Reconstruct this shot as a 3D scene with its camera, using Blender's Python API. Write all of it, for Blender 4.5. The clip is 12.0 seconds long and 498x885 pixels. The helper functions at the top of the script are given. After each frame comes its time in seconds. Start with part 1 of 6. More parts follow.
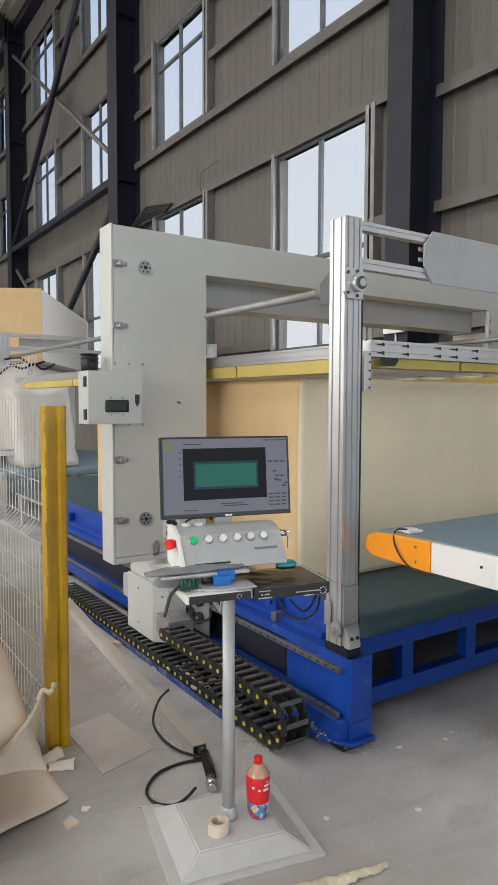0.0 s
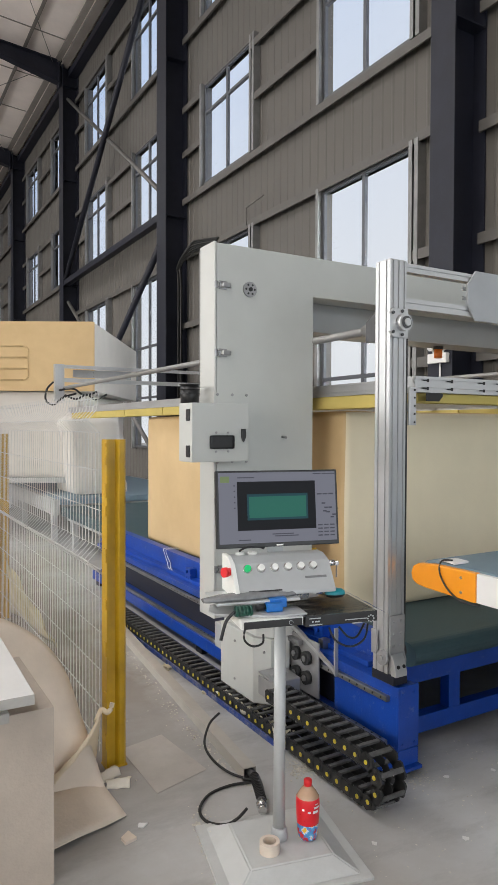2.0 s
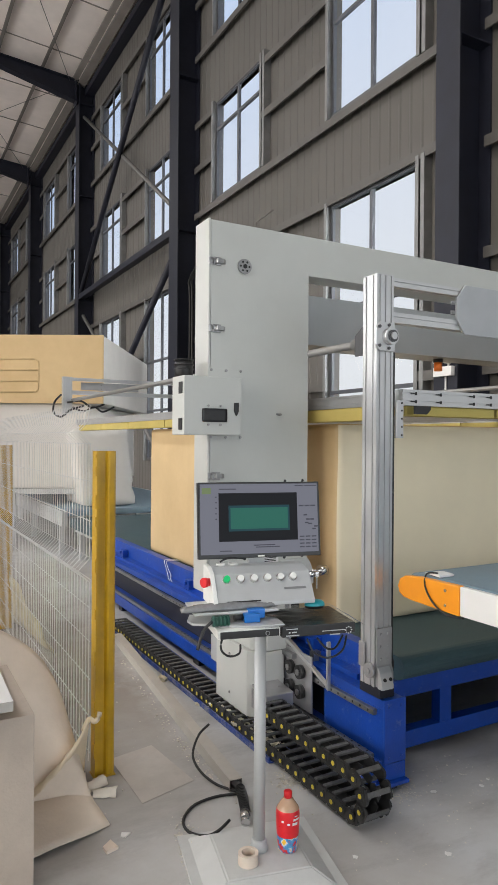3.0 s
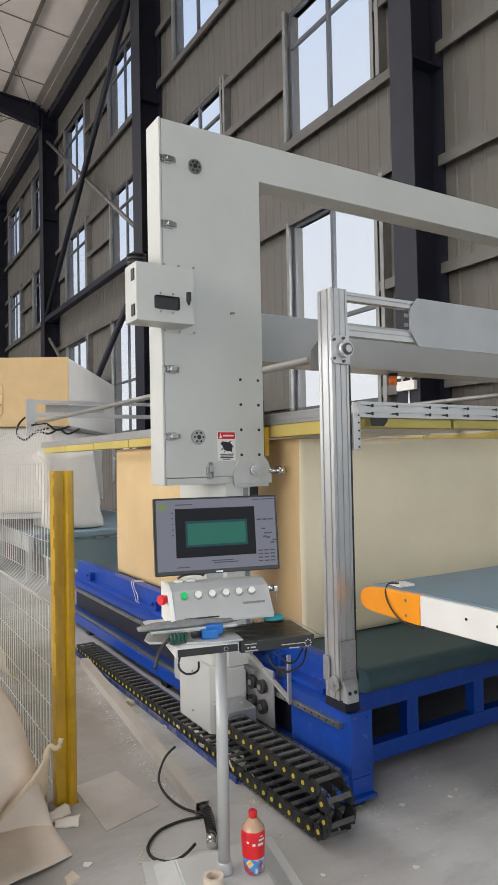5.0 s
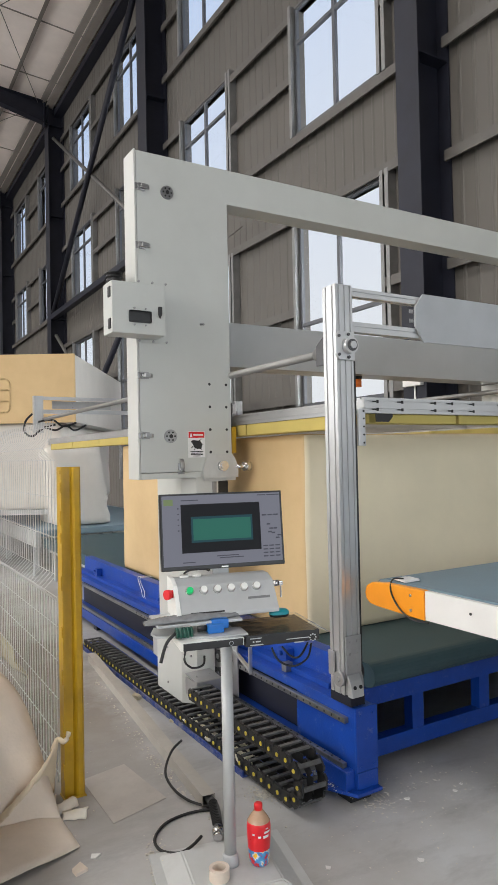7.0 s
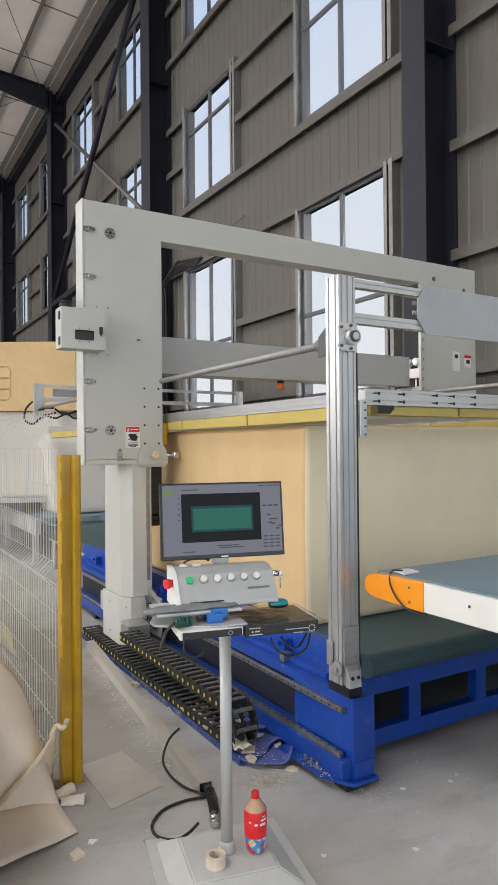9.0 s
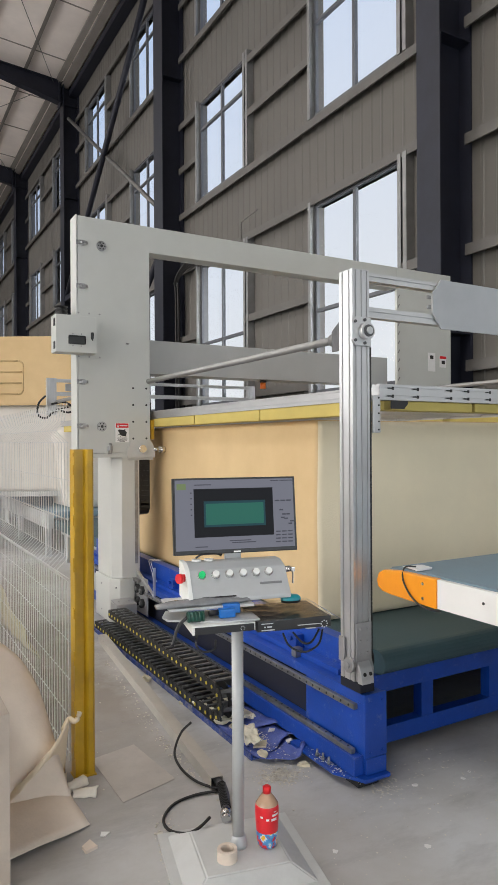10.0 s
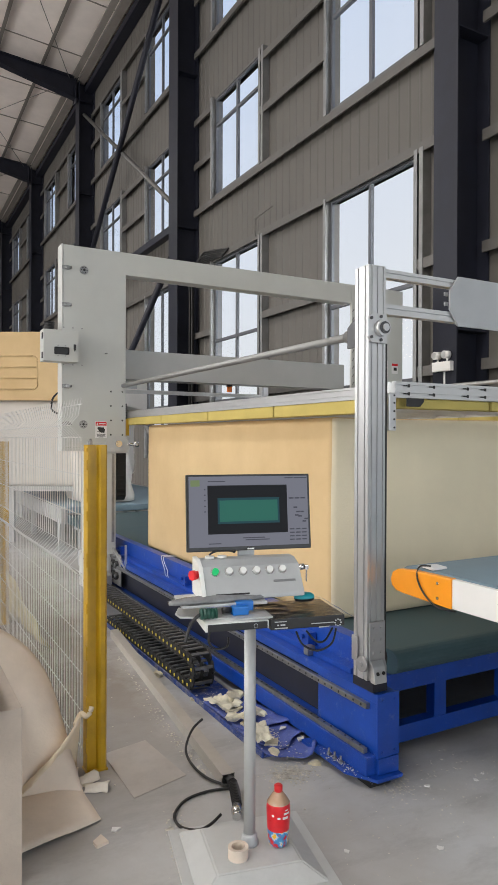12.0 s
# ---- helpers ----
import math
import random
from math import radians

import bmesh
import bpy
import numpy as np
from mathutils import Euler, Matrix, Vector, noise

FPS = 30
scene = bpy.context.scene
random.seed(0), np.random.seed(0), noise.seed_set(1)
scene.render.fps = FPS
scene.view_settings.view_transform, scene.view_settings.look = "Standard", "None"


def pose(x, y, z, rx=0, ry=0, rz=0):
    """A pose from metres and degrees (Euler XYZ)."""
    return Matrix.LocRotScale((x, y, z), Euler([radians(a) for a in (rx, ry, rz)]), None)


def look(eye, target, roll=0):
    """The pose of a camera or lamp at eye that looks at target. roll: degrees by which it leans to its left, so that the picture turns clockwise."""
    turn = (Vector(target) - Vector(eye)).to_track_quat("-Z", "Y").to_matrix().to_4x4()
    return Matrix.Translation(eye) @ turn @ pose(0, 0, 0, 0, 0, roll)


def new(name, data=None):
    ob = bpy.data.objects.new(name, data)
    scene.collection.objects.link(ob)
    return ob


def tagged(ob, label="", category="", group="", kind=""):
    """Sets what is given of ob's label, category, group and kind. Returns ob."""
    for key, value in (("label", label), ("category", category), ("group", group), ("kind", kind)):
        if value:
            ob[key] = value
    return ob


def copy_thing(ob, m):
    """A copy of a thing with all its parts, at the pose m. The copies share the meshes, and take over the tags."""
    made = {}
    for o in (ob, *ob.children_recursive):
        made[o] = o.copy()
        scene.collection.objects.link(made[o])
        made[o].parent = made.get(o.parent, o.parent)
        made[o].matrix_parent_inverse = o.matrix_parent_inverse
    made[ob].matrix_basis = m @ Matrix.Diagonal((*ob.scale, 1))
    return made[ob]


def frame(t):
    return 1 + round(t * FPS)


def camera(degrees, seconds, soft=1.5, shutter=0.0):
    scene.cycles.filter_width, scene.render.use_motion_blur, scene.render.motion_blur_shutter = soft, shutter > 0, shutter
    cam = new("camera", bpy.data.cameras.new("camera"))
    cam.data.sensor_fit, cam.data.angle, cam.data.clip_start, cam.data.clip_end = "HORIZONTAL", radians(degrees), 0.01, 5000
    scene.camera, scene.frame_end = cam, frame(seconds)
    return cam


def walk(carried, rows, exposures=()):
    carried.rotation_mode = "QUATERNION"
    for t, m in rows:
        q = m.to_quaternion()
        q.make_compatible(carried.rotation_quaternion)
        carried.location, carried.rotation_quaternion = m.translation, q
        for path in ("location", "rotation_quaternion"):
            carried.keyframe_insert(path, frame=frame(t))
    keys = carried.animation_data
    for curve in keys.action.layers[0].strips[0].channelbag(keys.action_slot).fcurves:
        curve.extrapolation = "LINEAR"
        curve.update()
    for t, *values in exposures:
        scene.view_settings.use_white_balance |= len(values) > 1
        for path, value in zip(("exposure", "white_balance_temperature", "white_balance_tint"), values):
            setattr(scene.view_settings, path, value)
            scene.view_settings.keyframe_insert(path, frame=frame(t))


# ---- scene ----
cam = camera(40.8, 12.0)
PATH = [
    (0, (-0.133, 0.076, 1.646), (0.981, 1.732, 1.525), 0.2),
    (0.2, (-0.158, 0.071, 1.641), (0.989, 1.707, 1.56), 0.5),
    (0.5, (-0.179, 0.052, 1.654), (0.91, 1.729, 1.61), 0.7),
    (0.7, (-0.193, 0.046, 1.643), (0.794, 1.785, 1.612), 1.3),
    (1, (-0.219, 0.035, 1.651), (0.726, 1.796, 1.586), 0.7),
    (1.2, (-0.245, 0.04, 1.645), (0.761, 1.768, 1.593), 1.1),
    (1.5, (-0.262, 0.029, 1.674), (0.791, 1.727, 1.599), 0.6),
    (2, (-0.243, -0.032, 1.685), (0.765, 1.695, 1.641), 0.2),
    (2.5, (-0.189, -0.11, 1.685), (0.779, 1.64, 1.663), 0.6),
    (4.5, (-0.08, -0.148, 1.665), (0.92, 1.584, 1.712), -1.1),
    (5, (-0.078, -0.159, 1.661), (0.959, 1.55, 1.713), -1.1),
    (5.5, (-0.074, -0.161, 1.664), (0.943, 1.56, 1.72), -1.4),
    (6, (-0.068, -0.169, 1.664), (0.954, 1.55, 1.705), -1.7),
    (6.5, (-0.08, -0.175, 1.66), (0.944, 1.543, 1.701), -1.4),
    (8.5, (-0.082, -0.173, 1.66), (0.933, 1.55, 1.68), -0.7),
    (9, (-0.084, -0.169, 1.66), (0.937, 1.551, 1.672), -0.5),
    (9.5, (-0.079, -0.164, 1.66), (0.93, 1.563, 1.669), -0.4),
    (10, (-0.083, -0.157, 1.66), (0.908, 1.58, 1.657), -0.3),
    (10.5, (-0.087, -0.157, 1.657), (0.89, 1.587, 1.666), -0.2),
    (11, (-0.088, -0.162, 1.658), (0.895, 1.579, 1.659), -0.1),
    (11.5, (-0.085, -0.153, 1.657), (0.89, 1.593, 1.655), -0.0),
    (12, (-0.083, -0.139, 1.659), (0.876, 1.616, 1.647), 0.2),
]
walk(cam, [(t, look(eye, target, roll)) for t, eye, target, roll in PATH],
     exposures=((0, -0.14), (1.0, -0.11), (2.5, -0.06), (5.5, -0.03), (12, -0.05)))

# ---- world, sun and large lights ----
world = bpy.data.worlds.new("sky")
scene.world = world
world.use_nodes = True
wn = world.node_tree.nodes
sky = wn.new("ShaderNodeTexSky")
sky.sky_type = "NISHITA"
sky.sun_disc = False
sky.sun_elevation = radians(38)
sky.sun_rotation = radians(250)
sky.dust_density = 3.0
world.node_tree.links.new(sky.outputs[0], wn["Background"].inputs[0])
wn["Background"].inputs[1].default_value = 0.15

sun = new("sun", bpy.data.lights.new("sun", "SUN"))
sun.data.energy = 1.0
sun.data.angle = radians(12)
sun.data.color = (1.0, 0.96, 0.9)
sun.matrix_world = look((-40, -15, 40), (0, 0, 0))


def opening_light(name, x, y, z, target, w, h, power, color):
    """An area lamp for sky light, by an opening or added where none is."""
    d = bpy.data.lights.new(name, "AREA")
    d.shape, d.size, d.size_y, d.energy, d.color = "RECTANGLE", w, h, power, color
    ob = new(name, d)
    ob.matrix_world = look((x, y, z), target)
    return ob


opening_light("ribbon_window_light", -17.9, 14, 8.2, (0, 14, 8.2), 52, 3.0, 3300, (1.0, 0.98, 0.955))
opening_light("low_window_light", -17.9, 8, 3.4, (0, 8, 3.4), 36, 3.6, 1350, (1.0, 0.98, 0.955))
opening_light("gate_light", 1.5, -9.9, 3.0, (1.5, 0, 3.0), 9, 5.5, 440, (0.88, 0.94, 1.0))
# fill lamp added at the windowless near wall, for front faces and floor
opening_light("side_fill_light", 6.45, -4.5, 3.4, (0, -4.5, 3.4), 9.0, 3.6, 75, (0.93, 0.97, 1.0))
# extra lamp outside, kept out of view, strengthening window light on the rear block
opening_light("east_sky_boost", 11.0, 4.6, 4.6, (4.0, 8.6, 2.6), 7.0, 5.0, 650, (0.95, 0.98, 1.0))
# assumed roof strip out of view, added to brighten floor and upward faces
opening_light("added_roof_light", -6.5, 16, 15.6, (-6.5, 16, 0), 3.0, 50, 2600, (1.0, 0.99, 0.98))


# ---- materials ----
def mat(name, color, rough=0.5, metal=0.0, var=0.12, scale=6.0, bump=0.0, bscale=60.0, spec=0.5, tint=None, stains=0.0, per_object=0.0):
    m = bpy.data.materials.new(name)
    m.use_nodes = True
    nt = m.node_tree
    n, l = nt.nodes, nt.links
    b = n["Principled BSDF"]
    b.inputs["Metallic"].default_value = metal
    b.inputs["Specular IOR Level"].default_value = spec
    tc = n.new("ShaderNodeTexCoord")
    big = n.new("ShaderNodeTexNoise")
    big.inputs["Scale"].default_value = scale
    big.inputs["Detail"].default_value = 6
    big.inputs["Roughness"].default_value = 0.62
    l.new(tc.outputs["Object"], big.inputs["Vector"])
    ramp = n.new("ShaderNodeValToRGB")
    lo = [max(0.0, c * (1 - var)) for c in color]
    hi = [min(1.0, c * (1 + var)) for c in (tint or color)]
    ramp.color_ramp.elements[0].position, ramp.color_ramp.elements[1].position = 0.3, 0.7
    ramp.color_ramp.elements[0].color, ramp.color_ramp.elements[1].color = (*lo, 1), (*hi, 1)
    l.new(big.outputs["Fac"], ramp.inputs["Fac"])
    out = ramp.outputs["Color"]
    fine = n.new("ShaderNodeTexNoise")
    fine.inputs["Scale"].default_value = bscale
    fine.inputs["Detail"].default_value = 4
    l.new(tc.outputs["Object"], fine.inputs["Vector"])
    if stains > 0:
        st = n.new("ShaderNodeTexNoise")
        st.inputs["Scale"].default_value = scale * 0.35
        st.inputs["Detail"].default_value = 9
        st.inputs["Roughness"].default_value = 0.75
        l.new(tc.outputs["Object"], st.inputs["Vector"])
        mr = n.new("ShaderNodeMapRange")
        mr.inputs["From Min"].default_value, mr.inputs["From Max"].default_value = 0.5, 0.72
        mr.inputs["To Max"].default_value = stains
        l.new(st.outputs["Fac"], mr.inputs["Value"])
        mx = n.new("ShaderNodeMixRGB")
        mx.inputs["Color2"].default_value = (*[c * 0.5 for c in color], 1)
        l.new(mr.outputs["Result"], mx.inputs["Fac"])
        l.new(out, mx.inputs["Color1"])
        out = mx.outputs["Color"]
    if per_object > 0:
        oi = n.new("ShaderNodeObjectInfo")
        hs = n.new("ShaderNodeHueSaturation")
        mr = n.new("ShaderNodeMapRange")
        mr.inputs["To Min"].default_value, mr.inputs["To Max"].default_value = 1 - per_object, 1 + per_object
        l.new(oi.outputs["Random"], mr.inputs["Value"])
        l.new(mr.outputs["Result"], hs.inputs["Value"])
        l.new(out, hs.inputs["Color"])
        out = hs.outputs["Color"]
    l.new(out, b.inputs["Base Color"])
    rr = n.new("ShaderNodeMapRange")
    rr.inputs["To Min"].default_value, rr.inputs["To Max"].default_value = max(0.02, rough - 0.09), min(1.0, rough + 0.09)
    l.new(big.outputs["Fac"], rr.inputs["Value"])
    l.new(rr.outputs["Result"], b.inputs["Roughness"])
    if bump > 0:
        bp = n.new("ShaderNodeBump")
        bp.inputs["Strength"].default_value = bump
        bp.inputs["Distance"].default_value = 0.01
        l.new(fine.outputs["Fac"], bp.inputs["Height"])
        l.new(bp.outputs["Normal"], b.inputs["Normal"])
    return m


def glow(name, color, strength, base=(0.01, 0.01, 0.01), rough=0.45, spec=0.5):
    m = bpy.data.materials.new(name)
    m.use_nodes = True
    b = m.node_tree.nodes["Principled BSDF"]
    b.inputs["Base Color"].default_value = (*base, 1)
    b.inputs["Roughness"].default_value = rough
    b.inputs["Specular IOR Level"].default_value = spec
    b.inputs["Emission Color"].default_value = (*color, 1)
    b.inputs["Emission Strength"].default_value = strength
    return m


def clear(name, color=(1, 1, 1), rough=0.0, ior=1.45):
    m = bpy.data.materials.new(name)
    m.use_nodes = True
    b = m.node_tree.nodes["Principled BSDF"]
    b.inputs["Base Color"].default_value = (*color, 1)
    b.inputs["Roughness"].default_value = rough
    b.inputs["IOR"].default_value = ior
    b.inputs["Transmission Weight"].default_value = 1.0
    return m


def concrete_floor():
    m = mat("concrete", (0.465, 0.44, 0.405), 0.56, var=0.14, scale=0.9, bump=0.08, bscale=60, spec=0.4, tint=(0.515, 0.52, 0.525), stains=0.35)
    n, l = m.node_tree.nodes, m.node_tree.links
    b = n["Principled BSDF"]
    tc = [x for x in n if x.type == "TEX_COORD"][0]
    src = b.inputs["Base Color"].links[0].from_socket
    dust = n.new("ShaderNodeTexNoise")
    dust.inputs["Scale"].default_value, dust.inputs["Detail"].default_value = 38.0, 8
    dust.inputs["Roughness"].default_value = 0.8
    l.new(tc.outputs["Object"], dust.inputs["Vector"])
    mr = n.new("ShaderNodeMapRange")
    mr.inputs["From Min"].default_value, mr.inputs["From Max"].default_value = 0.6, 0.75
    mr.inputs["To Max"].default_value = 0.35
    l.new(dust.outputs["Fac"], mr.inputs["Value"])
    mx = n.new("ShaderNodeMixRGB")
    mx.inputs["Color2"].default_value = (0.5, 0.49, 0.46, 1)
    l.new(mr.outputs["Result"], mx.inputs["Fac"])
    l.new(src, mx.inputs["Color1"])
    # brown trodden dirt on the strip beside the duct and past the fence, with a ragged edge
    sep = n.new("ShaderNodeSeparateXYZ")
    l.new(tc.outputs["Object"], sep.inputs[0])
    rag = n.new("ShaderNodeTexNoise")
    rag.inputs["Scale"].default_value, rag.inputs["Detail"].default_value = 1.6, 7
    rag.inputs["Roughness"].default_value = 0.7
    l.new(tc.outputs["Object"], rag.inputs["Vector"])
    def edge(axis, at, soft, sign):
        a = n.new("ShaderNodeMath")
        a.operation = "MULTIPLY_ADD"
        a.inputs[1].default_value, a.inputs[2].default_value = 1.3, -0.65
        l.new(rag.outputs["Fac"], a.inputs[0])
        s = n.new("ShaderNodeMath")
        l.new(sep.outputs[axis], s.inputs[0])
        l.new(a.outputs[0], s.inputs[1])
        e = n.new("ShaderNodeMapRange")
        e.inputs["From Min"].default_value, e.inputs["From Max"].default_value = at - soft * sign, at + soft * sign
        l.new(s.outputs[0], e.inputs["Value"])
        return e.outputs["Result"]
    both = n.new("ShaderNodeMath")
    both.operation = "MULTIPLY"
    l.new(edge(0, 1.48, 0.2, -1), both.inputs[0])
    l.new(edge(1, 3.25, 0.9, 1), both.inputs[1])
    amt = n.new("ShaderNodeMath")
    amt.operation = "MULTIPLY"
    amt.inputs[1].default_value = 0.85
    l.new(both.outputs[0], amt.inputs[0])
    dirt = n.new("ShaderNodeMixRGB")
    dirt.inputs["Color2"].default_value = (0.25, 0.215, 0.18, 1)
    l.new(amt.outputs[0], dirt.inputs["Fac"])
    l.new(mx.outputs["Color"], dirt.inputs["Color1"])
    # darker trodden earth past the fence
    far = n.new("ShaderNodeMath")
    far.operation = "MULTIPLY"
    l.new(edge(0, 0.88, 0.14, -1), far.inputs[0])
    l.new(edge(1, 3.4, 0.5, 1), far.inputs[1])
    earth = n.new("ShaderNodeMixRGB")
    earth.inputs["Color2"].default_value = (0.115, 0.092, 0.072, 1)
    fm = n.new("ShaderNodeMath")
    fm.operation = "MULTIPLY"
    fm.inputs[1].default_value = 0.85
    l.new(far.outputs[0], fm.inputs[0])
    l.new(fm.outputs[0], earth.inputs["Fac"])
    l.new(dirt.outputs["Color"], earth.inputs["Color1"])
    # scuffs: smeared darker patches
    mp = n.new("ShaderNodeMapping")
    mp.inputs["Rotation"].default_value = (0, 0, 0.6)
    mp.inputs["Scale"].default_value = (1.0, 2.6, 1.0)
    l.new(tc.outputs["Object"], mp.inputs["Vector"])
    sc = n.new("ShaderNodeTexNoise")
    sc.inputs["Scale"].default_value, sc.inputs["Detail"].default_value = 1.7, 9
    sc.inputs["Roughness"].default_value = 0.72
    l.new(mp.outputs["Vector"], sc.inputs["Vector"])
    sr = n.new("ShaderNodeMapRange")
    sr.inputs["From Min"].default_value, sr.inputs["From Max"].default_value = 0.50, 0.74
    sr.inputs["To Max"].default_value = 0.55
    l.new(sc.outputs["Fac"], sr.inputs["Value"])
    scuff = n.new("ShaderNodeMixRGB")
    scuff.inputs["Color2"].default_value = (0.27, 0.262, 0.255, 1)
    l.new(sr.outputs["Result"], scuff.inputs["Fac"])
    l.new(earth.outputs["Color"], scuff.inputs["Color1"])
    l.new(scuff.outputs["Color"], b.inputs["Base Color"])
    return m


def hazy_sky():
    m = glow("hazy_sky", (0.79, 0.87, 1.0), 0.83)
    n, l = m.node_tree.nodes, m.node_tree.links
    tc = n.new("ShaderNodeTexCoord")
    sep = n.new("ShaderNodeSeparateXYZ")
    l.new(tc.outputs["Object"], sep.inputs[0])
    mr = n.new("ShaderNodeMapRange")
    mr.inputs["From Max"].default_value = 60.0
    l.new(sep.outputs[2], mr.inputs["Value"])
    r = n.new("ShaderNodeValToRGB")
    r.color_ramp.elements[0].position, r.color_ramp.elements[0].color = 0.12, (0.95, 0.97, 1.0, 1)
    r.color_ramp.elements[1].position, r.color_ramp.elements[1].color = 0.85, (0.60, 0.74, 1.0, 1)
    l.new(mr.outputs["Result"], r.inputs["Fac"])
    l.new(r.outputs["Color"], n["Principled BSDF"].inputs["Emission Color"])
    return m


M_CONC = concrete_floor()
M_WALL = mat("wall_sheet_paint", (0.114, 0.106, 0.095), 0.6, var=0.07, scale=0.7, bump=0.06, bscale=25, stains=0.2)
M_GIRT = mat("galvanised_girt", (0.112, 0.106, 0.098), 0.5, metal=0.1, var=0.15, scale=3, stains=0.3)
M_STEEL = mat("dark_steel_paint", (0.0145, 0.0160, 0.0265), 0.5, var=0.25, scale=3, bump=0.05, spec=0.35, stains=0.3)
M_BRACE = mat("brace_steel", (0.16, 0.155, 0.15), 0.5, metal=0.4, var=0.2, scale=5)
M_ROOF = mat("roof_liner", (0.90, 0.82, 0.77), 0.7, var=0.08, scale=0.8, stains=0.12)
M_PURLIN = mat("purlin_steel", (0.25, 0.225, 0.205), 0.5, metal=0.3, var=0.15, scale=2)
M_WFRAME = mat("window_frame_paint", (0.13, 0.13, 0.132), 0.4, metal=0.3, var=0.1, scale=8)
M_WDARK = mat("window_sash_paint", (0.09, 0.095, 0.11), 0.4, var=0.12, scale=8)
M_GLASS = clear("window_glass", (0.97, 0.985, 1.0), 0.0, 1.06)
M_WHITE = mat("machine_white_paint", (0.565, 0.58, 0.555), 0.42, var=0.035, scale=2.5, bump=0.05, bscale=160, stains=0.06)
M_WHITE2 = mat("machine_white_shell", (0.59, 0.60, 0.575), 0.4, var=0.03, scale=3, stains=0.06)
M_BLUE = mat("blue_machine_paint", (0.006, 0.058, 0.37), 0.38, var=0.18, scale=5, bump=0.08, bscale=90, stains=0.35)
def dusty(m, lo=0.60, amount=0.4, color=(0.40, 0.40, 0.40), scale=16.0):
    """Pale foam dust settled in specks and smears."""
    n, l = m.node_tree.nodes, m.node_tree.links
    b = n["Principled BSDF"]
    tc = [x for x in n if x.type == "TEX_COORD"][0]
    src = b.inputs["Base Color"].links[0].from_socket
    t = n.new("ShaderNodeTexNoise")
    t.inputs["Scale"].default_value, t.inputs["Detail"].default_value = scale, 10
    t.inputs["Roughness"].default_value = 0.8
    l.new(tc.outputs["Object"], t.inputs["Vector"])
    mr = n.new("ShaderNodeMapRange")
    mr.inputs["From Min"].default_value, mr.inputs["From Max"].default_value = lo, lo + 0.16
    mr.inputs["To Max"].default_value = amount
    l.new(t.outputs["Fac"], mr.inputs["Value"])
    mx = n.new("ShaderNodeMixRGB")
    mx.inputs["Color2"].default_value = (*color, 1)
    l.new(mr.outputs["Result"], mx.inputs["Fac"])
    l.new(src, mx.inputs["Color1"])
    l.new(mx.outputs["Color"], b.inputs["Base Color"])
    return m


dusty(M_BLUE, 0.57, 0.42)
# navy for the bed's blue web as it looks in shade
M_NAVY = mat("shaded_blue_recess", (0.012, 0.014, 0.03), 0.6, var=0.3, scale=9)
M_ALU = mat("anodised_aluminium", (0.60, 0.605, 0.61), 0.34, metal=0.75, var=0.06, scale=4)
M_ALUD = mat("slot_shadow_aluminium", (0.2, 0.2, 0.205), 0.45, metal=0.6, var=0.1, scale=5)
M_SHAFT = mat("ground_steel_shaft", (0.30, 0.30, 0.295), 0.45, metal=0.5, var=0.1, scale=6)
M_STEELDK = mat("dark_bracket", (0.10, 0.10, 0.105), 0.45, metal=0.4, var=0.15, scale=10)
M_GLOSS = mat("glossy_grey_paint", (0.47, 0.485, 0.49), 0.22, var=0.04, scale=3)
M_ALUF = mat("brushed_foot_plate", (0.45, 0.45, 0.46), 0.38, metal=0.7, var=0.1, scale=9)
M_LATCH = mat("latch_steel", (0.36, 0.36, 0.36), 0.3, metal=0.9, var=0.2, scale=25)
M_CHROME = mat("bright_steel", (0.72, 0.72, 0.72), 0.22, metal=1.0, var=0.1, scale=12)
M_STEELRAW = mat("raw_steel", (0.30, 0.30, 0.30), 0.38, metal=0.85, var=0.25, scale=14, stains=0.3)
M_BLACK = mat("black_plastic", (0.016, 0.016, 0.017), 0.42, var=0.3, scale=20)
M_CHAIN = mat("chain_nylon", (0.020, 0.020, 0.021), 0.5, var=0.35, scale=25, stains=0.2)
dusty(M_CHAIN, 0.62, 0.25)
M_YDOT = mat("yellow_cap", (0.66, 0.53, 0.05), 0.45, var=0.15, scale=30, per_object=0.12)
M_YELLOW = mat("yellow_post_paint", (0.50, 0.295, 0.010), 0.38, var=0.16, scale=7, stains=0.25)
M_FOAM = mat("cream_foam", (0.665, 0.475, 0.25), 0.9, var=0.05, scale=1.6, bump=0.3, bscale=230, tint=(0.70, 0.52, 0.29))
M_FOAMY = mat("yellow_foam", (0.55, 0.44, 0.13), 0.9, var=0.08, scale=3, bump=0.3, bscale=160)
M_FOAMC = mat("pale_cream_foam", (0.86, 0.765, 0.565), 0.9, var=0.05, scale=1.6, bump=0.35, bscale=230)
M_FOAMW = mat("white_foam", (0.70, 0.67, 0.625), 0.8, var=0.04, scale=3, bump=0.15, bscale=120)
M_BELT = mat("green_belt", (0.044, 0.088, 0.102), 0.5, var=0.14, scale=3.5, bump=0.15, bscale=220, stains=0.2)
M_BELTB = mat("blue_grey_belt", (0.19, 0.275, 0.335), 0.5, var=0.1, scale=3, bump=0.1, bscale=200)
M_ORANGE = mat("orange_plastic", (0.92, 0.33, 0.012), 0.35, var=0.05, scale=8)
M_CARD = mat("beige_cardboard", (0.74, 0.635, 0.53), 0.85, var=0.1, scale=3, bump=0.2, bscale=70, stains=0.2)
M_PAPER = mat("kraft_paper", (0.74, 0.62, 0.45), 0.85, var=0.12, scale=5, bump=0.3, bscale=45)
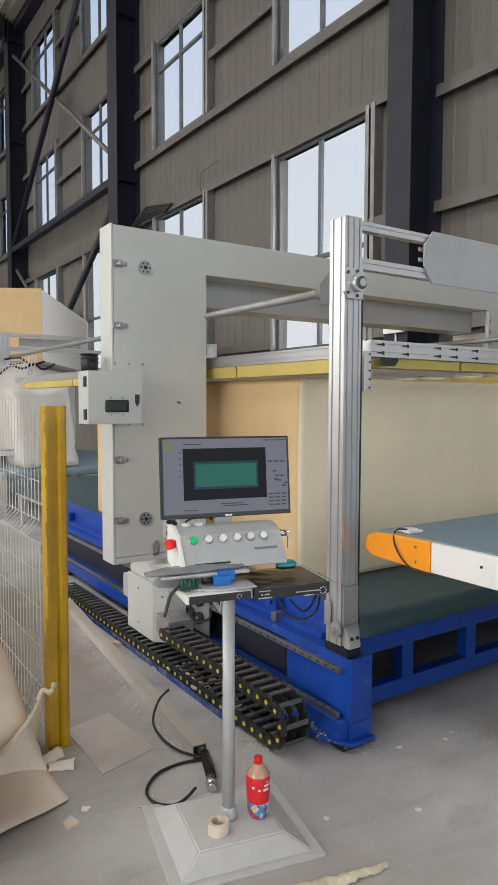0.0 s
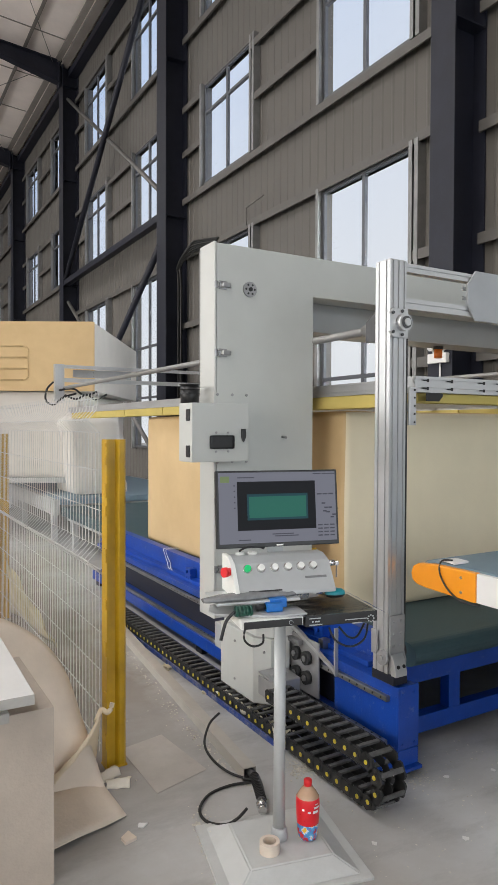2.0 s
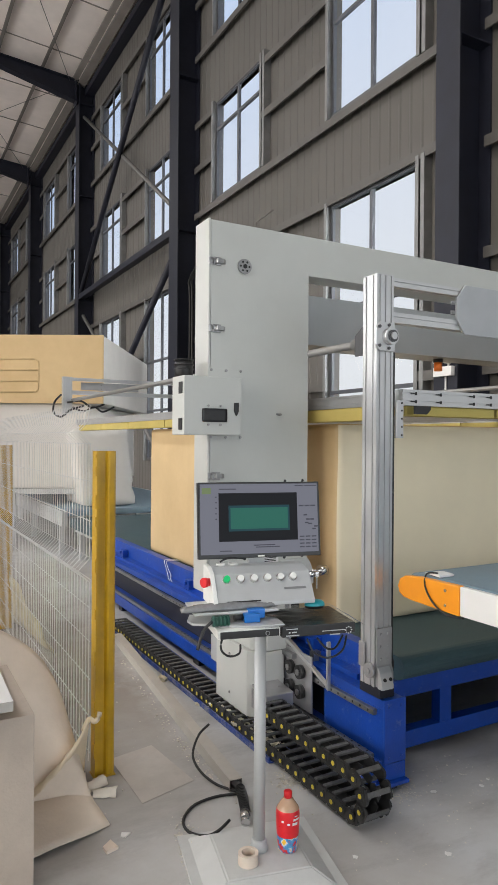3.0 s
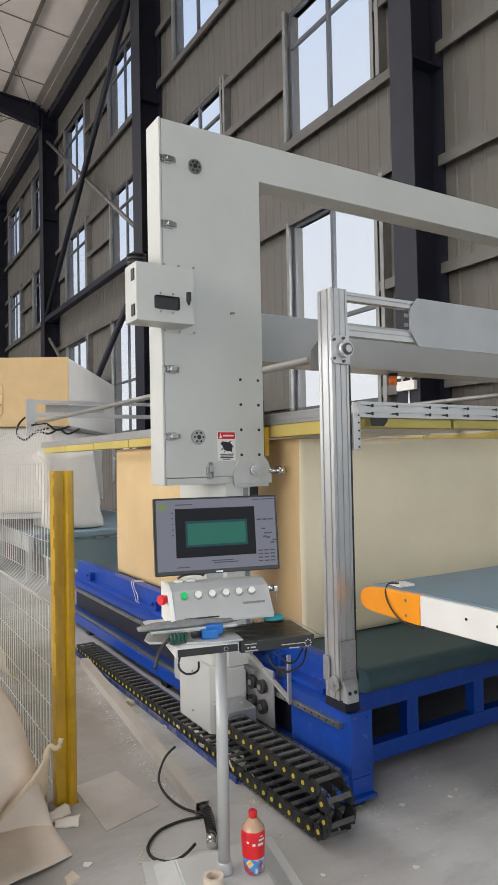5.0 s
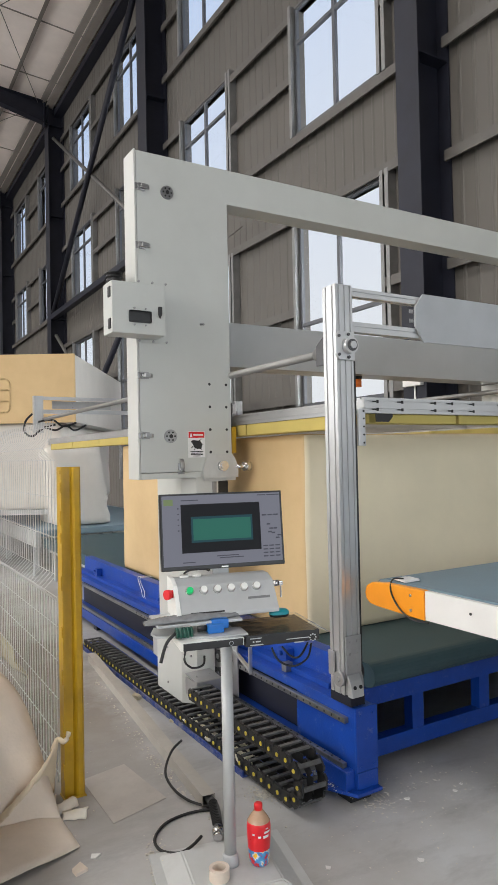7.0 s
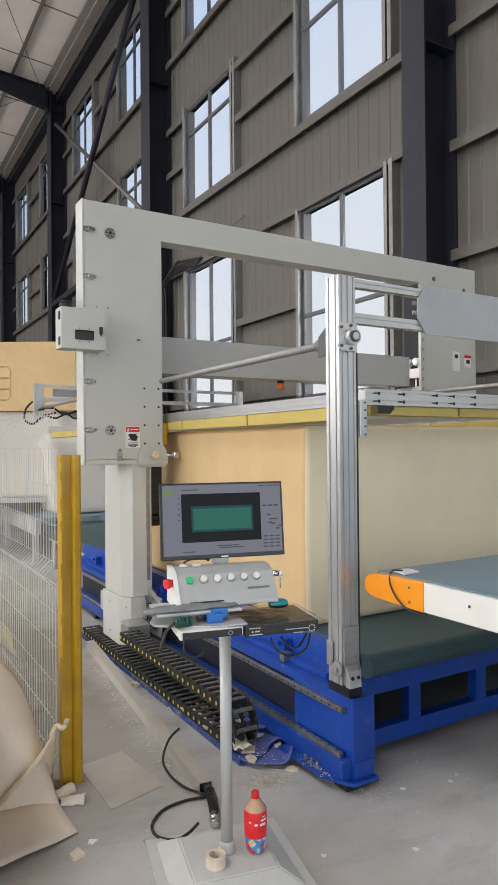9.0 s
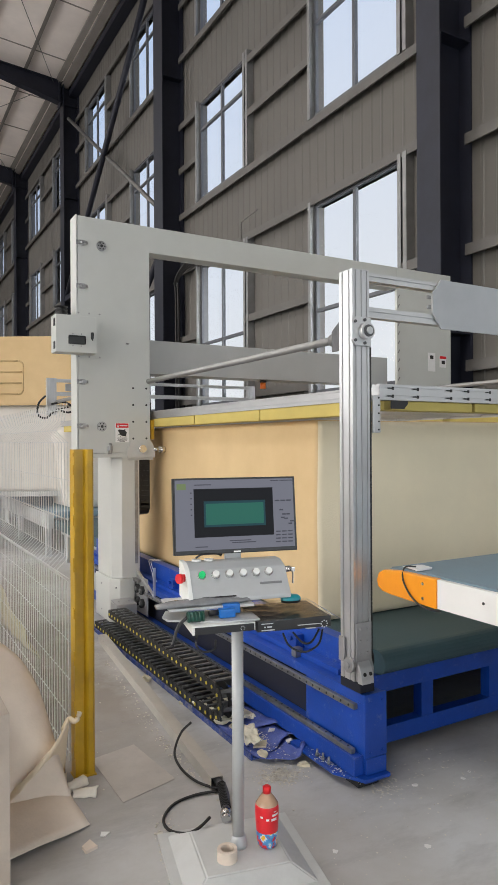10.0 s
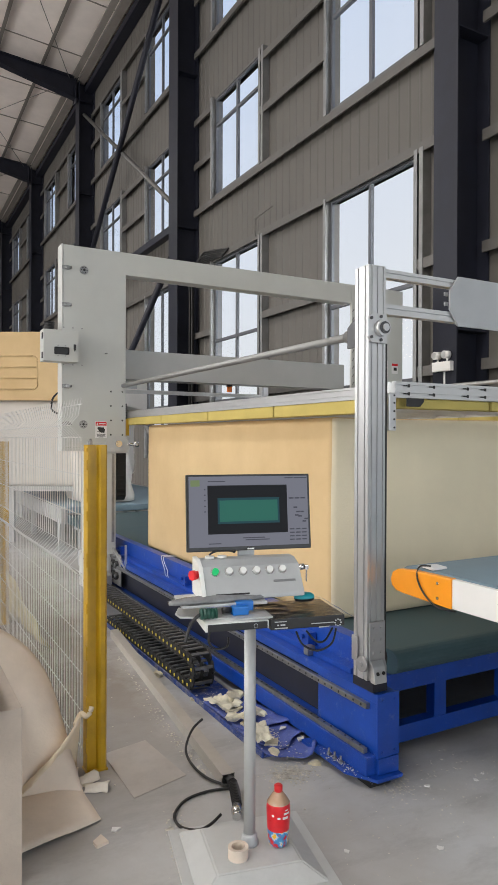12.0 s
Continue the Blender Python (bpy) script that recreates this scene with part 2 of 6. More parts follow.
M_BOARD = mat("white_board", (0.78, 0.77, 0.75), 0.6, var=0.04, scale=4, stains=0.1)
M_BOARDE = mat("board_edge", (0.45, 0.43, 0.40), 0.75, var=0.12, scale=9)
M_WIRE = mat("white_wire_coating", (0.62, 0.62, 0.61), 0.4, var=0.05, scale=9)
M_PLATE = mat("grey_plate", (0.43, 0.445, 0.46), 0.45, var=0.06, scale=4, stains=0.15)
M_STAND = mat("stand_grey_paint", (0.50, 0.515, 0.52), 0.42, metal=0.2, var=0.06, scale=5, stains=0.2)
M_STANDW = mat("stand_base_paint", (0.56, 0.57, 0.56), 0.5, var=0.06, scale=5, stains=0.3)
M_RED = mat("red_plastic", (0.70, 0.015, 0.02), 0.35, var=0.06, scale=20)
M_GREEN = glow("green_lamp", (0.02, 0.75, 0.25), 0.25, (0.01, 0.4, 0.12))
M_WBTN = mat("white_button", (0.82, 0.83, 0.8), 0.3, var=0.04, scale=20)
M_BPLUG = mat("blue_plug", (0.01, 0.16, 0.55), 0.4, var=0.1, scale=20)
M_TEAL = mat("teal_plastic", (0.01, 0.25, 0.30), 0.3, var=0.1, scale=20)
def thin_film():
    """Clear packing film: mostly see-through, glossy at a slant."""
    m = bpy.data.materials.new("plastic_film")
    m.use_nodes = True
    n, l = m.node_tree.nodes, m.node_tree.links
    n.remove(n["Principled BSDF"])
    see, gloss, mix, fr = (n.new("ShaderNode" + k) for k in ("BsdfTransparent", "BsdfGlossy", "MixShader", "Fresnel"))
    see.inputs[0].default_value = (0.93, 0.94, 0.95, 1)
    gloss.inputs["Roughness"].default_value = 0.24
    fr.inputs[0].default_value = 1.6
    l.new(fr.outputs[0], mix.inputs[0])
    l.new(see.outputs[0], mix.inputs[1])
    l.new(gloss.outputs[0], mix.inputs[2])
    l.new(mix.outputs[0], n["Material Output"].inputs[0])
    return m


M_FILM = thin_film()
M_PAPERW = mat("torn_pale_paper", (0.80, 0.74, 0.64), 0.85, var=0.1, scale=9, bump=0.3, bscale=60)
M_CHAINBAR = mat("dusty_chain_bar", (0.10, 0.10, 0.10), 0.6, var=0.3, scale=30, stains=0.3)
# the frame's aluminium, darkened to imitate weaker reflections on the press rails
M_RAIL = mat("darkened_rail_aluminium", (0.46, 0.46, 0.465), 0.45, metal=0.7, var=0.08, scale=4)
M_TRAY = dusty(mat("dusty_blue_tray", (0.008, 0.05, 0.30), 0.5, var=0.2, scale=6, stains=0.4), 0.47, 0.75, (0.36, 0.35, 0.33), 9.0)
M_SKIN = mat("cream_foam_skin", (0.74, 0.70, 0.56), 0.85, var=0.12, scale=14, bump=0.4, bscale=60)
M_CARDB = mat("dull_packing_board", (0.53, 0.45, 0.375), 0.85, var=0.12, scale=4, bump=0.2, bscale=70, stains=0.25)
M_JAMB = mat("bright_galvanised_channel", (0.24, 0.24, 0.24), 0.42, metal=0.4, var=0.15, scale=4, stains=0.2)
M_INK = mat("faded_engraving", (0.22, 0.225, 0.23), 0.5, var=0.1, scale=20)
M_YFILM = mat("yellowed_film", (0.44, 0.385, 0.23), 0.35, var=0.25, scale=6, bump=0.4, bscale=14)
M_BFILM = mat("torn_blue_sheet", (0.09, 0.13, 0.42), 0.55, var=0.3, scale=9, bump=0.3, bscale=40, stains=0.3)
dusty(M_BFILM, 0.54, 0.5, (0.5, 0.5, 0.47), 30.0)
M_RUBBER = mat("black_rubber", (0.02, 0.02, 0.02), 0.55, var=0.2, scale=25, bump=0.1)
M_SCRAP = mat("scrap_foam", (0.66, 0.60, 0.44), 0.9, var=0.25, scale=20, bump=0.3, bscale=90)
M_SAW = mat("sawdust", (0.60, 0.57, 0.50), 0.95, var=0.3, scale=30, bump=0.4, bscale=120)
M_JUICE = mat("bottle_red_label", (0.75, 0.02, 0.03), 0.3, var=0.06, scale=25)
def fruit_print():
    m = mat("bottle_fruit_print", (0.05, 0.27, 0.62), 0.3, var=0.1, scale=30)
    n, l = m.node_tree.nodes, m.node_tree.links
    t = n.new("ShaderNodeTexNoise")
    t.inputs["Scale"].default_value, t.inputs["Detail"].default_value = 26.0, 3
    tc = [x for x in n if x.type == "TEX_COORD"][0]
    l.new(tc.outputs["Object"], t.inputs["Vector"])
    r = n.new("ShaderNodeValToRGB")
    e = r.color_ramp.elements
    e[0].position, e[0].color = 0.40, (0.70, 0.02, 0.03, 1)
    e[1].position, e[1].color = 0.44, (0.05, 0.24, 0.55, 1)
    for p, c in ((0.52, (0.10, 0.38, 0.68, 1)), (0.56, (0.75, 0.78, 0.8, 1)), (0.60, (0.85, 0.50, 0.03, 1))):
        k = e.new(p)
        k.color = c
    l.new(t.outputs["Fac"], r.inputs["Fac"])
    l.new(r.outputs["Color"], n["Principled BSDF"].inputs["Base Color"])
    return m


M_JBLUE = fruit_print()
M_JYEL = mat("bottle_yellow_print", (0.85, 0.50, 0.02), 0.35, var=0.15, scale=40)
M_JLIQ = mat("bottle_drink", (0.55, 0.36, 0.24), 0.12, var=0.1, scale=10)
M_TAPE = mat("masking_tape", (0.72, 0.62, 0.52), 0.7, var=0.05, scale=12)
M_TAPEW = mat("white_print", (0.80, 0.80, 0.80), 0.5, var=0.02, scale=12)
M_SCREEN = glow("screen_window_grey", (0.30, 0.31, 0.38), 0.55, spec=0.1)
M_SCREENB = glow("screen_canvas_black", (0.006, 0.007, 0.012), 0.5, spec=0.1)
M_SCREENG = glow("screen_part_green", (0.04, 0.25, 0.19), 0.5, spec=0.1)
M_SCREENT = glow("screen_part_edge", (0.02, 0.10, 0.13), 0.5, spec=0.1)
M_SCREENL = glow("screen_text_dark", (0.12, 0.12, 0.16), 0.5, spec=0.1)
M_SCREENY = glow("screen_icon_green", (0.32, 0.42, 0.20), 0.5, spec=0.1)
M_BEACON = mat("orange_beacon", (0.85, 0.20, 0.03), 0.3, var=0.1, scale=20)
M_COPPER = mat("hose_grey", (0.10, 0.10, 0.105), 0.5, var=0.2, scale=30)
M_SKYB = hazy_sky()
M_GROUND = mat("outside_ground", (0.30, 0.30, 0.28), 0.9, var=0.2, scale=0.2)


# ---- builders ----
def box(bm, x0, x1, y0, y1, z0, z1, bevel=0.0, mi=0, m=None):
    vs = [bm.verts.new(p) for p in ((x0, y0, z0), (x1, y0, z0), (x1, y1, z0), (x0, y1, z0), (x0, y0, z1), (x1, y0, z1), (x1, y1, z1), (x0, y1, z1))]
    fs = [bm.faces.new([vs[i] for i in q]) for q in ((0, 3, 2, 1), (4, 5, 6, 7), (0, 1, 5, 4), (1, 2, 6, 5), (2, 3, 7, 6), (3, 0, 4, 7))]
    for f in fs:
        f.material_index = mi
    if m is not None:
        bmesh.ops.transform(bm, matrix=m, verts=vs)
    if bevel > 0:
        es = list({e for f in fs for e in f.edges})
        r = bmesh.ops.bevel(bm, geom=es, offset=bevel, segments=2, affect="EDGES", profile=0.7)
        for f in r["faces"]:
            f.material_index = mi
    return vs


def tube(bm, a, b, r, seg=14, r2=None, mi=0, caps=True):
    a, b = Vector(a), Vector(b)
    d = b - a
    q = d.to_track_quat("Z", "Y").to_matrix().to_4x4()
    r = bmesh.ops.create_cone(bm, cap_ends=caps, segments=seg, radius1=r, radius2=r if r2 is None else r2, depth=d.length, matrix=Matrix.Translation((a + b) / 2) @ q)
    for v in r["verts"]:
        for f in v.link_faces:
            f.material_index = mi
            if len(f.verts) == 4:
                f.smooth = True


def lathe(bm, profile, seg=20, mi=0, at=(0, 0, 0)):
    """Profile rows: radius, height, material index of the band above it."""
    rings = []
    for r, z, *_ in profile:
        rings.append([bm.verts.new((at[0] + r * math.cos(2 * math.pi * k / seg), at[1] + r * math.sin(2 * math.pi * k / seg), at[2] + z)) for k in range(seg)])
    for i in range(len(rings) - 1):
        for k in range(seg):
            f = bm.faces.new((rings[i][k], rings[i][(k + 1) % seg], rings[i + 1][(k + 1) % seg], rings[i + 1][k]))
            f.smooth = True
            f.material_index = profile[i][2] if len(profile[i]) > 2 else mi
    bm.faces.new(list(reversed(rings[0])))
    bm.faces.new(rings[-1])


def prism(bm, pts, axis, a, b, bevel=0.0, mi=0):
    """A closed outline swept along an axis: pts are the two other coordinates in x, y, z order."""
    def P(u, v, w):
        return {"x": (w, u, v), "y": (u, w, v), "z": (u, v, w)}[axis]
    v0 = [bm.verts.new(P(u, v, a)) for u, v in pts]
    v1 = [bm.verts.new(P(u, v, b)) for u, v in pts]
    n = len(pts)
    fs = [bm.faces.new(v0), bm.faces.new(list(reversed(v1)))]
    fs += [bm.faces.new((v0[i], v1[i], v1[(i + 1) % n], v0[(i + 1) % n])) for i in range(n)]
    for f in fs:
        f.material_index = mi
    bmesh.ops.recalc_face_normals(bm, faces=fs)
    if bevel > 0:
        bmesh.ops.bevel(bm, geom=list({e for f in fs for e in f.edges}), offset=bevel, segments=2, affect="EDGES", profile=0.7)


def cable(bm, pts, r, seg=8, n=6):
    """A round cable along a smooth line through pts."""
    P = [Vector(p) for p in pts]
    line = []
    for i in range(len(P) - 1):
        p0, p1, p2, p3 = P[max(0, i - 1)], P[i], P[i + 1], P[min(len(P) - 1, i + 2)]
        for k in range(n):
            t = k / n
            line.append(0.5 * ((2 * p1) + (p2 - p0) * t + (2 * p0 - 5 * p1 + 4 * p2 - p3) * t * t + (3 * p1 - p0 - 3 * p2 + p3) * t ** 3))
    line.append(P[-1])
    rings = []
    for i, p in enumerate(line):
        d = (line[min(i + 1, len(line) - 1)] - line[max(0, i - 1)]).normalized()
        u = d.cross(Vector((0, 0, 1)) if abs(d.z) < 0.9 else Vector((1, 0, 0))).normalized()
        w = d.cross(u)
        rings.append([bm.verts.new(p + r * (math.cos(2 * math.pi * k / seg) * u + math.sin(2 * math.pi * k / seg) * w)) for k in range(seg)])
    for i in range(len(rings) - 1):
        for k in range(seg):
            bm.faces.new((rings[i][k], rings[i][(k + 1) % seg], rings[i + 1][(k + 1) % seg], rings[i + 1][k])).smooth = True
    bm.faces.new(rings[0])
    bm.faces.new(list(reversed(rings[-1])))


def mesh_of(name, bm, *mats):
    bmesh.ops.recalc_face_normals(bm, faces=bm.faces)
    me = bpy.data.meshes.new(name)
    bm.to_mesh(me)
    bm.free()
    for m in mats:
        me.materials.append(m)
    return me


def part(name, bm, material, parent, label="", at=None):
    mats = material if isinstance(material, (list, tuple)) else (material,)
    ob = new(name, mesh_of(name, bm, *mats))
    ob.parent = parent
    if at is not None:
        ob.matrix_basis = at
    return tagged(ob, label)


def same(name, mesh, parent, at=None):
    """Another part on a mesh that is already there."""
    ob = new(name, mesh)
    ob.parent = parent
    if at is not None:
        ob.matrix_basis = at
    return ob


def thing(name, label, category, at=None, group="", kind=""):
    ob = new(name)
    ob.empty_display_size = 0.1
    if at is not None:
        ob.matrix_basis = at
    return tagged(ob, label, category, group, kind)


def solid(name, bm, material, label, category="", kind="", group="", at=None):
    mats = material if isinstance(material, (list, tuple)) else (material,)
    ob = new(name, mesh_of(name, bm, *mats))
    if at is not None:
        ob.matrix_basis = at
    return tagged(ob, label, category, group, kind)


# ---- hall: floor, walls, roof, columns ----
WX = 6.62          # inner face of the long wall
HX0, HY0, HY1 = -18.0, -10.0, 60.0
BAYS = [-2.64, 6.22, 15.08, 24.2, 33.0, 41.9, 50.8]   # far edge of each column in y
WIN_Y = ((0.905, 2.88), (5.38, 7.38))                 # the two windows of a bay, from the column's far edge
ROWS = ((1.15, 5.65), (7.18, 9.35), (10.97, 13.1))    # window heights


def floor():
    bm = bmesh.new()
    box(bm, HX0 - 0.2, WX + 0.2, HY0 - 0.2, HY1 + 0.2, -0.2, 0)
    solid("floor", bm, M_CONC, "dusty grey concrete factory floor", kind="structure")
    bm = bmesh.new()
    box(bm, -400, 400, -400, 400, -0.6, -0.25)
    bm2 = bmesh.new()
    box(bm2, 30, 30.2, -60, 390, -0.25, 70)
    solid("backdrop", bm2, M_SKYB, "bright hazy white sky outside the windows", kind="structure")
    solid("ground", bm, M_GROUND, "pale open ground outside the hall", kind="structure")


def openings():
    out = []
    for i in range(1, 6):
        for a, b in WIN_Y:
            for z0, z1 in ROWS:
                out.append((BAYS[i] + a - 0.055, BAYS[i] + b + 0.055, z0, z1))
    return out


def wall_cells(bm, x0, x1, y0, y1, z0, z1, holes):
    ys = sorted({y0, y1, *[h[0] for h in holes], *[h[1] for h in holes]})
    zs = sorted({z0, z1, *[h[2] for h in holes], *[h[3] for h in holes]})
    for a, b in zip(ys, ys[1:]):
        run = None
        for c, d in zip(zs, zs[1:]):
            open_here = any(h[0] <= a and b <= h[1] and h[2] <= c and d <= h[3] for h in holes)
            if open_here:
                if run:
                    box(bm, x0, x1, a, b, *run)
                run = None
            else:
                run = (run[0], d) if run else (c, d)
        if run:
            box(bm, x0, x1, a, b, *run)


def walls():
    holes = openings()
    bm = bmesh.new()
    wall_cells(bm, WX, WX + 0.12, HY0, HY1, 0, 15.2, holes)
    # pressed ribs of the sheet
    y = HY0 + 0.15
    while y < HY1:
        zr = [(0.0, 14.6)]
        for h in holes:
            if h[0] - 0.04 < y < h[1] + 0.04:
                zr = [(a, b) for lo, hi in zr for a, b in ((lo, min(hi, h[2] - 0.06)), (max(lo, h[3] + 0.06), hi)) if b - a > 0.05]
        for a, b in zr:
            prism(bm, ((WX, y - 0.03), (WX - 0.011, y - 0.014), (WX - 0.011, y + 0.014), (WX, y + 0.03)), "z", a, b)
        y += 0.235
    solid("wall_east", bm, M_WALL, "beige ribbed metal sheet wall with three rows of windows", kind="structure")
    bm = bmesh.new()
    wall_cells(bm, HX0 - 0.2, HX0, HY0, HY1, 0, 19, [(-10 + 0.5, 28, 1.6, 5.2), (-10 + 0.5, 42, 6.7, 9.7)])
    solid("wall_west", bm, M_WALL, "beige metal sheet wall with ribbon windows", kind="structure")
    bm = bmesh.new()
    box(bm, HX0, -3.0, HY0 - 0.2, HY0, 0, 19)
    box(bm, 6.0, WX, HY0 - 0.2, HY0, 0, 19)
    box(bm, -3.0, 6.0, HY0 - 0.2, HY0, 5.8, 19)
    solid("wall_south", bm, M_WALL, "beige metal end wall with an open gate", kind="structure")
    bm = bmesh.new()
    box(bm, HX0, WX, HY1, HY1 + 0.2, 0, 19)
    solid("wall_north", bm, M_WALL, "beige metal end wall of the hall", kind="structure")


def roof():
    def zr(x):
        return 14.78 + (6.6 - x) * 0.075
    bm = bmesh.new()
    for k in range(24):
        y0 = HY0 + 3.0 * k
        # two sheets, with an added gap between them, out of view, for the roof lamp
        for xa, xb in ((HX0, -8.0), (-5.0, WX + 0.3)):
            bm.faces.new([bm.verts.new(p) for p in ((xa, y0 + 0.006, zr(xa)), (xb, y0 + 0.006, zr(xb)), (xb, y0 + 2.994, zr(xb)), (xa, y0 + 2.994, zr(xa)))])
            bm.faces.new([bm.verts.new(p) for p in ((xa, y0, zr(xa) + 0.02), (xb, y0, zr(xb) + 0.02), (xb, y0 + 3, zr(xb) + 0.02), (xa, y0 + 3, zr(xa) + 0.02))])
        # folded seam between two liner sheets
        box(bm, 0, 1, y0 - 0.016, y0 + 0.016, -0.025, 0.0, mi=1, m=Matrix(((24.9, 0, 0, HX0), (0, 1, 0, 0), (-24.9 * 0.075, 0, 1, zr(HX0)), (0, 0, 0, 1))))
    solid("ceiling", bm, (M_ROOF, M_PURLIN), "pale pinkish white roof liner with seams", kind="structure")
    k = 0
    for x in [6.35 - 1.5 * i for i in range(8)]:
        bm = bmesh.new()
        z = zr(x)
        prism(bm, ((x - 0.03, z - 0.12), (x + 0.03, z - 0.12), (x + 0.03, z - 0.015), (x - 0.03, z - 0.015)), "y", HY0, HY1)
        box(bm, x - 0.085, x - 0.03, HY0, HY1, z - 0.12, z - 0.11)
        ob = solid("purlin", bm, M_PURLIN, "long galvanised steel roof purlin under the liner", "purlin", kind="structure", group="roof purlins")
    # eaves strut close to the wall, and the folded trim above it
    bm = bmesh.new()
    box(bm, 6.30, 6.38, HY0, HY1, 14.10, 14.32, 0.006)
    box(bm, 6.38, 6.60, HY0, HY1, 14.10, 14.12)
    solid("eaves_beam", bm, M_STEEL, "dark painted steel eaves beam along the wall", "beam", kind="structure")
    bm = bmesh.new()
    for x0, x1, z in ((6.02, 6.27, 14.42), (5.83, 6.0, 14.56)):
        prism(bm, ((x0, z), (x1, z - 0.06), (x1, z - 0.05), (x0 + 0.01, z + 0.012), (x0 + 0.01, z + 0.05), (x0, z + 0.05)), "y", HY0, HY1)
    solid("eaves_trim", bm, M_PURLIN, "folded beige metal trim strips along the eaves", "trim", kind="structure")
    for i, yb in enumerate(BAYS):
        bm = bmesh.new()
        # tapered rafter, an I section
        p = [(6.1, 13.75), (6.1, 14.52), (HX0, zr(HX0) - 0.26), (HX0, zr(HX0) - 0.62), (3.3, zr(3.3) - 0.66)]
        prism(bm, p, "y", yb - 0.21, yb - 0.19)
        for (xa, z0), (xb, z1) in (((6.1, 14.52), (HX0, zr(HX0) - 0.26)), ((6.1, 13.75), (3.3, zr(3.3) - 0.66)), ((3.3, zr(3.3) - 0.66), (HX0, zr(HX0) - 0.62))):
            prism(bm, ((xa, z0), (xa, z0 + 0.022), (xb, z1 + 0.022), (xb, z1)), "y", yb - 0.35, yb - 0.05)
        # bolted end plate at the column head
        box(bm, 5.93, 5.96, yb - 0.36, yb - 0.04, 13.60, 14.50)
        solid("rafter", bm, M_STEEL, "dark painted tapered steel rafter under the roof", "rafter", kind="structure", group="roof rafters")
        # thin tie rods under the roof
        if i < len(BAYS) - 1:
            bm = bmesh.new()
            tube(bm, (5.7, yb, 14.4), (1.5, BAYS[i + 1] - 0.4, 14.75), 0.012, 6)
            tube(bm, (1.5, yb, 14.75), (5.7, BAYS[i + 1] - 0.4, 14.4), 0.012, 6)
            solid("tie_rod", bm, M_BRACE, "thin crossed steel tie rods under the roof", "tie rod", kind="structure", group="roof ties")


def columns():
    for yb, far in zip(BAYS, (0.0, 0.0, 0.15, 0.12, 0.1, 0.1, 0.1)):
        bm = bmesh.new()
        box(bm, 6.05, 6.075, yb - 0.40, yb + far, 0.02, 14.5, 0.002)
        box(bm, 6.585, 6.612, yb - 0.40, yb + far, 0.02, 14.5, 0.002)
        box(bm, 6.075, 6.585, yb - 0.215, yb - 0.19, 0.02, 14.5)
        box(bm, 5.99, 6.57, yb - 0.46, yb + 0.06, 0, 0.03)
        for z in (3.0, 6.7, 10.4, 13.7):
            box(bm, 6.075, 6.585, yb - 0.40, yb - 0.215, z, z + 0.02)
            box(bm, 6.075, 6.585, yb - 0.19, yb, z, z + 0.02)
        solid("column", bm, M_STEEL, "dark grey painted H-section steel column by the wall", "column", kind="structure", group="hall columns")


def girts():
    usual = (2.6, 4.1, 5.72, 7.04, 8.15, 9.20, 10.82, 12.1, 13.2)
    first = (2.6, 4.06, 5.45, 6.92, 8.4, 9.9, 11.4, 12.9)
    spans = [(HY0, BAYS[0] - 0.405)] + [(p + 0.005, q - 0.405) for p, q in zip(BAYS, BAYS[1:])] + [(BAYS[-1] + 0.005, HY1)]
    for k, (p, q) in enumerate(spans):
        for z in (first if k < 2 else usual):
            cuts = sorted({(h[0], h[1]) for h in openings() if p < h[0] < q and h[2] < z + 0.05 and z - 0.05 < h[3]})
            bm = bmesh.new()
            ys = [p] + [c for h in cuts for c in (h[0] - 0.05, h[1] + 0.05)] + [q]
            for y0, y1 in zip(ys[::2], ys[1::2]):
                prism(bm, ((6.47, z + 0.07), (6.605, z + 0.07), (6.605, z + 0.062), (6.478, z + 0.062), (6.478, z - 0.062), (6.50, z - 0.062), (6.50, z - 0.07), (6.47, z - 0.07)), "y", y0, y1)
            solid("girt", bm, M_GIRT, "galvanised steel girt running along the wall sheet", "girt", kind="structure", group="wall girts")


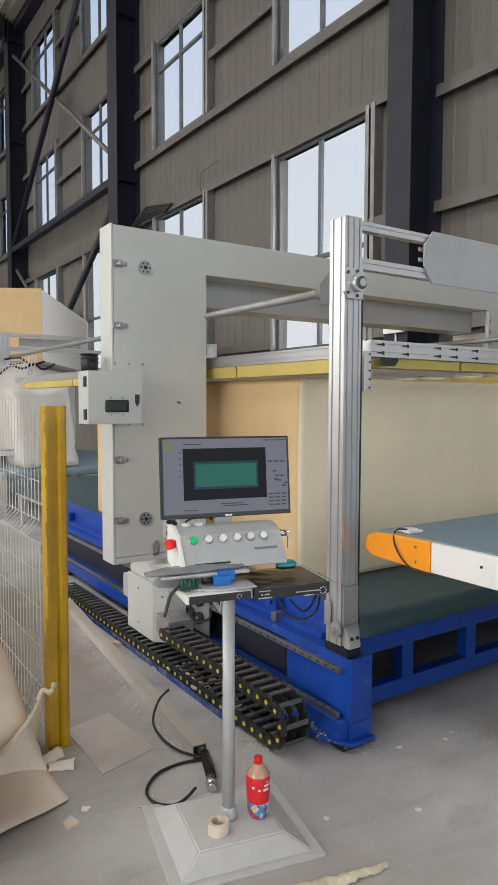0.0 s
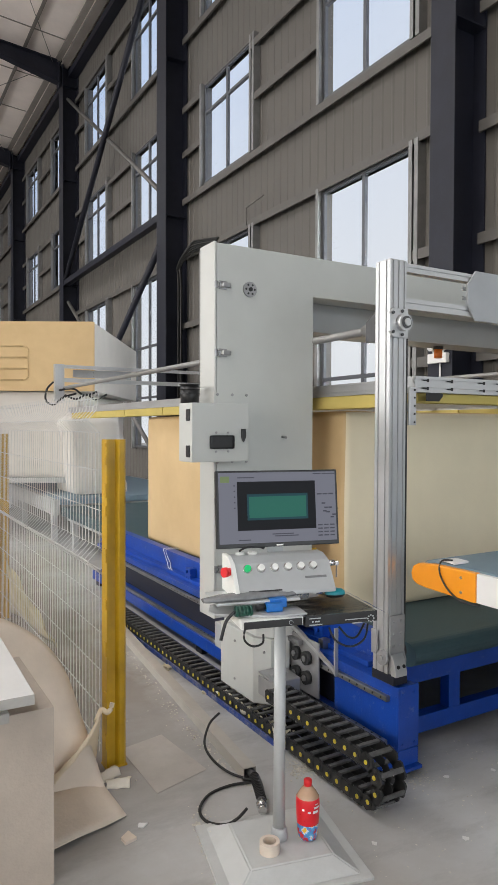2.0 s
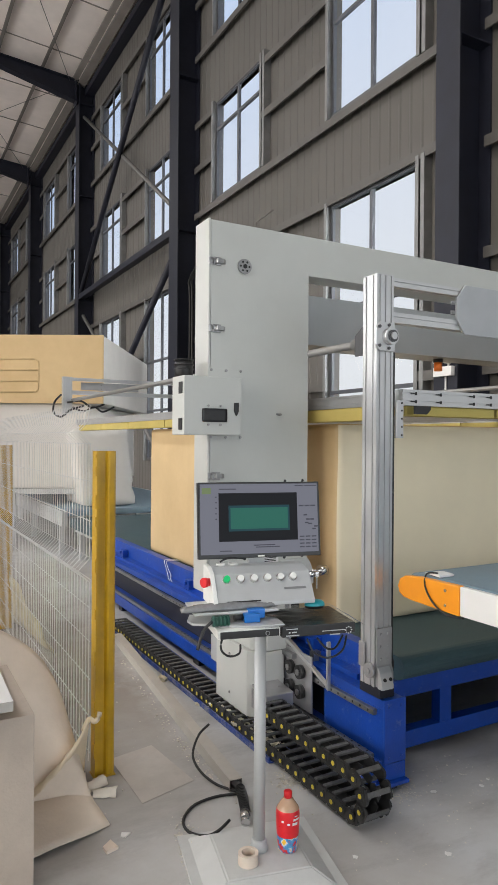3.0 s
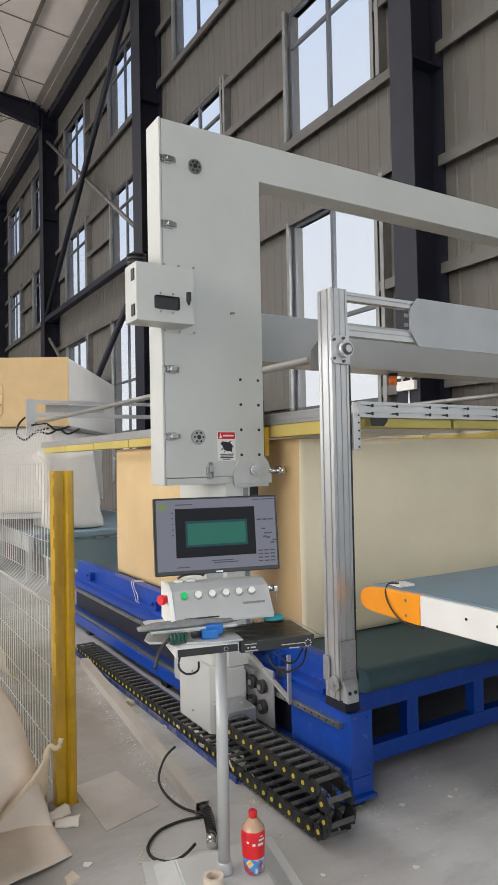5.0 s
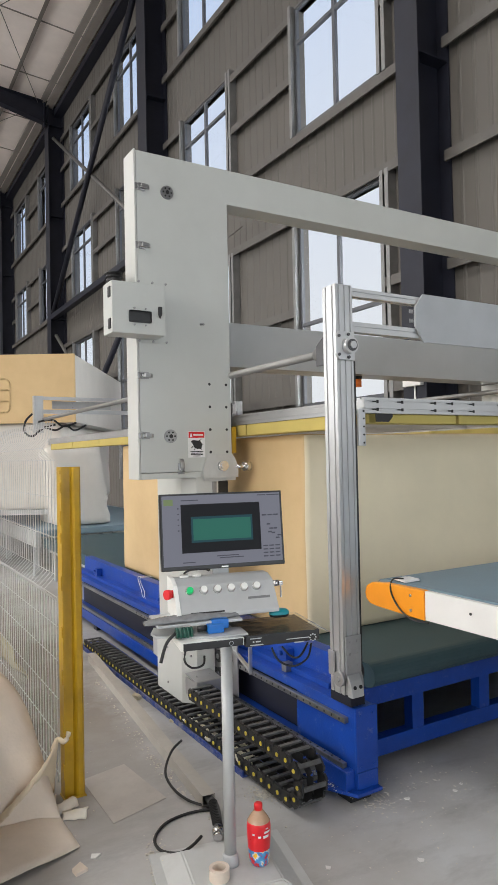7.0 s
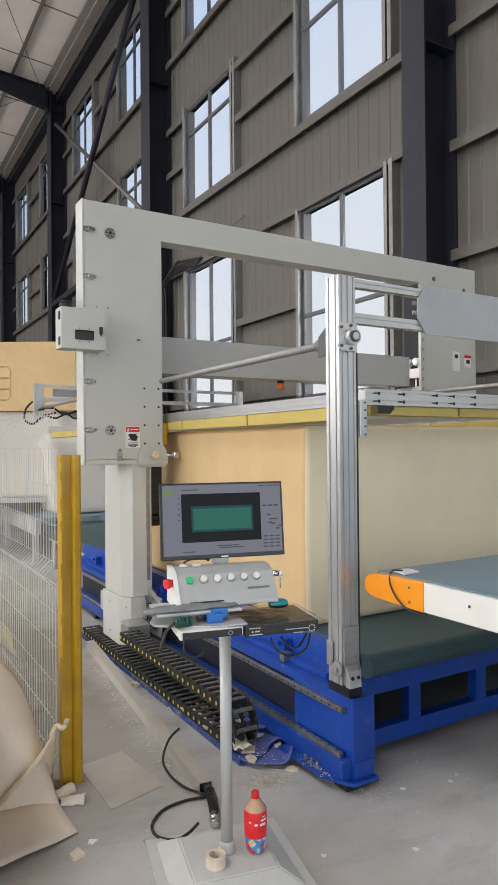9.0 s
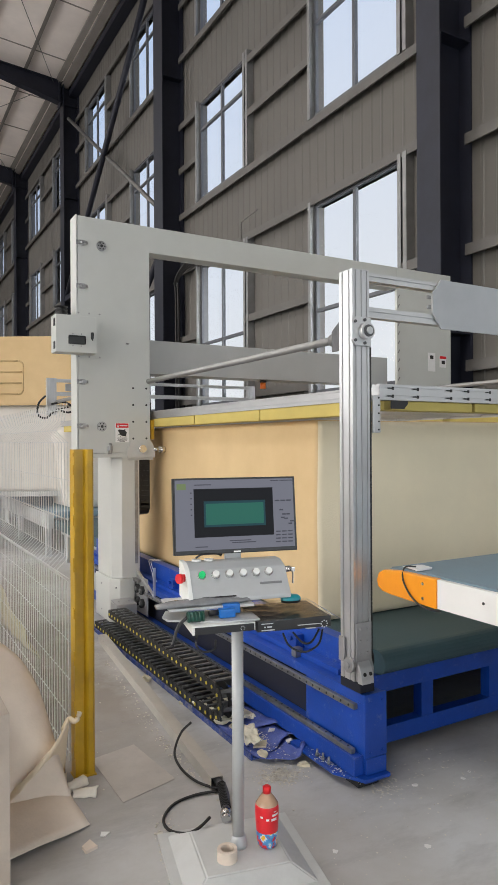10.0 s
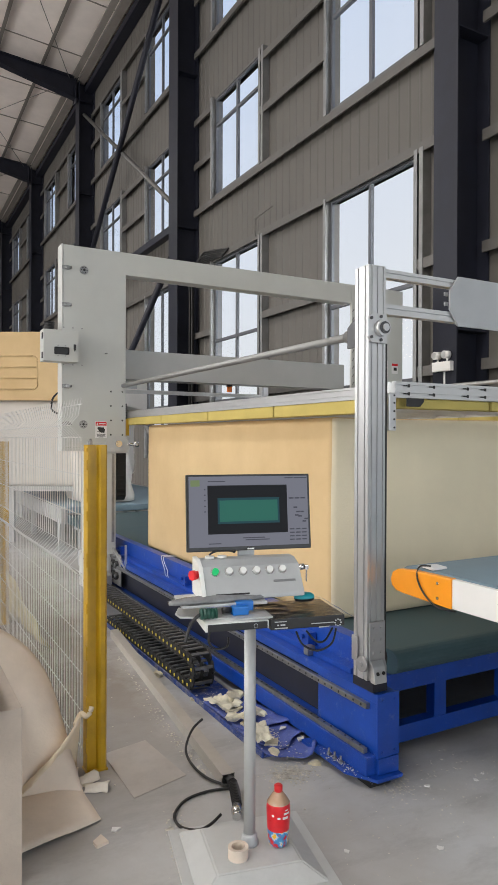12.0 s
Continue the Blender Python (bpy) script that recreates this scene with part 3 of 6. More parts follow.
def window(w, h, transom, name):
    """A window in local space: y across, z up from its sill, x out of the hall."""
    o = thing(name, "tall metal factory window with clear panes" if h > 3 else "metal factory window with clear panes", "window", kind="structure")
    e = 0.055
    bm = bmesh.new()
    for y0, y1, z0, z1 in ((-e - 0.012, -e, -0.03, h + 0.03), (w + e, w + e + 0.012, -0.03, h + 0.03), (-e, w + e, -0.03, 0), (-e, w + e, h, h + 0.03)):
        box(bm, -0.085, 0.11, y0, y1, z0, z1, 0.003)
    part("window_frame", bm, M_WFRAME, o)
    # channel uprights between the girts, one on each side
    for y0, y1, lip in ((w + e + 0.03, w + e + 0.045, w + e + 0.10), (-e - 0.045, -e - 0.03, -e - 0.10), (-e - 0.215, -e - 0.20, -e - 0.14)):
        bm = bmesh.new()
        box(bm, -0.16, -0.005, y0, y1, -0.06, h + 0.06, 0.002)
        box(bm, -0.16, -0.148, min(y1, lip), max(y0, lip), -0.06, h + 0.06, 0.002)
        part("jamb_post", bm, M_JAMB, o, "galvanised channel upright beside the window")
    bm = bmesh.new()
    t = 0.035
    lo, hi, c = -e, w + e, w / 2
    for y0, y1, z0, z1 in ((lo, lo + t, 0, h), (hi - t, hi, 0, h), (lo + t, hi - t, 0, t), (lo + t, hi - t, h - t, h), (c - 0.035, c + 0.035, t, h - t)):
        box(bm, -0.07, -0.01, y0, y1, z0, z1, 0.004)
    for z in transom:
        box(bm, -0.072, -0.008, lo + t, c - 0.035, z - 0.03, z + 0.03, 0.004)
        box(bm, -0.072, -0.008, c + 0.035, hi - t, z - 0.03, z + 0.03, 0.004)
    part("sash", bm, M_WDARK, o, "dark metal sash bars")
    zs = [t, *transom, h - t]
    for y0, y1 in ((lo + t, c - 0.035), (c + 0.035, hi - t)):
        for a, b in zip(zs, zs[1:]):
            bm = bmesh.new()
            box(bm, -0.042, -0.036, y0, y1, a + 0.03 if a > t else a, b - 0.03 if b < h - t else b)
            g = part("pane", bm, M_GLASS, o)
            g.visible_shadow = False
    return o


def windows():
    k = 0
    for r, (z0, z1) in enumerate(ROWS):
        transom = ((1.35, 2.72), (1.57,), (1.57,))[r]
        first = None
        for i in range(1, 6):
            for a, b in WIN_Y:
                k += 1
                m = pose(WX, BAYS[i] + a, z0)
                if first is None:
                    first = window(1.975, z1 - z0, transom, "window_1" if k == 1 else "window_" + str(k))
                    first.matrix_basis = m
                else:
                    c = copy_thing(first, m)
                    c.name = "window_" + str(k)


def braces():
    y0, y1 = BAYS[2], BAYS[3] - 0.4
    for a, b, w, m in (((6.12, y0 + 0.1, 13.6), (6.12, y1 - 0.1, 6.9), 0.085, M_STEEL), ((6.22, y1 - 0.05, 13.2), (6.22, y0 + 0.05, 7.3), 0.06, M_BRACE),
                       ((6.12, y0 + 0.1, 6.1), (6.12, y1 - 0.1, 0.6), 0.085, M_STEEL), ((6.22, y1 - 0.05, 6.1), (6.22, y0 + 0.05, 0.6), 0.06, M_BRACE)):
        bm = bmesh.new()
        tube(bm, a, b, w, 10)
        solid("wall_brace", bm, m, "diagonal steel bracing tube between two columns", "brace", kind="structure", group="wall bracing")
    bm = bmesh.new()
    box(bm, 6.06, 6.26, y0, y1, 6.68, 6.86, 0.01)
    solid("wall_strut", bm, M_STEEL, "dark horizontal steel strut between two columns", "strut", kind="structure")


floor()
walls()
roof()
columns()
girts()
windows()
braces()


# ---- cutting machine: bed ----
def notched(a, b, n, depth=0.006, g=0.010):
    """One side of a grooved profile: (along, inward) points from a to b."""
    step = (b - a) / n
    sg = 1 if b > a else -1
    out = [(a, 0.0)]
    for i in range(n):
        c = a + step * (i + 0.5)
        out += [(c - sg * g / 2, 0.0), (c - sg * g / 2, depth), (c + sg * g / 2, depth), (c + sg * g / 2, 0.0)]
    return out


def profile(u0, u1, v0, v1, nu, nv):
    """Outline of a grooved aluminium profile with nu grooves on the u sides and nv on the v sides."""
    pts = [(u, v0 + d) for u, d in notched(u0, u1, nu)]
    pts += [(u1 - d, v) for v, d in notched(v0, v1, nv)]
    pts += [(u, v1 - d) for u, d in notched(u1, u0, nu)]
    pts += [(u0 + d, v) for v, d in notched(v1, v0, nv)]
    return pts


def extrusion(bm, x0, x1, y0, y1, z0, z1, slots):
    prism(bm, profile(x0, x1, y0, y1, *slots), "z", z0, z1)


def bar_x(bm, x0, x1, y0, y1, z0, z1, n=2):
    prism(bm, profile(y0, y1, z0, z1, 1, n), "x", x0, x1)


def bar_y(bm, x0, x1, y0, y1, z0, z1, n=2):
    prism(bm, profile(x0, x1, z0, z1, 1, n), "y", y0, y1)


BED_Y0, BED_Y1 = 2.34, 7.0


def machine_bed():
    o = thing("cutting_machine_bed", "bright blue steel machine bed with guide rails and green belt", "machine bed")
    for side, (xa, xb, s) in enumerate(((1.975, 2.10, 1), (5.08, 4.95, -1))):
        def X(a, b):
            return (a, b) if a < b else (b, a)
        xq = 1.94 if s > 0 else xa
        bm = bmesh.new()
        x0, x1 = X(xa, xb)
        box(bm, x0, x1, BED_Y0 + 0.012, BED_Y1, 0.395, 0.44, 0.003)
        box(bm, x0, x1, BED_Y0 + 0.012, BED_Y1, 0.06, 0.152, 0.003)
        u0, u1 = X(xa + s * 0.085, xb)
        box(bm, u0, u1, BED_Y0 + 0.5, BED_Y1, 0.152, 0.395)
        box(bm, x0, x1, BED_Y0 + 0.012, BED_Y0 + 0.5, 0.152, 0.395, 0.003)
        part("side_beam", bm, M_BLUE, o)
        # dark sheet that paints the shade inside the open channel
        bm = bmesh.new()
        box(bm, *X(xa + s * 0.06, xa + s * 0.082), BED_Y0 + 0.505, BED_Y1 - 0.1, 0.156, 0.39)
        part("dust_cover", bm, M_NAVY, o, "dark sheet for the shaded recess between the rails")
        bm = bmesh.new()
        box(bm, x0 - 0.004, x1 + 0.004, BED_Y0, BED_Y0 + 0.012, 0.142, 0.446, 0.003)
        for zz in (0.165, 0.41):
            for xx in (x0 + 0.025, x1 - 0.025):
                tube(bm, (xx, BED_Y0, zz), (xx, BED_Y0 - 0.006, zz), 0.008, 6)
        part("end_plate", bm, M_BLUE, o)
        # foot ledge and its flange
        bm = bmesh.new()
        l0, l1 = X(xa - s * 0.055, xa - s * 0.002)
        box(bm, l0, l1, BED_Y0 + 0.02, BED_Y1, 0.062, 0.15, 0.003)
        box(bm, x0, x1, BED_Y0 - 0.002, BED_Y0 + 0.012, 0.062, 0.14, 0.003)
        f0, f1 = X(xa - s * 0.105, xb)
        prism(bm, ((f0, BED_Y0 + 0.12), (f0 + 0.08, BED_Y0 - 0.03), (f1, BED_Y0 - 0.03), (f1, BED_Y0 + 0.5), (f0, BED_Y0 + 0.5)), "z", 0.044, 0.06)
        part("ledge", bm, M_BLUE, o)
        for y in (BED_Y0 + 0.02, BED_Y0 + 0.40, 4.4, 6.2, 6.85):
            bm = bmesh.new()
            box(bm, *X(xa - s * 0.03, xb - s * 0.03), y, y + 0.1, 0.001, 0.0435, 0.003)
            if y > 4:
                box(bm, *X(xa - s * 0.02, xb - s * 0.02), y + 0.01, y + 0.09, 0.0435, 0.0605)
            part("foot_pad", bm, M_BLACK, o, "black levelling pad")
        for y in (BED_Y0 + 0.19, BED_Y0 + 0.24, BED_Y0 + 0.29):
            bm = bmesh.new()
            xx = xa - s * 0.078
            tube(bm, (xx, y, 0.0602), (xx, y, 0.095), 0.006, 8)
            tube(bm, (xx, y, 0.0602), (xx, y, 0.072), 0.0115, 6)
            part("anchor_bolt", bm, M_STEELRAW, o, "dusty steel bolt")
        for zz, dx in ((0.375, 0.0), (0.1, 0.05)):
            bm = bmesh.new()
            a, b = X(xa - s * (0.026 + dx * 0.0), xa - s * 0.001)
            if dx:
                a, b = X(xa - s * 0.042, xa - s * 0.016)
                box(bm, a, b, BED_Y0 + 0.06, BED_Y1 - 0.1, 0.1505, 0.176, 0.004)
                for k in range(46):
                    y = BED_Y0 + 0.1 + 0.06 * k
                    tube(bm, ((a + b) / 2, y, 0.176), ((a + b) / 2, y, 0.1775), 0.006, 6, mi=1)
            else:
                box(bm, a, b, BED_Y0 + 0.06, BED_Y1 - 0.1, zz - 0.014, zz + 0.014, 0.004)
                for k in range(46):
                    y = BED_Y0 + 0.1 + 0.06 * k
                    xx = a if s > 0 else b
                    tube(bm, (xx, y, zz), (xx - s * 0.0015, y, zz), 0.006, 6, mi=1)
            part("guide_rail", bm, (M_STEELRAW, M_BLACK), o, "worn steel linear guide rail")
        # upper belt frame beam
        bm = bmesh.new()
        b0, b1 = X(xq + s * 0.17, xq + s * 0.25)
        box(bm, b0, b1, BED_Y0 + 0.28, BED_Y1 + 0.1, 0.46, 0.60, 0.004)
        c0, c1 = X(xq + s * 0.10, xq + s * 0.17)
        box(bm, c0, c1, BED_Y0 + 0.3, BED_Y1 + 0.1, 0.441, 0.47, 0.003)
        part("belt_side_beam", bm, M_BLUE, o)
        for y in (3.05, 4.83, 6.5):
            bm = bmesh.new()
            d0, d1 = X(xq + s * 0.11, xq + s * 0.165)
            box(bm, d0, d1, y, y + 0.09, 0.4705, 0.545, 0.004)
            tube(bm, ((d0 + d1) / 2 - s * 0.03, y + 0.045, 0.52), ((d0 + d1) / 2 - s * 0.05, y + 0.045, 0.52), 0.014, 8)
            part("belt_adjuster", bm, M_BLUE, o)
    bm = bmesh.new()
    box(bm, 2.005, 2.055, 2.985, 3.03, 0.441, 0.492, 0.004)
    part("stop_block", bm, M_STEELRAW, o, "small grey steel stop block")
    # cross frame under the belt, at the outfeed end
    for yy in (2.56, 4.4, 6.2, 6.9):
        bm = bmesh.new()
        box(bm, 2.08, 4.94, yy, yy + 0.07, 0.335, 0.43, 0.004)
        part("cross_beam", bm, M_BLUE, o)
        bm = bmesh.new()
        box(bm, 2.08, 4.94, yy, yy + 0.07, 0.06, 0.15, 0.004)
        part("cross_beam", bm, M_BLUE, o)
        for x in (2.55, 3.085, 3.62, 4.155, 4.69):
            bm = bmesh.new()
            box(bm, x, x + 0.085, yy + 0.004, yy + 0.066, 0.15, 0.335)
            part("upright", bm, M_BLUE, o)
    # grey tail frame under the far end of the belt
    bm = bmesh.new()
    box(bm, 2.26, 4.7, 7.15, 9.25, 0.39, 0.45, 0.004)
    for x in (2.3, 4.6):
        for y in (7.2, 9.1):
            box(bm, x, x + 0.07, y, y + 0.07, 0.0, 0.39, 0.003)
    part("tail_frame", bm, M_STAND, o, "grey steel frame under the belt's far end")
    # belt round two rollers
    bm = bmesh.new()
    r, zc = 0.062, 0.515
    pts = [(2.52 - r * math.sin(a), zc + r * math.cos(a)) for a in [math.pi * k / 10 for k in range(11)]]
    pts += [(9.3 + r * math.sin(a), zc - r * math.cos(a)) for a in [math.pi * k / 10 for k in range(11)]]
    prism(bm, pts, "x", 2.2, 4.75)
    part("belt", bm, M_BELT, o, "dark green conveyor belt")
    return o


def machine_tray():
    bm = bmesh.new()
    box(bm, 1.64, 1.90, 2.86, 5.80, 0.002, 0.012)
    box(bm, 1.64, 1.650, 2.86, 5.80, 0.012, 0.032)
    solid("cable_tray", bm, M_TRAY, "long blue steel tray under the cable chain on the floor", "cable tray")


# ---- press frame over the belt ----
def press_frame():
    o = thing("press_frame", "silver aluminium profile press frame standing over the belt", "press frame")
    for x0, x1 in ((1.954, 2.058), (4.954, 5.058)):
        bm = bmesh.new()
        extrusion(bm, x0, x1, 2.40, 2.505, 0.497, 2.49, (3, 2))
        part("post", bm, (M_ALU, M_ALUD), o)
        bm = bmesh.new()
        box(bm, x0 + 0.001, x1 - 0.001, 2.401, 2.504, 2.4905, 2.496, 0.002)
        part("post_cap", bm, M_ALU, o)
        # foot bracket
        bm = bmesh.new()
        prism(bm, ((2.374, 0.50), (2.374, 0.565), (2.388, 0.60), (2.388, 0.78), (2.396, 0.78), (2.396, 0.50)), "x", x0 + 0.005, x1 - 0.005, 0.003)
        for zz in (0.63, 0.69, 0.75):
            for xx in (x0 + 0.03, x1 - 0.03):
                tube(bm, (xx, 2.388, zz), (xx, 2.381, zz), 0.007, 6)
        part("foot_bracket", bm, M_ALUF, o, "machined aluminium foot bracket")
        bm = bmesh.new()
        prism(bm, ((2.338, 0.498), (2.338, 0.518), (2.355, 0.575), (2.372, 0.60), (2.372, 0.498)), "x", x0 - 0.002, x0 + 0.07, 0.004)
        for xx in (x0 + 0.02, x0 + 0.055):
            tube(bm, (xx, 2.352, 0.54), (xx, 2.342, 0.545), 0.009, 10, mi=1)
        part("clamp", bm, (M_ALU, M_BLACK), o, "bright aluminium clamp with bolts")
        bm = bmesh.new()
        box(bm, x0 + 0.008, x1 - 0.008, 2.365, 2.52, 0.4475, 0.4965, 0.004)
        part("foot_block", bm, M_STEEL, o, "dark steel foot block")
        bm = bmesh.new()
        tube(bm, (x0 - 0.004, 2.42, 0.575), (x0 - 0.022, 2.42, 0.575), 0.036, 18)
        box(bm, x0 - 0.018, x0 - 0.006, 2.46, 2.50, 0.58, 0.70, 0.006)
        tube(bm, (x0 - 0.022, 2.42, 0.575), (x0 - 0.03, 2.42, 0.575), 0.014, 10)
        part("idler", bm, M_ALUF, o, "bright steel idler at the foot")
        bm = bmesh.new()
        tube(bm, (x1 + 0.006, 2.47, 0.58), (x1 + 0.035, 2.47, 0.58), 0.055, 18)
        part("wheel", bm, M_BLACK, o, "black wheel at the foot")
        # bearing block with its round housing
        bm = bmesh.new()
        xc = x1 - 0.063
        prism(bm, [(xc + 0.058 * px, 2.19 + 0.07 * pz) for px, pz in ((-1, -0.6), (-0.6, -1), (1, -1), (1, 1), (-0.6, 1), (-1, 0.6))], "y", 2.382, 2.396, 0.003)
        tube(bm, (xc + 0.018, 2.382, 2.19), (xc + 0.018, 2.352, 2.19), 0.04, 22)
        tube(bm, (xc + 0.018, 2.3515, 2.19), (xc + 0.018, 2.346, 2.19), 0.029, 22, mi=1)
        tube(bm, (xc + 0.018, 2.3455, 2.19), (xc + 0.018, 2.338, 2.19), 0.018, 14)
        for px, pz in ((-0.7, -0.65), (0.3, -0.8), (-0.7, 0.65), (0.3, 0.8)):
            tube(bm, (xc + 0.058 * px, 2.382, 2.19 + 0.07 * pz), (xc + 0.058 * px, 2.374, 2.19 + 0.07 * pz), 0.008, 6, mi=1)
        part("bearing_block", bm, (M_ALU, M_STEELDK), o, "aluminium bearing block with bolts")
        # side plate behind the post that carries the shaft
        bm = bmesh.new()
        xk = 2.008 if x0 < 3 else 4.87
        prism(bm, ((2.506, 2.12), (2.506, 2.30), (2.53, 2.30), (2.64, 2.225), (2.64, 2.12)), "x", xk, xk + 0.010, 0.002)
        tube(bm, (xk + 0.01, 2.60, 2.195), (xk + 0.05, 2.60, 2.195), 0.03, 14)
        part("shaft_bracket", bm, M_STEELDK, o, "grey bracket holding the shaft")
        bm = bmesh.new()
        xs = 2.075 if x0 < 3 else 4.93
        tube(bm, (xs, 2.56, 2.195), (xs, 8.75, 2.195), 0.022, 16)
        part("shaft", bm, M_SHAFT, o, "long round steel shaft")
        bm = bmesh.new()
        tube(bm, (xs, 2.62, 2.195), (xs, 2.72, 2.195), 0.034, 16)
        part("coupling", bm, M_SHAFT, o)
        # drive belt along the post
        bm = bmesh.new()
        box(bm, x1 + 0.002, x1 + 0.013, 2.402, 2.42, 0.62, 2.12)
        part("drive_belt", bm, M_BLACK, o, "thin black drive belt")
        # slider plate
        bm = bmesh.new()
        box(bm, x1 + 0.012, x1 + 0.056, 2.385, 2.40, 1.70, 1.885, 0.003)
        for zz in (1.715, 1.755, 1.795, 1.835, 1.872):
            tube(bm, (x1 + 0.043, 2.385, zz), (x1 + 0.043, 2.381, zz), 0.005, 6, mi=1)
        part("slider", bm, (M_ALU, M_BLACK), o, "slotted aluminium slider plate")
    for yy in (2.43, 8.70):
        # head beam bars and cover plate
        bm = bmesh.new()
        bar_x(bm, 2.06, 4.95, yy, yy + 0.045, 2.452, 2.494, 1)
        part("top_bar", bm, (M_ALU, M_ALUD), o)
        bm = bmesh.new()
        bar_x(bm, 2.06, 4.95, yy, yy + 0.045, 2.272, 2.324, 1)
        part("lower_bar", bm, (M_ALU, M_ALUD), o)
        y1 = yy - 0.003
        if yy > 3:
            y1 += 0.06
        bm = bmesh.new()
        prism(bm, ((2.50, 2.335), (2.50, 2.435), (2.56, 2.51), (4.9, 2.51), (4.9, 2.25), (2.56, 2.25)) if yy < 3 else ((2.2, 2.34), (2.2, 2.44), (3.0, 2.44), (3.0, 2.34)), "y", y1 - 0.012, y1, 0.003)
        part("cover_plate", bm, M_PLATE, o, "grey painted cover plate with cut corners")
        for zz in (2.36, 2.41):
            bm = bmesh.new()
            box(bm, 2.463, 2.489, y1 - 0.01, y1 - 0.002, zz - 0.01, zz + 0.01, 0.003)
            tube(bm, (2.475, y1 - 0.010, zz), (2.475, y1 - 0.014, zz), 0.007, 8)
            part("bolt_tab", bm, M_STEELRAW, o)
        # press beam with slot nuts
        bm = bmesh.new()
        bar_x(bm, 2.14, 4.88, yy - 0.01, yy + 0.05, 1.865, 1.945, 2)
        k = 0
        x = 2.22
        while x < 4.85:
            for zz in (1.885, 1.925):
                box(bm, x - 0.03, x, yy - 0.0115, yy - 0.0095, zz - 0.003, zz + 0.003, mi=2)
                box(bm, x - 0.002, x + 0.012, yy - 0.0118, yy - 0.0095, zz - 0.008, zz + 0.008, mi=2)
            x += (0.17, 0.24, 0.13)[k % 3]
            k += 1
        part("press_beam", bm, (M_ALU, M_ALUD, M_BLACK), o, "white aluminium press beam with black slot nuts")
        bm = bmesh.new()
        box(bm, 2.16, 4.86, yy + 0.05, yy + 0.12, 1.885, 1.93, 0.004)
        part("back_bar", bm, M_ALU, o)
    # far end short hangers
    for x0 in (1.95, 4.95):
        bm = bmesh.new()
        extrusion(bm, x0, x0 + 0.12, 8.68, 8.76, 2.02, 2.5, (2, 2))
        part("hanger", bm, (M_ALU, M_ALUD), o)
    for pts in (((1.92, 8.66, 2.26), (1.82, 8.58, 2.16), (1.80, 8.54, 2.02), (1.90, 8.55, 1.97), (2.02, 8.58, 2.06), (2.20, 8.60, 2.12)), ((2.06, 8.64, 2.10), (2.20, 8.6, 2.05), (2.34, 8.6, 2.11), (2.46, 8.62, 2.05), (2.62, 8.64, 2.12)), ((2.0, 8.66, 2.16), (2.16, 8.58, 2.18), (2.3, 8.58, 2.10), (2.48, 8.62, 2.15))):
        bm = bmesh.new()
        cable(bm, pts, 0.013, 8)
        part("hanger_cable", bm, M_BLACK, o, "black cable looped at the hanger")
    # long press rails
    for x0, x1 in ((2.13, 2.225), (4.83, 4.925)):
        bm = bmesh.new()
        bar_y(bm, x0, x1, 2.60, 8.68, 1.868, 1.935, 2)
        part("press_rail", bm, (M_RAIL, M_ALUD), o)
    for k in range(16):
        bm = bmesh.new()
        y = 2.62 + 0.38 * k
        bar_x(bm, 2.226, 4.829, y, y + 0.04, 1.875, 1.915, 1)
        part("cross_bar", bm, (M_ALU, M_ALUD), o)
    return o


def press_pads():
    """Yellow foam strips under the press beams."""
    for x0, x1 in ((2.135, 2.24), (4.82, 4.925)):
        for k in range(6):
            bm = bmesh.new()
            y0 = 2.60 + 1.0 * k
            box(bm, x0, x1, y0, y0 + 0.985, 1.795, 1.8675, 0.008)
            solid("foam_strip", bm, M_FOAMY, "yellow soft foam strip under the aluminium press rail", "foam strip", group="press foam strips")
    for k in range(4):
        bm = bmesh.new()
        x0 = 2.19 + 0.66 * k
        box(bm, x0, x0 + 0.64, 2.45, 2.56, 1.815, 1.8645, 0.008)
        solid("foam_strip", bm, M_FOAMY, "yellow soft foam strip under the aluminium press beam", "foam strip", group="press foam strips")
    bm = bmesh.new()
    prism(bm, ((2.19, 1.82), (2.19, 1.862), (2.30, 1.862), (2.30, 1.845), (2.275, 1.82)), "y", 2.39, 2.399, 0.003)
    solid("limit_switch", bm, M_BLACK, "small black limit switch hanging from the press beam", "switch")


# ---- moving gantry and its cutting head ----
def latch(parent, x, z, turn=0):
    bm = bmesh.new()
    box(bm, -0.028, -0.012, -0.010, 0.004, -0.02, 0.02, 0.003)
    box(bm, -0.004, 0.042, -0.014, 0.0, -0.022, 0.022, 0.004)
    tube(bm, (-0.016, -0.018, -0.012), (0.012, -0.018, -0.012), 0.004, 8)
    tube(bm, (-0.016, -0.018, 0.012), (0.012, -0.018, 0.012), 0.004, 8)
    prism(bm, ((0.006, -0.014), (0.012, -0.03), (0.05, -0.028), (0.068, -0.012), (0.05, -0.010)), "z", -0.012, 0.012, 0.002)
    part("latch", bm, M_LATCH, parent, "chrome toggle latch", at=pose(x, 0, z, 0, turn, 0))


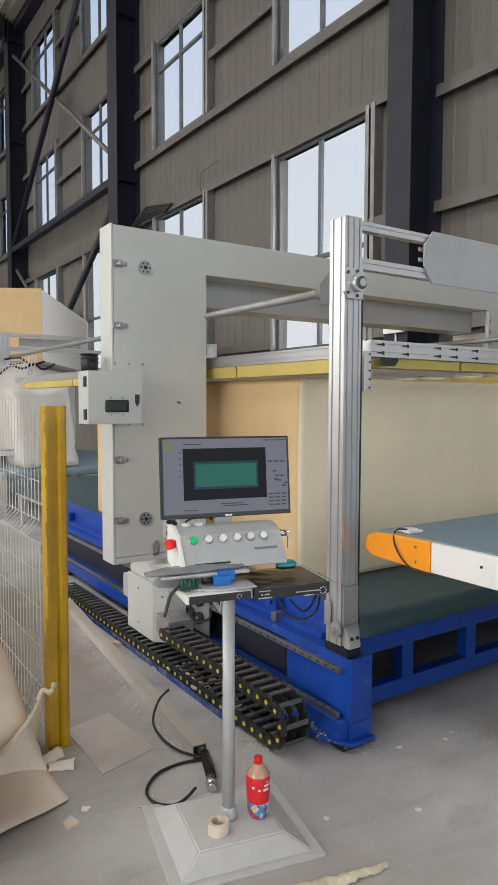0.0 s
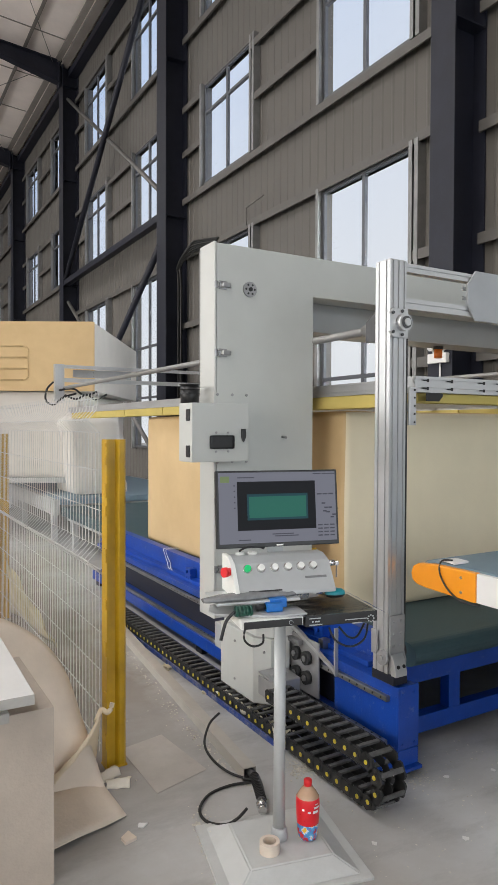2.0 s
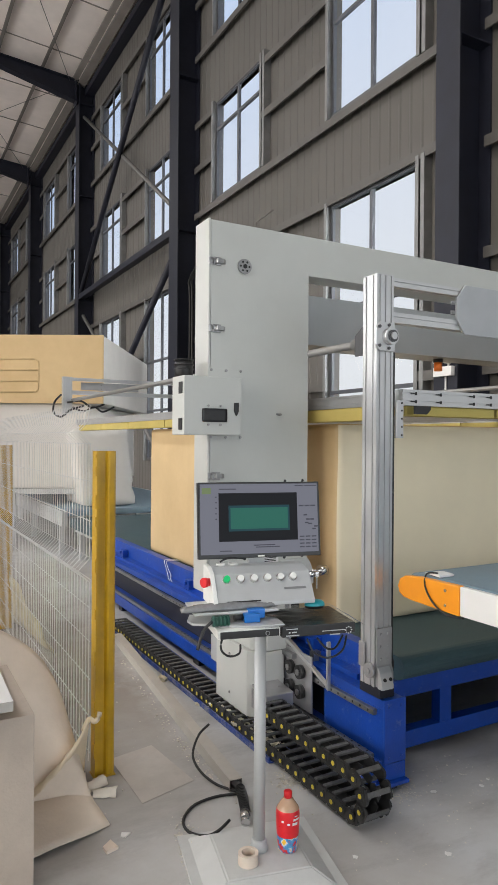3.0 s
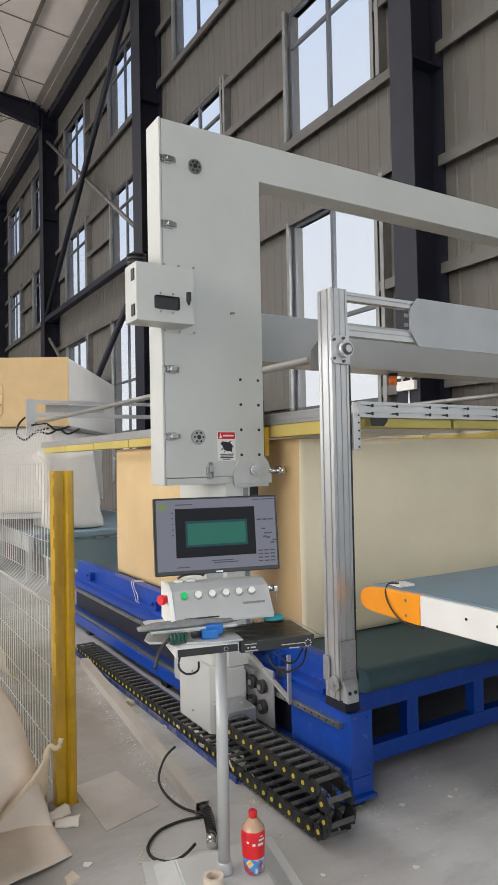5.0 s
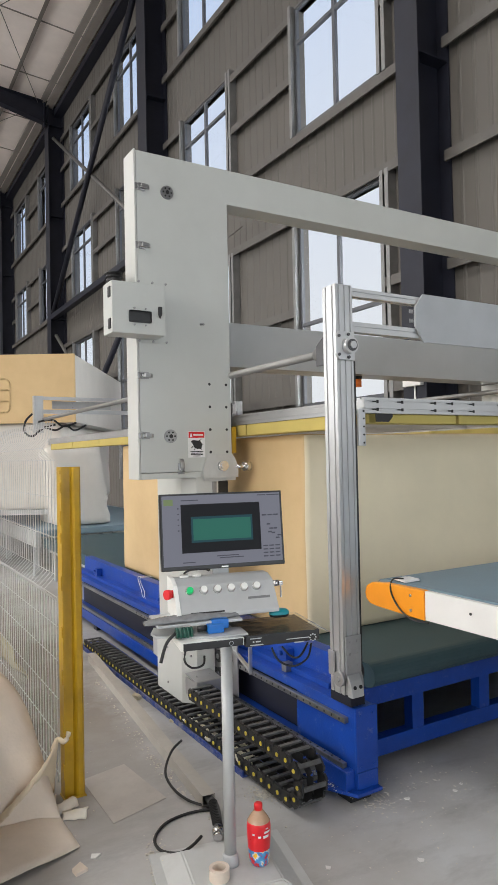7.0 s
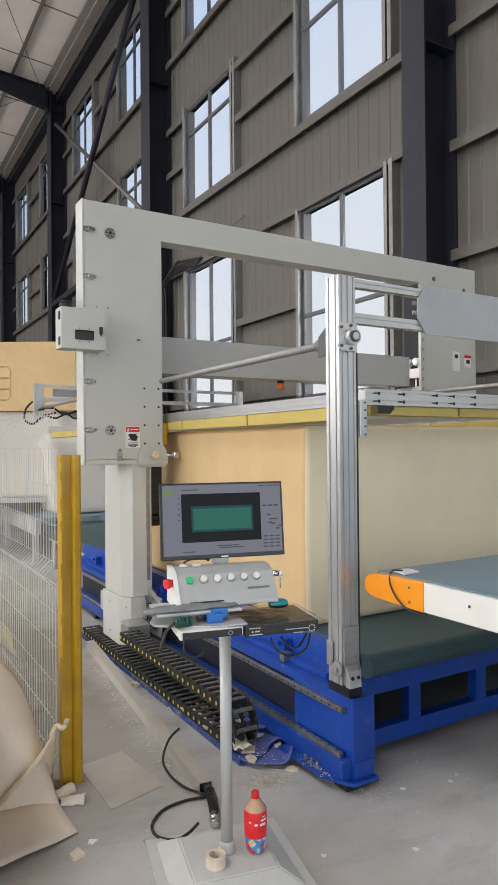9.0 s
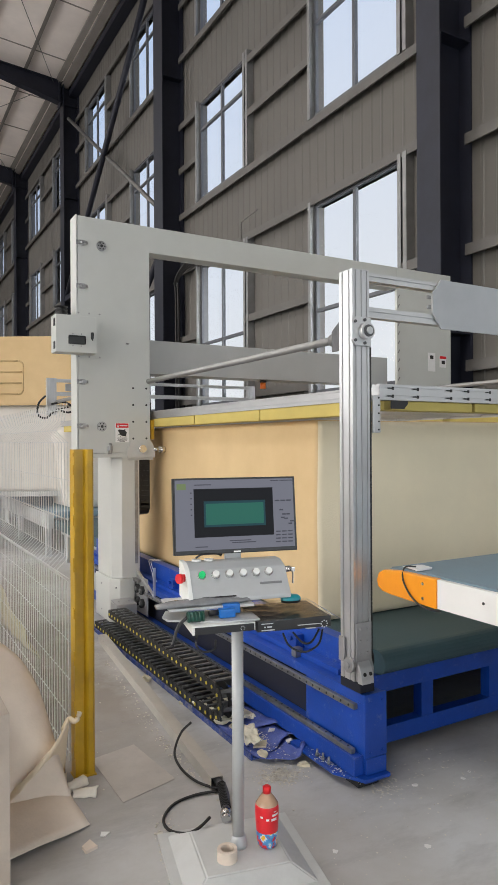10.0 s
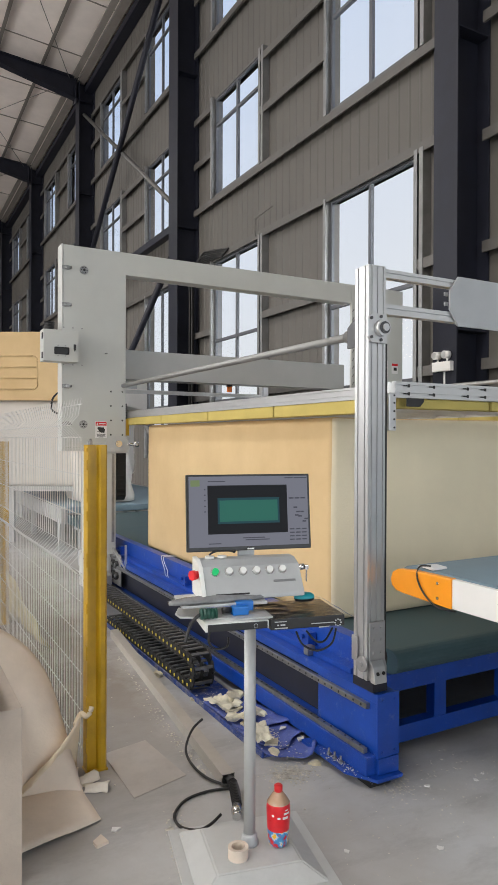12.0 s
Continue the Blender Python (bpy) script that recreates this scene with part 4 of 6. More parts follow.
def vent_disc(parent, x, z):
    bm = bmesh.new()
    tube(bm, (0, -0.001, 0), (0, -0.012, 0), 0.042, 28)
    for k in range(6):
        a = math.pi * k / 3
        tube(bm, (0.027 * math.cos(a), -0.012, 0.027 * math.sin(a)), (0.027 * math.cos(a), -0.0135, 0.027 * math.sin(a)), 0.006, 10, mi=1)
    tube(bm, (0, -0.012, 0), (0, -0.018, 0), 0.013, 6, mi=1)
    part("hub_cap", bm, (M_LATCH, M_BLACK), parent, "round steel hub cap with holes", at=pose(x, 0, z))


def gantry():
    o = thing("cutting_gantry", "light grey cutting gantry with columns riding on the bed rails", "cutting gantry")
    # columns, bases and carriages on both sides
    for x0, x1, s in ((1.80, 1.925, 1), (5.095, 5.22, -1)):
        bm = bmesh.new()
        k0, k1 = (1.735, 1.965) if s > 0 else (5.055, 5.285)
        xo, xi, cut = (k0, k1, 0.07) if s > 0 else (k1, k0, -0.07)
        prism(bm, ((xo, 0.09), (xo + cut, 0.012), (xi, 0.012), (xi, 0.48), (xo, 0.48)), "z", 0.478, 2.62 if s > 0 else 2.28, 0.006)
        part("column", bm, M_WHITE2, o)
        bm = bmesh.new()
        r0 = k0 + 0.185 if s > 0 else k0 + 0.05
        box(bm, r0, r0 + 0.028, 0.004, 0.0115, 0.60, 1.50, 0.003)
        part("column_rail", bm, M_STEELRAW, o)
        bm = bmesh.new()
        xi = 1.914 if s > 0 else 5.135
        xo = 1.718 if s > 0 else 5.302
        prism(bm, ((xo - cut * 0.06, 0.085), (xo + cut * 0.94, 0.006), (xi, 0.006), (xi, 0.483), (xo - cut * 0.06, 0.483)), "z", 0.098, 0.475, 0.006)
        part("base_cover", bm, M_WHITE2, o, "white steel base cover")
        bm = bmesh.new()
        c0, c1 = (x1 + 0.006, x1 + 0.02) if s > 0 else (x0 - 0.02, x0 - 0.006)
        box(bm, c0 - 0.03, c1, -0.10, 0.55, 0.452, 0.478, 0.003)
        part("carriage", bm, M_STEELRAW, o)
        # roller plate on the side rail, and the bent arm over the bed
        bm = bmesh.new()
        b0 = 1.932 if s > 0 else 5.113
        box(bm, b0, b0 + 0.010, -0.25, 0.02, 0.19, 0.50, 0.004)
        box(bm, b0, b0 + 0.010, 0.02, 0.14, 0.30, 0.50, 0.004)
        part("roller_plate", bm, M_ALUF, o, "dull aluminium plate carrying the rollers")
        xr = b0 - 0.006 if s > 0 else b0 + 0.016
        for y, z in ((-0.155, 0.395), (-0.052, 0.395), (-0.155, 0.285), (-0.052, 0.285)):
            bm = bmesh.new()
            tube(bm, (xr - s * 0.022, y, z), (xr + s * 0.005, y, z), 0.038, 18)
            tube(bm, (xr - s * 0.030, y, z), (xr - s * 0.022, y, z), 0.017, 10, mi=1)
            part("roller", bm, (M_BLACK, M_LATCH), o, "black roller with a steel hub")
        bm = bmesh.new()
        prism(bm, ((0.06, 0.53), (-0.05, 0.505), (-0.375, 0.392), (-0.405, 0.368), (-0.405, 0.625), (-0.393, 0.625), (-0.393, 0.40), (-0.05, 0.53), (0.06, 0.555)), "x", b0 - 0.006, b0 + 0.016, 0.002)
        part("arm_bracket", bm, M_ALU, o, "bent silver bracket arm over the rail")
    # chain bracket
    bm = bmesh.new()
    prism(bm, ((-0.16, 0.185), (-0.16, 0.292), (-0.155, 0.297), (0.004, 0.312), (0.004, 0.302), (-0.151, 0.288), (-0.151, 0.185)), "x", 1.70, 1.872, 0.002)
    for xx in (1.74, 1.83):
        tube(bm, (xx, -0.08, 0.300), (xx, -0.08, 0.310), 0.009, 6)
    box(bm, 1.70, 1.706, -0.151, 0.004, 0.185, 0.288)
    part("chain_bracket", bm, M_ALUF, o, "galvanised bent chain bracket")
    for yy, zz in ((0.03, 0.40), (0.30, 0.40), (0.03, 0.17), (0.30, 0.17)):
        bm = bmesh.new()
        xx = 1.713 + max(0.0, 0.085 - yy) * 0.75
        tube(bm, (xx + 0.004, yy, zz), (xx - 0.006, yy, zz), 0.007, 8)
        part("cover_screw", bm, M_LATCH, o)
    bm = bmesh.new()
    box(bm, 1.73, 1.86, 0.485, 0.60, 0.28, 0.44, 0.012)
    part("junction_box", bm, M_PLATE, o)

    # the cutting head: near panel
    bm = bmesh.new()
    prism(bm, ((1.448, 1.575), (2.083, 1.575), (2.083, 3.335), (4.96, 3.335), (4.96, 3.565), (1.448, 3.565)), "y", 0.0, 0.16, 0.005)
    head = part("cutting_head", bm, M_WHITE, o, "tall light grey sheet metal panel of the cutting head")
    bm = bmesh.new()
    box(bm, 1.432, 1.4455, -0.002, 0.172, 1.535, 3.572, 0.006)
    part("edge_cover", bm, M_WHITE2, head)
    bm = bmesh.new()
    box(bm, 1.449, 1.86, -0.001, 0.16, 1.535, 1.572, 0.004)
    part("lower_flap", bm, M_WHITE, head)
    bm = bmesh.new()
    prism(bm, ((1.865, 1.53), (1.865, 1.60), (1.90, 1.685), (2.075, 1.685), (2.095, 1.66), (2.12, 1.60), (2.12, 1.53)), "y", -0.018, -0.003, 0.003)
    box(bm, 1.88, 2.11, 0.0, 0.15, 1.51, 1.572, 0.004)
    part("blade_guard", bm, M_STANDW, head, "grey blade guide guard")
    bm = bmesh.new()
    tube(bm, (2.0, -0.018, 1.607), (2.0, -0.045, 1.607), 0.033, 22)
    tube(bm, (2.0, -0.0452, 1.607), (2.0, -0.052, 1.607), 0.022, 18)
    part("knob", bm, M_CHROME, head, "chrome knob")
    bm = bmesh.new()
    tube(bm, (2.10, -0.01, 1.60), (2.19, -0.01, 1.60), 0.014, 12)
    tube(bm, (2.165, -0.01, 1.60), (2.215, -0.01, 1.60), 0.03, 18)
    part("oiler", bm, M_CHROME, head, "chrome oiler knob")
    bm = bmesh.new()
    box(bm, 2.092, 2.125, 0.01, 0.05, 1.69, 1.86, 0.004)
    part("yellow_block", bm, M_YELLOW, head, "small yellow block at the panel edge")
    bm = bmesh.new()
    box(bm, 2.092, 2.10, 0.02, 0.03, 1.86, 2.02)
    part("cable", bm, M_BLACK, head)
    for z in (3.339, 2.975, 2.173, 1.804):
        latch(head, 1.462, z)
    latch(head, 1.715, 1.59, -90)
    vent_disc(head, 1.65, 3.333)
    vent_disc(head, 1.645, 1.80)
    for z in (2.136, 1.99, 1.843, 1.697):
        for x in (1.927, 2.048):
            bm = bmesh.new()
            tube(bm, (0, 0.004, 0), (0, -0.0015, 0), 0.009, 12)
            part("hole", bm, M_BLACK, head, "dark round hole", at=pose(x, 0, z))
    bm = bmesh.new()
    tube(bm, (0, 0, 0), (0.01, -0.03, -0.004), 0.007, 8)
    part("pin", bm, M_STEELRAW, head, at=pose(1.87, 0, 2.52))
    # warning sign
    bm = bmesh.new()
    box(bm, 1.766, 1.886, -0.003, -0.0005, 1.665, 1.832)
    box(bm, 1.770, 1.882, -0.0042, -0.003, 1.790, 1.828, mi=1)
    prism(bm, ((1.778, 1.795), (1.796, 1.795), (1.787, 1.823)), "y", -0.0052, -0.0042, mi=0)
    box(bm, 1.802, 1.872, -0.0052, -0.0042, 1.804, 1.813, mi=0)
    prism(bm, ((1.785, 1.765), (1.800, 1.776), (1.850, 1.770), (1.866, 1.752), (1.860, 1.722), (1.830, 1.718), (1.806, 1.730), (1.800, 1.748)), "y", -0.0042, -0.003, mi=2)
    for px, pz, qx, qz in ((1.800, 1.735, 1.782, 1.722), (1.842, 1.770, 1.860, 1.781), (1.855, 1.745, 1.876, 1.745), (1.845, 1.725, 1.866, 1.712), (1.815, 1.722, 1.806, 1.708)):
        dx, dz = (qz - pz) * 0.2, (px - qx) * 0.2
        prism(bm, ((px - dx, pz - dz), (px + dx, pz + dz), (qx, qz)), "y", -0.0046, -0.003, mi=2)
    for z, w in ((1.702, 0.09), (1.692, 0.08), (1.683, 0.086), (1.674, 0.05)):
        box(bm, 1.826 - w / 2, 1.826 + w / 2, -0.0042, -0.003, z - 0.0025, z + 0.0025, mi=2)
    part("warning_sign", bm, (M_TAPEW, M_RED, M_BLACK), head, "white warning sign with a red top band")
    # control box at the panel's edge
    bm = bmesh.new()
    box(bm, 1.225, 1.556, -0.16, -0.004, 2.395, 2.697, 0.006)
    part("control_box", bm, M_WHITE, head, "grey steel control box")
    bm = bmesh.new()
    box(bm, 1.43, 1.645, -0.0035, -0.0005, 2.375, 2.76, 0.001)
    for x in (1.45, 1.54, 1.63):
        for z in (2.385, 2.75):
            tube(bm, (x, -0.0035, z), (x, -0.010, z), 0.008, 6, mi=1)
    part("mounting_plate", bm, (M_WHITE, M_LATCH), head)
    bm = bmesh.new()
    box(bm, 1.325, 1.465, -0.165, -0.1595, 2.462, 2.532, 0.012)
    part("sight_window", bm, M_BLACK, head, "dark sight window")
    bm = bmesh.new()
    for x in (1.36, 1.43):
        for z in (2.448, 2.546):
            tube(bm, (x, -0.16, z), (x, -0.168, z), 0.006, 6)
    part("screw", bm, M_LATCH, head)
    bm = bmesh.new()
    prism(bm, ((1.508, 2.565), (1.508, 2.52), (1.519, 2.495), (1.530, 2.52), (1.530, 2.565)), "y", -0.178, -0.1605, 0.003)
    part("box_lock", bm, M_BLACK, head, "black box lock")
    for z in (2.45, 2.635):
        bm = bmesh.new()
        box(bm, 1.219, 1.2285, -0.14, -0.10, z - 0.03, z + 0.03, 0.002)
        part("hinge", bm, M_BLACK, head, "black hinge")
    bm = bmesh.new()
    tube(bm, (1.33, 0.09, 2.69), (1.33, 0.09, 2.80), 0.05, 18)
    for z in (2.75, 2.775, 2.80):
        tube(bm, (1.33, 0.09, z), (1.33, 0.09, z + 0.006), 0.055, 18)
    part("motor", bm, M_BLACK, head, "black motor behind the control box")
    # beams to the far panel
    bm = bmesh.new()
    box(bm, 2.026, 4.994, 0.22, 0.46, 2.285, 2.595, 0.006)
    part("lower_beam", bm, M_GLOSS, o, "glossy grey beam joining the columns")
    bm = bmesh.new()
    box(bm, 4.9605, 5.78, 0.0, 0.035, 1.55, 3.565, 0.006)
    part("far_panel", bm, M_WHITE, head)
    bm = bmesh.new()
    box(bm, 0, 0.012, -0.003, 0.0, -0.022, 0.022)
    slot = mesh_of("vent_slot", bm, M_STEELRAW)
    for k in range(11):
        same("vent_slot", slot, head, pose(4.982, 0, 2.25 + 0.10 * k, 0, 30, 0))
    for x, z in ((5.15, 3.40), (5.60, 3.33)):
        bm = bmesh.new()
        tube(bm, (x, -0.001, z), (x, -0.008, z), 0.022, 16)
        part("stud", bm, M_STEELRAW, head)
    bm = bmesh.new()
    box(bm, 5.42, 5.53, -0.004, -0.001, 2.45, 2.66)
    box(bm, 5.60, 5.70, -0.004, -0.001, 2.50, 2.63)
    box(bm, 5.60, 5.70, -0.0055, -0.004, 2.60, 2.63, mi=1)
    box(bm, 5.45, 5.50, -0.0055, -0.004, 2.59, 2.63, mi=2)
    box(bm, 5.63, 5.68, -0.0055, -0.004, 2.54, 2.58, mi=2)
    part("notice", bm, (M_TAPEW, M_RED, M_BLACK), head, "small white notices")
    bm = bmesh.new()
    tube(bm, (3.43, 0.34, 2.2845), (3.43, 0.34, 2.262), 0.036, 16, mi=1)
    tube(bm, (3.43, 0.34, 2.262), (3.43, 0.34, 2.20), 0.030, 16)
    part("beacon", bm, (M_BEACON, M_BLACK), o, "small orange red beacon")
    # hanging cable chain beside the near column
    bm = bmesh.new()
    X0, X1 = 2.045, 2.145
    steps = [(0.20, 1.52 - 0.045 * k, 0.0) for k in range(10)] + [(0.2575 - 0.0575 * math.cos(math.pi * k / 5), 1.09 - 0.0575 * math.sin(math.pi * k / 5), 180.0 * k / 5) for k in range(6)] + [(0.315, 1.10 + 0.045 * k, 180.0) for k in range(10)]
    for y, z, a in steps:
        m = pose(0, y, z, a)
        for p, q in ((X0, X0 + 0.012), (X1 - 0.012, X1)):
            box(bm, p, q, -0.027, 0.027, -0.025, 0.025, 0.004, m=m)
        box(bm, X0 + 0.012, X1 - 0.012, -0.027, -0.019, -0.022, 0.022, m=m)
        box(bm, X0 + 0.012, X1 - 0.012, 0.019, 0.027, -0.022, 0.022, m=m)
    part("hanging_chain", bm, M_CHAIN, head, "black hanging cable chain")
    return o, head


# ---- cable chain of single links ----
PITCH, LOOP_R, CH_LOW = 0.073, 0.090, 0.055
CH_X0, CH_X1 = 1.655, 1.80
FIXED_Y = 5.68


def link_mesh():
    bm = bmesh.new()
    h, p = 0.033, PITCH * 0.5
    for x0, x1 in ((CH_X0, CH_X0 + 0.011), (CH_X1 - 0.011, CH_X1)):
        prism(bm, ((-p * 1.15, -h * 0.5), (-p * 0.85, -h), (p * 0.70, -h), (p * 1.0, -h * 0.62), (p * 1.0, h * 0.62), (p * 0.70, h), (-p * 0.85, h), (-p * 1.15, h * 0.5)), "x", x0, x1, 0.0)
    # overlapping cheek of the next link, a little proud
    for x0, x1 in ((CH_X0 - 0.003, CH_X0), (CH_X1, CH_X1 + 0.003)):
        prism(bm, [(p * 0.62 * math.cos(a), h * 0.80 * math.sin(a)) for a in [math.pi * k / 5 for k in range(10)]], "x", x0, x1)
    for sz in (-1, 1):
        box(bm, CH_X0 + 0.011, CH_X1 - 0.011, -0.011, 0.011, sz * h - 0.006, sz * h + 0.004, 0.002, mi=2)
    box(bm, CH_X0 + 0.070, CH_X0 + 0.074, -p, p, -h + 0.008, h - 0.012)
    tube(bm, (CH_X0 - 0.003, 0, 0), (CH_X0 - 0.006, 0, 0), 0.0105, 12, mi=1)
    tube(bm, (CH_X1 + 0.003, 0, 0), (CH_X1 + 0.006, 0, 0), 0.0105, 12, mi=1)
    return mesh_of("link", bm, M_CHAIN, M_YDOT, M_CHAINBAR)


def chain_end(y_g):
    return y_g - 0.14


CH_LEN = (FIXED_Y - 2.25) + math.pi * LOOP_R + (chain_end(3.234) - 2.25)


def chain_pose(s, y_g):
    """Pose of the chain at s metres from its moving end, with the gantry at y_g."""
    ye = chain_end(y_g)
    yb = (ye + FIXED_Y + math.pi * LOOP_R - CH_LEN) / 2
    top = ye - yb
    if s < top:
        return pose(0, ye - s, CH_LOW + 2 * LOOP_R)
    s -= top
    if s < math.pi * LOOP_R:
        a = s / LOOP_R
        return pose(0, yb - LOOP_R * math.sin(a), CH_LOW + LOOP_R + LOOP_R * math.cos(a), math.degrees(a))
    s -= math.pi * LOOP_R
    return pose(0, yb + s, CH_LOW, 180)


def cable_chain():
    o = thing("cable_chain", "black nylon cable chain with yellow caps lying in its tray", "cable chain")
    me = link_mesh()
    links = []
    for k in range(int(CH_LEN / PITCH)):
        s = (k + 0.5) * PITCH
        ob = same("link", me, o, chain_pose(s, 3.848))
        links.append((ob, s))
    return o, links


def tie_string():
    """A loose loop of white string over the belt's side beam."""
    bm = bmesh.new()
    for dy in (0.0, 0.05):
        cable(bm, ((2.22, 5.42 + dy, 0.604), (2.16, 5.43 + dy, 0.606), (2.104, 5.44 + dy, 0.602), (2.100, 5.40 + dy, 0.55), (2.098, 5.33 + 1.4 * dy, 0.50), (2.07, 5.26 + dy, 0.475), (2.05, 5.18 + dy, 0.4745)), 0.0032, 6)
    solid("tie_string", bm, M_TAPEW, "loose white string looped over the blue beam", "string")


machine_bed()
tie_string()
machine_tray()
press_frame()
press_pads()
GANTRY, HEAD = gantry()
CHAIN, LINKS = cable_chain()


# ---- foam blocks and conveyors ----
def foam_block(name, at, sx, sy, sz, material, label, seed, group="", bevel=0.02):
    """A soft block with slightly uneven faces."""
    bm = bmesh.new()
    box(bm, 0, sx, 0, sy, 0, sz, bevel)
    bmesh.ops.subdivide_edges(bm, edges=[e for e in bm.edges if e.calc_length() > 0.4], cuts=7, use_grid_fill=True)
    for v in bm.verts:
        n = noise.noise_vector(v.co * 1.7 + Vector((seed, seed * 2, 0)))
        f = 0.008 * min(1.0, v.co.z / 0.2)
        v.co += Vector((n.x * f, n.y * f, n.z * 0.004 * (1 if v.co.z > 0.1 else 0)))
    bm.normal_update()
    for fc in bm.faces:
        fc.smooth = True
        # faces towards y take the paler second material
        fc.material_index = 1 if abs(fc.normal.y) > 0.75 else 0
    return solid(name, bm, material, label, "foam block", group=group, at=at)


def rear_blocks():
    # tan block, face towards the hall's near end; its corner is at (2.87, 10.0)
    ux, uy = Vector((-0.866, 0.5, 0)), Vector((0.5, 0.866, 0))
    base = Matrix(((ux.x, uy.x, 0, 2.87), (ux.y, uy.y, 0, 10.0), (0, 0, 1, 2.235), (0, 0, 0, 1)))
    bm = bmesh.new()
    box(bm, 0, 2.6, 0, 0.06, 0, 1.06, 0.015)
    o = thing("foam_block", "white foam block with a tan grille marked face, stacked high", "foam block")
    bmesh.ops.transform(bm, matrix=base, verts=bm.verts)
    part("face_layer", bm, M_FOAM, o, "tan foam face layer")
    bm = bmesh.new()
    box(bm, 0.004, 2.6, 0.061, 4.0, 0, 1.055, 0.03)
    bmesh.ops.transform(bm, matrix=base, verts=bm.verts)
    part("body", bm, M_FOAMW, o, "white foam body")
    bm = bmesh.new()
    for w in (0.34, 0.51):
        tube(bm, (1.0, 0.0, w), (2.5, 0.0, w), 0.013, 8)
    rim = [(2.5, 0.0, 0.17)] + [(1.07 - 0.07 * math.sin(a), 0.0, 0.24 - 0.07 * math.cos(a)) for a in [math.pi / 2 * i / 4 for i in range(5)]]
    rim += [(1.07 - 0.07 * math.cos(a), 0.0, 0.61 + 0.07 * math.sin(a)) for a in [math.pi / 2 * i / 4 for i in range(5)]] + [(2.5, 0.0, 0.68)]
    for p, q in zip(rim, rim[1:]):
        tube(bm, p, q, 0.013, 8)
    bmesh.ops.transform(bm, matrix=base, verts=bm.verts)
    part("grille_mark", bm, M_FOAM, o)
    bm = bmesh.new()
    box(bm, 0.25, 2.7, 0.1, 3.9, 0.905, 2.233, 0.06)
    base2 = base.copy()
    base2[2][3] = 0.001
    bmesh.ops.transform(bm, matrix=base2, verts=bm.verts)
    bmesh.ops.subdivide_edges(bm, edges=[e for e in bm.edges if e.calc_length() > 0.5], cuts=5, use_grid_fill=True)
    for v in bm.verts:
        n = noise.noise_vector(v.co * 2.3)
        v.co += Vector((n.x, n.y, 0)) * 0.025
    for f in bm.faces:
        f.smooth = True
    solid("wrapped_block", bm, M_FOAMW, "white block wrapped in plastic film on a steel stand", "foam block")
    stand = thing("block_stand", "grey steel stand carrying the stacked foam blocks", "stand")
    bm = bmesh.new()
    box(bm, 0.3, 2.7, 0.15, 3.85, 0.82, 0.90, 0.006)
    bmesh.ops.transform(bm, matrix=base2, verts=bm.verts)
    part("top", bm, M_STAND, stand)
    for u, w in ((0.4, 0.3), (2.6, 0.3), (0.4, 3.7), (2.6, 3.7), (1.5, 0.3)):
        bm = bmesh.new()
        box(bm, u - 0.04, u + 0.04, w - 0.04, w + 0.04, 0.0, 0.819, 0.004)
        bmesh.ops.transform(bm, matrix=base2, verts=bm.verts)
        part("leg", bm, M_STAND, stand)
    # a bag-like wrapped block on the infeed belt
    bm = bmesh.new()
    box(bm, 2.55, 3.40, 9.9, 11.0, 0.66, 1.85, 0.12)
    bmesh.ops.subdivide_edges(bm, edges=[e for e in bm.edges if e.calc_length() > 0.4], cuts=6, use_grid_fill=True)
    for v in bm.verts:
        n = noise.noise_vector(v.co * 4.0)
        k = min(1.0, (v.co.z - 0.66) / 0.3)
        v.co += n * 0.05 * k
        v.co.x -= 0.12 * (v.co.z - 0.66)
    for f in bm.faces:
        f.smooth = True
    solid("wrapped_block", bm, M_FOAMW, "white foam block in crumpled plastic on the infeed belt", "foam block")


def infeed_conveyor():
    o = thing("infeed_conveyor", "long conveyor with a blue grey belt and grey frame", "conveyor")
    bm = bmesh.new()
    box(bm, 2.25, 4.7, 9.62, 16.0, 0.56, 0.655, 0.03)
    part("belt", bm, M_BELTB, o)
    for x0 in (2.16, 4.715):
        bm = bmesh.new()
        box(bm, x0, x0 + 0.08, 9.6, 16.0, 0.42, 0.64, 0.004)
        part("side_beam", bm, M_STAND, o)
        for y in (9.7, 11.7, 13.7, 15.7):
            bm = bmesh.new()
            box(bm, x0, x0 + 0.08, y, y + 0.08, 0.0, 0.42, 0.003)
            part("leg", bm, M_STAND, o)


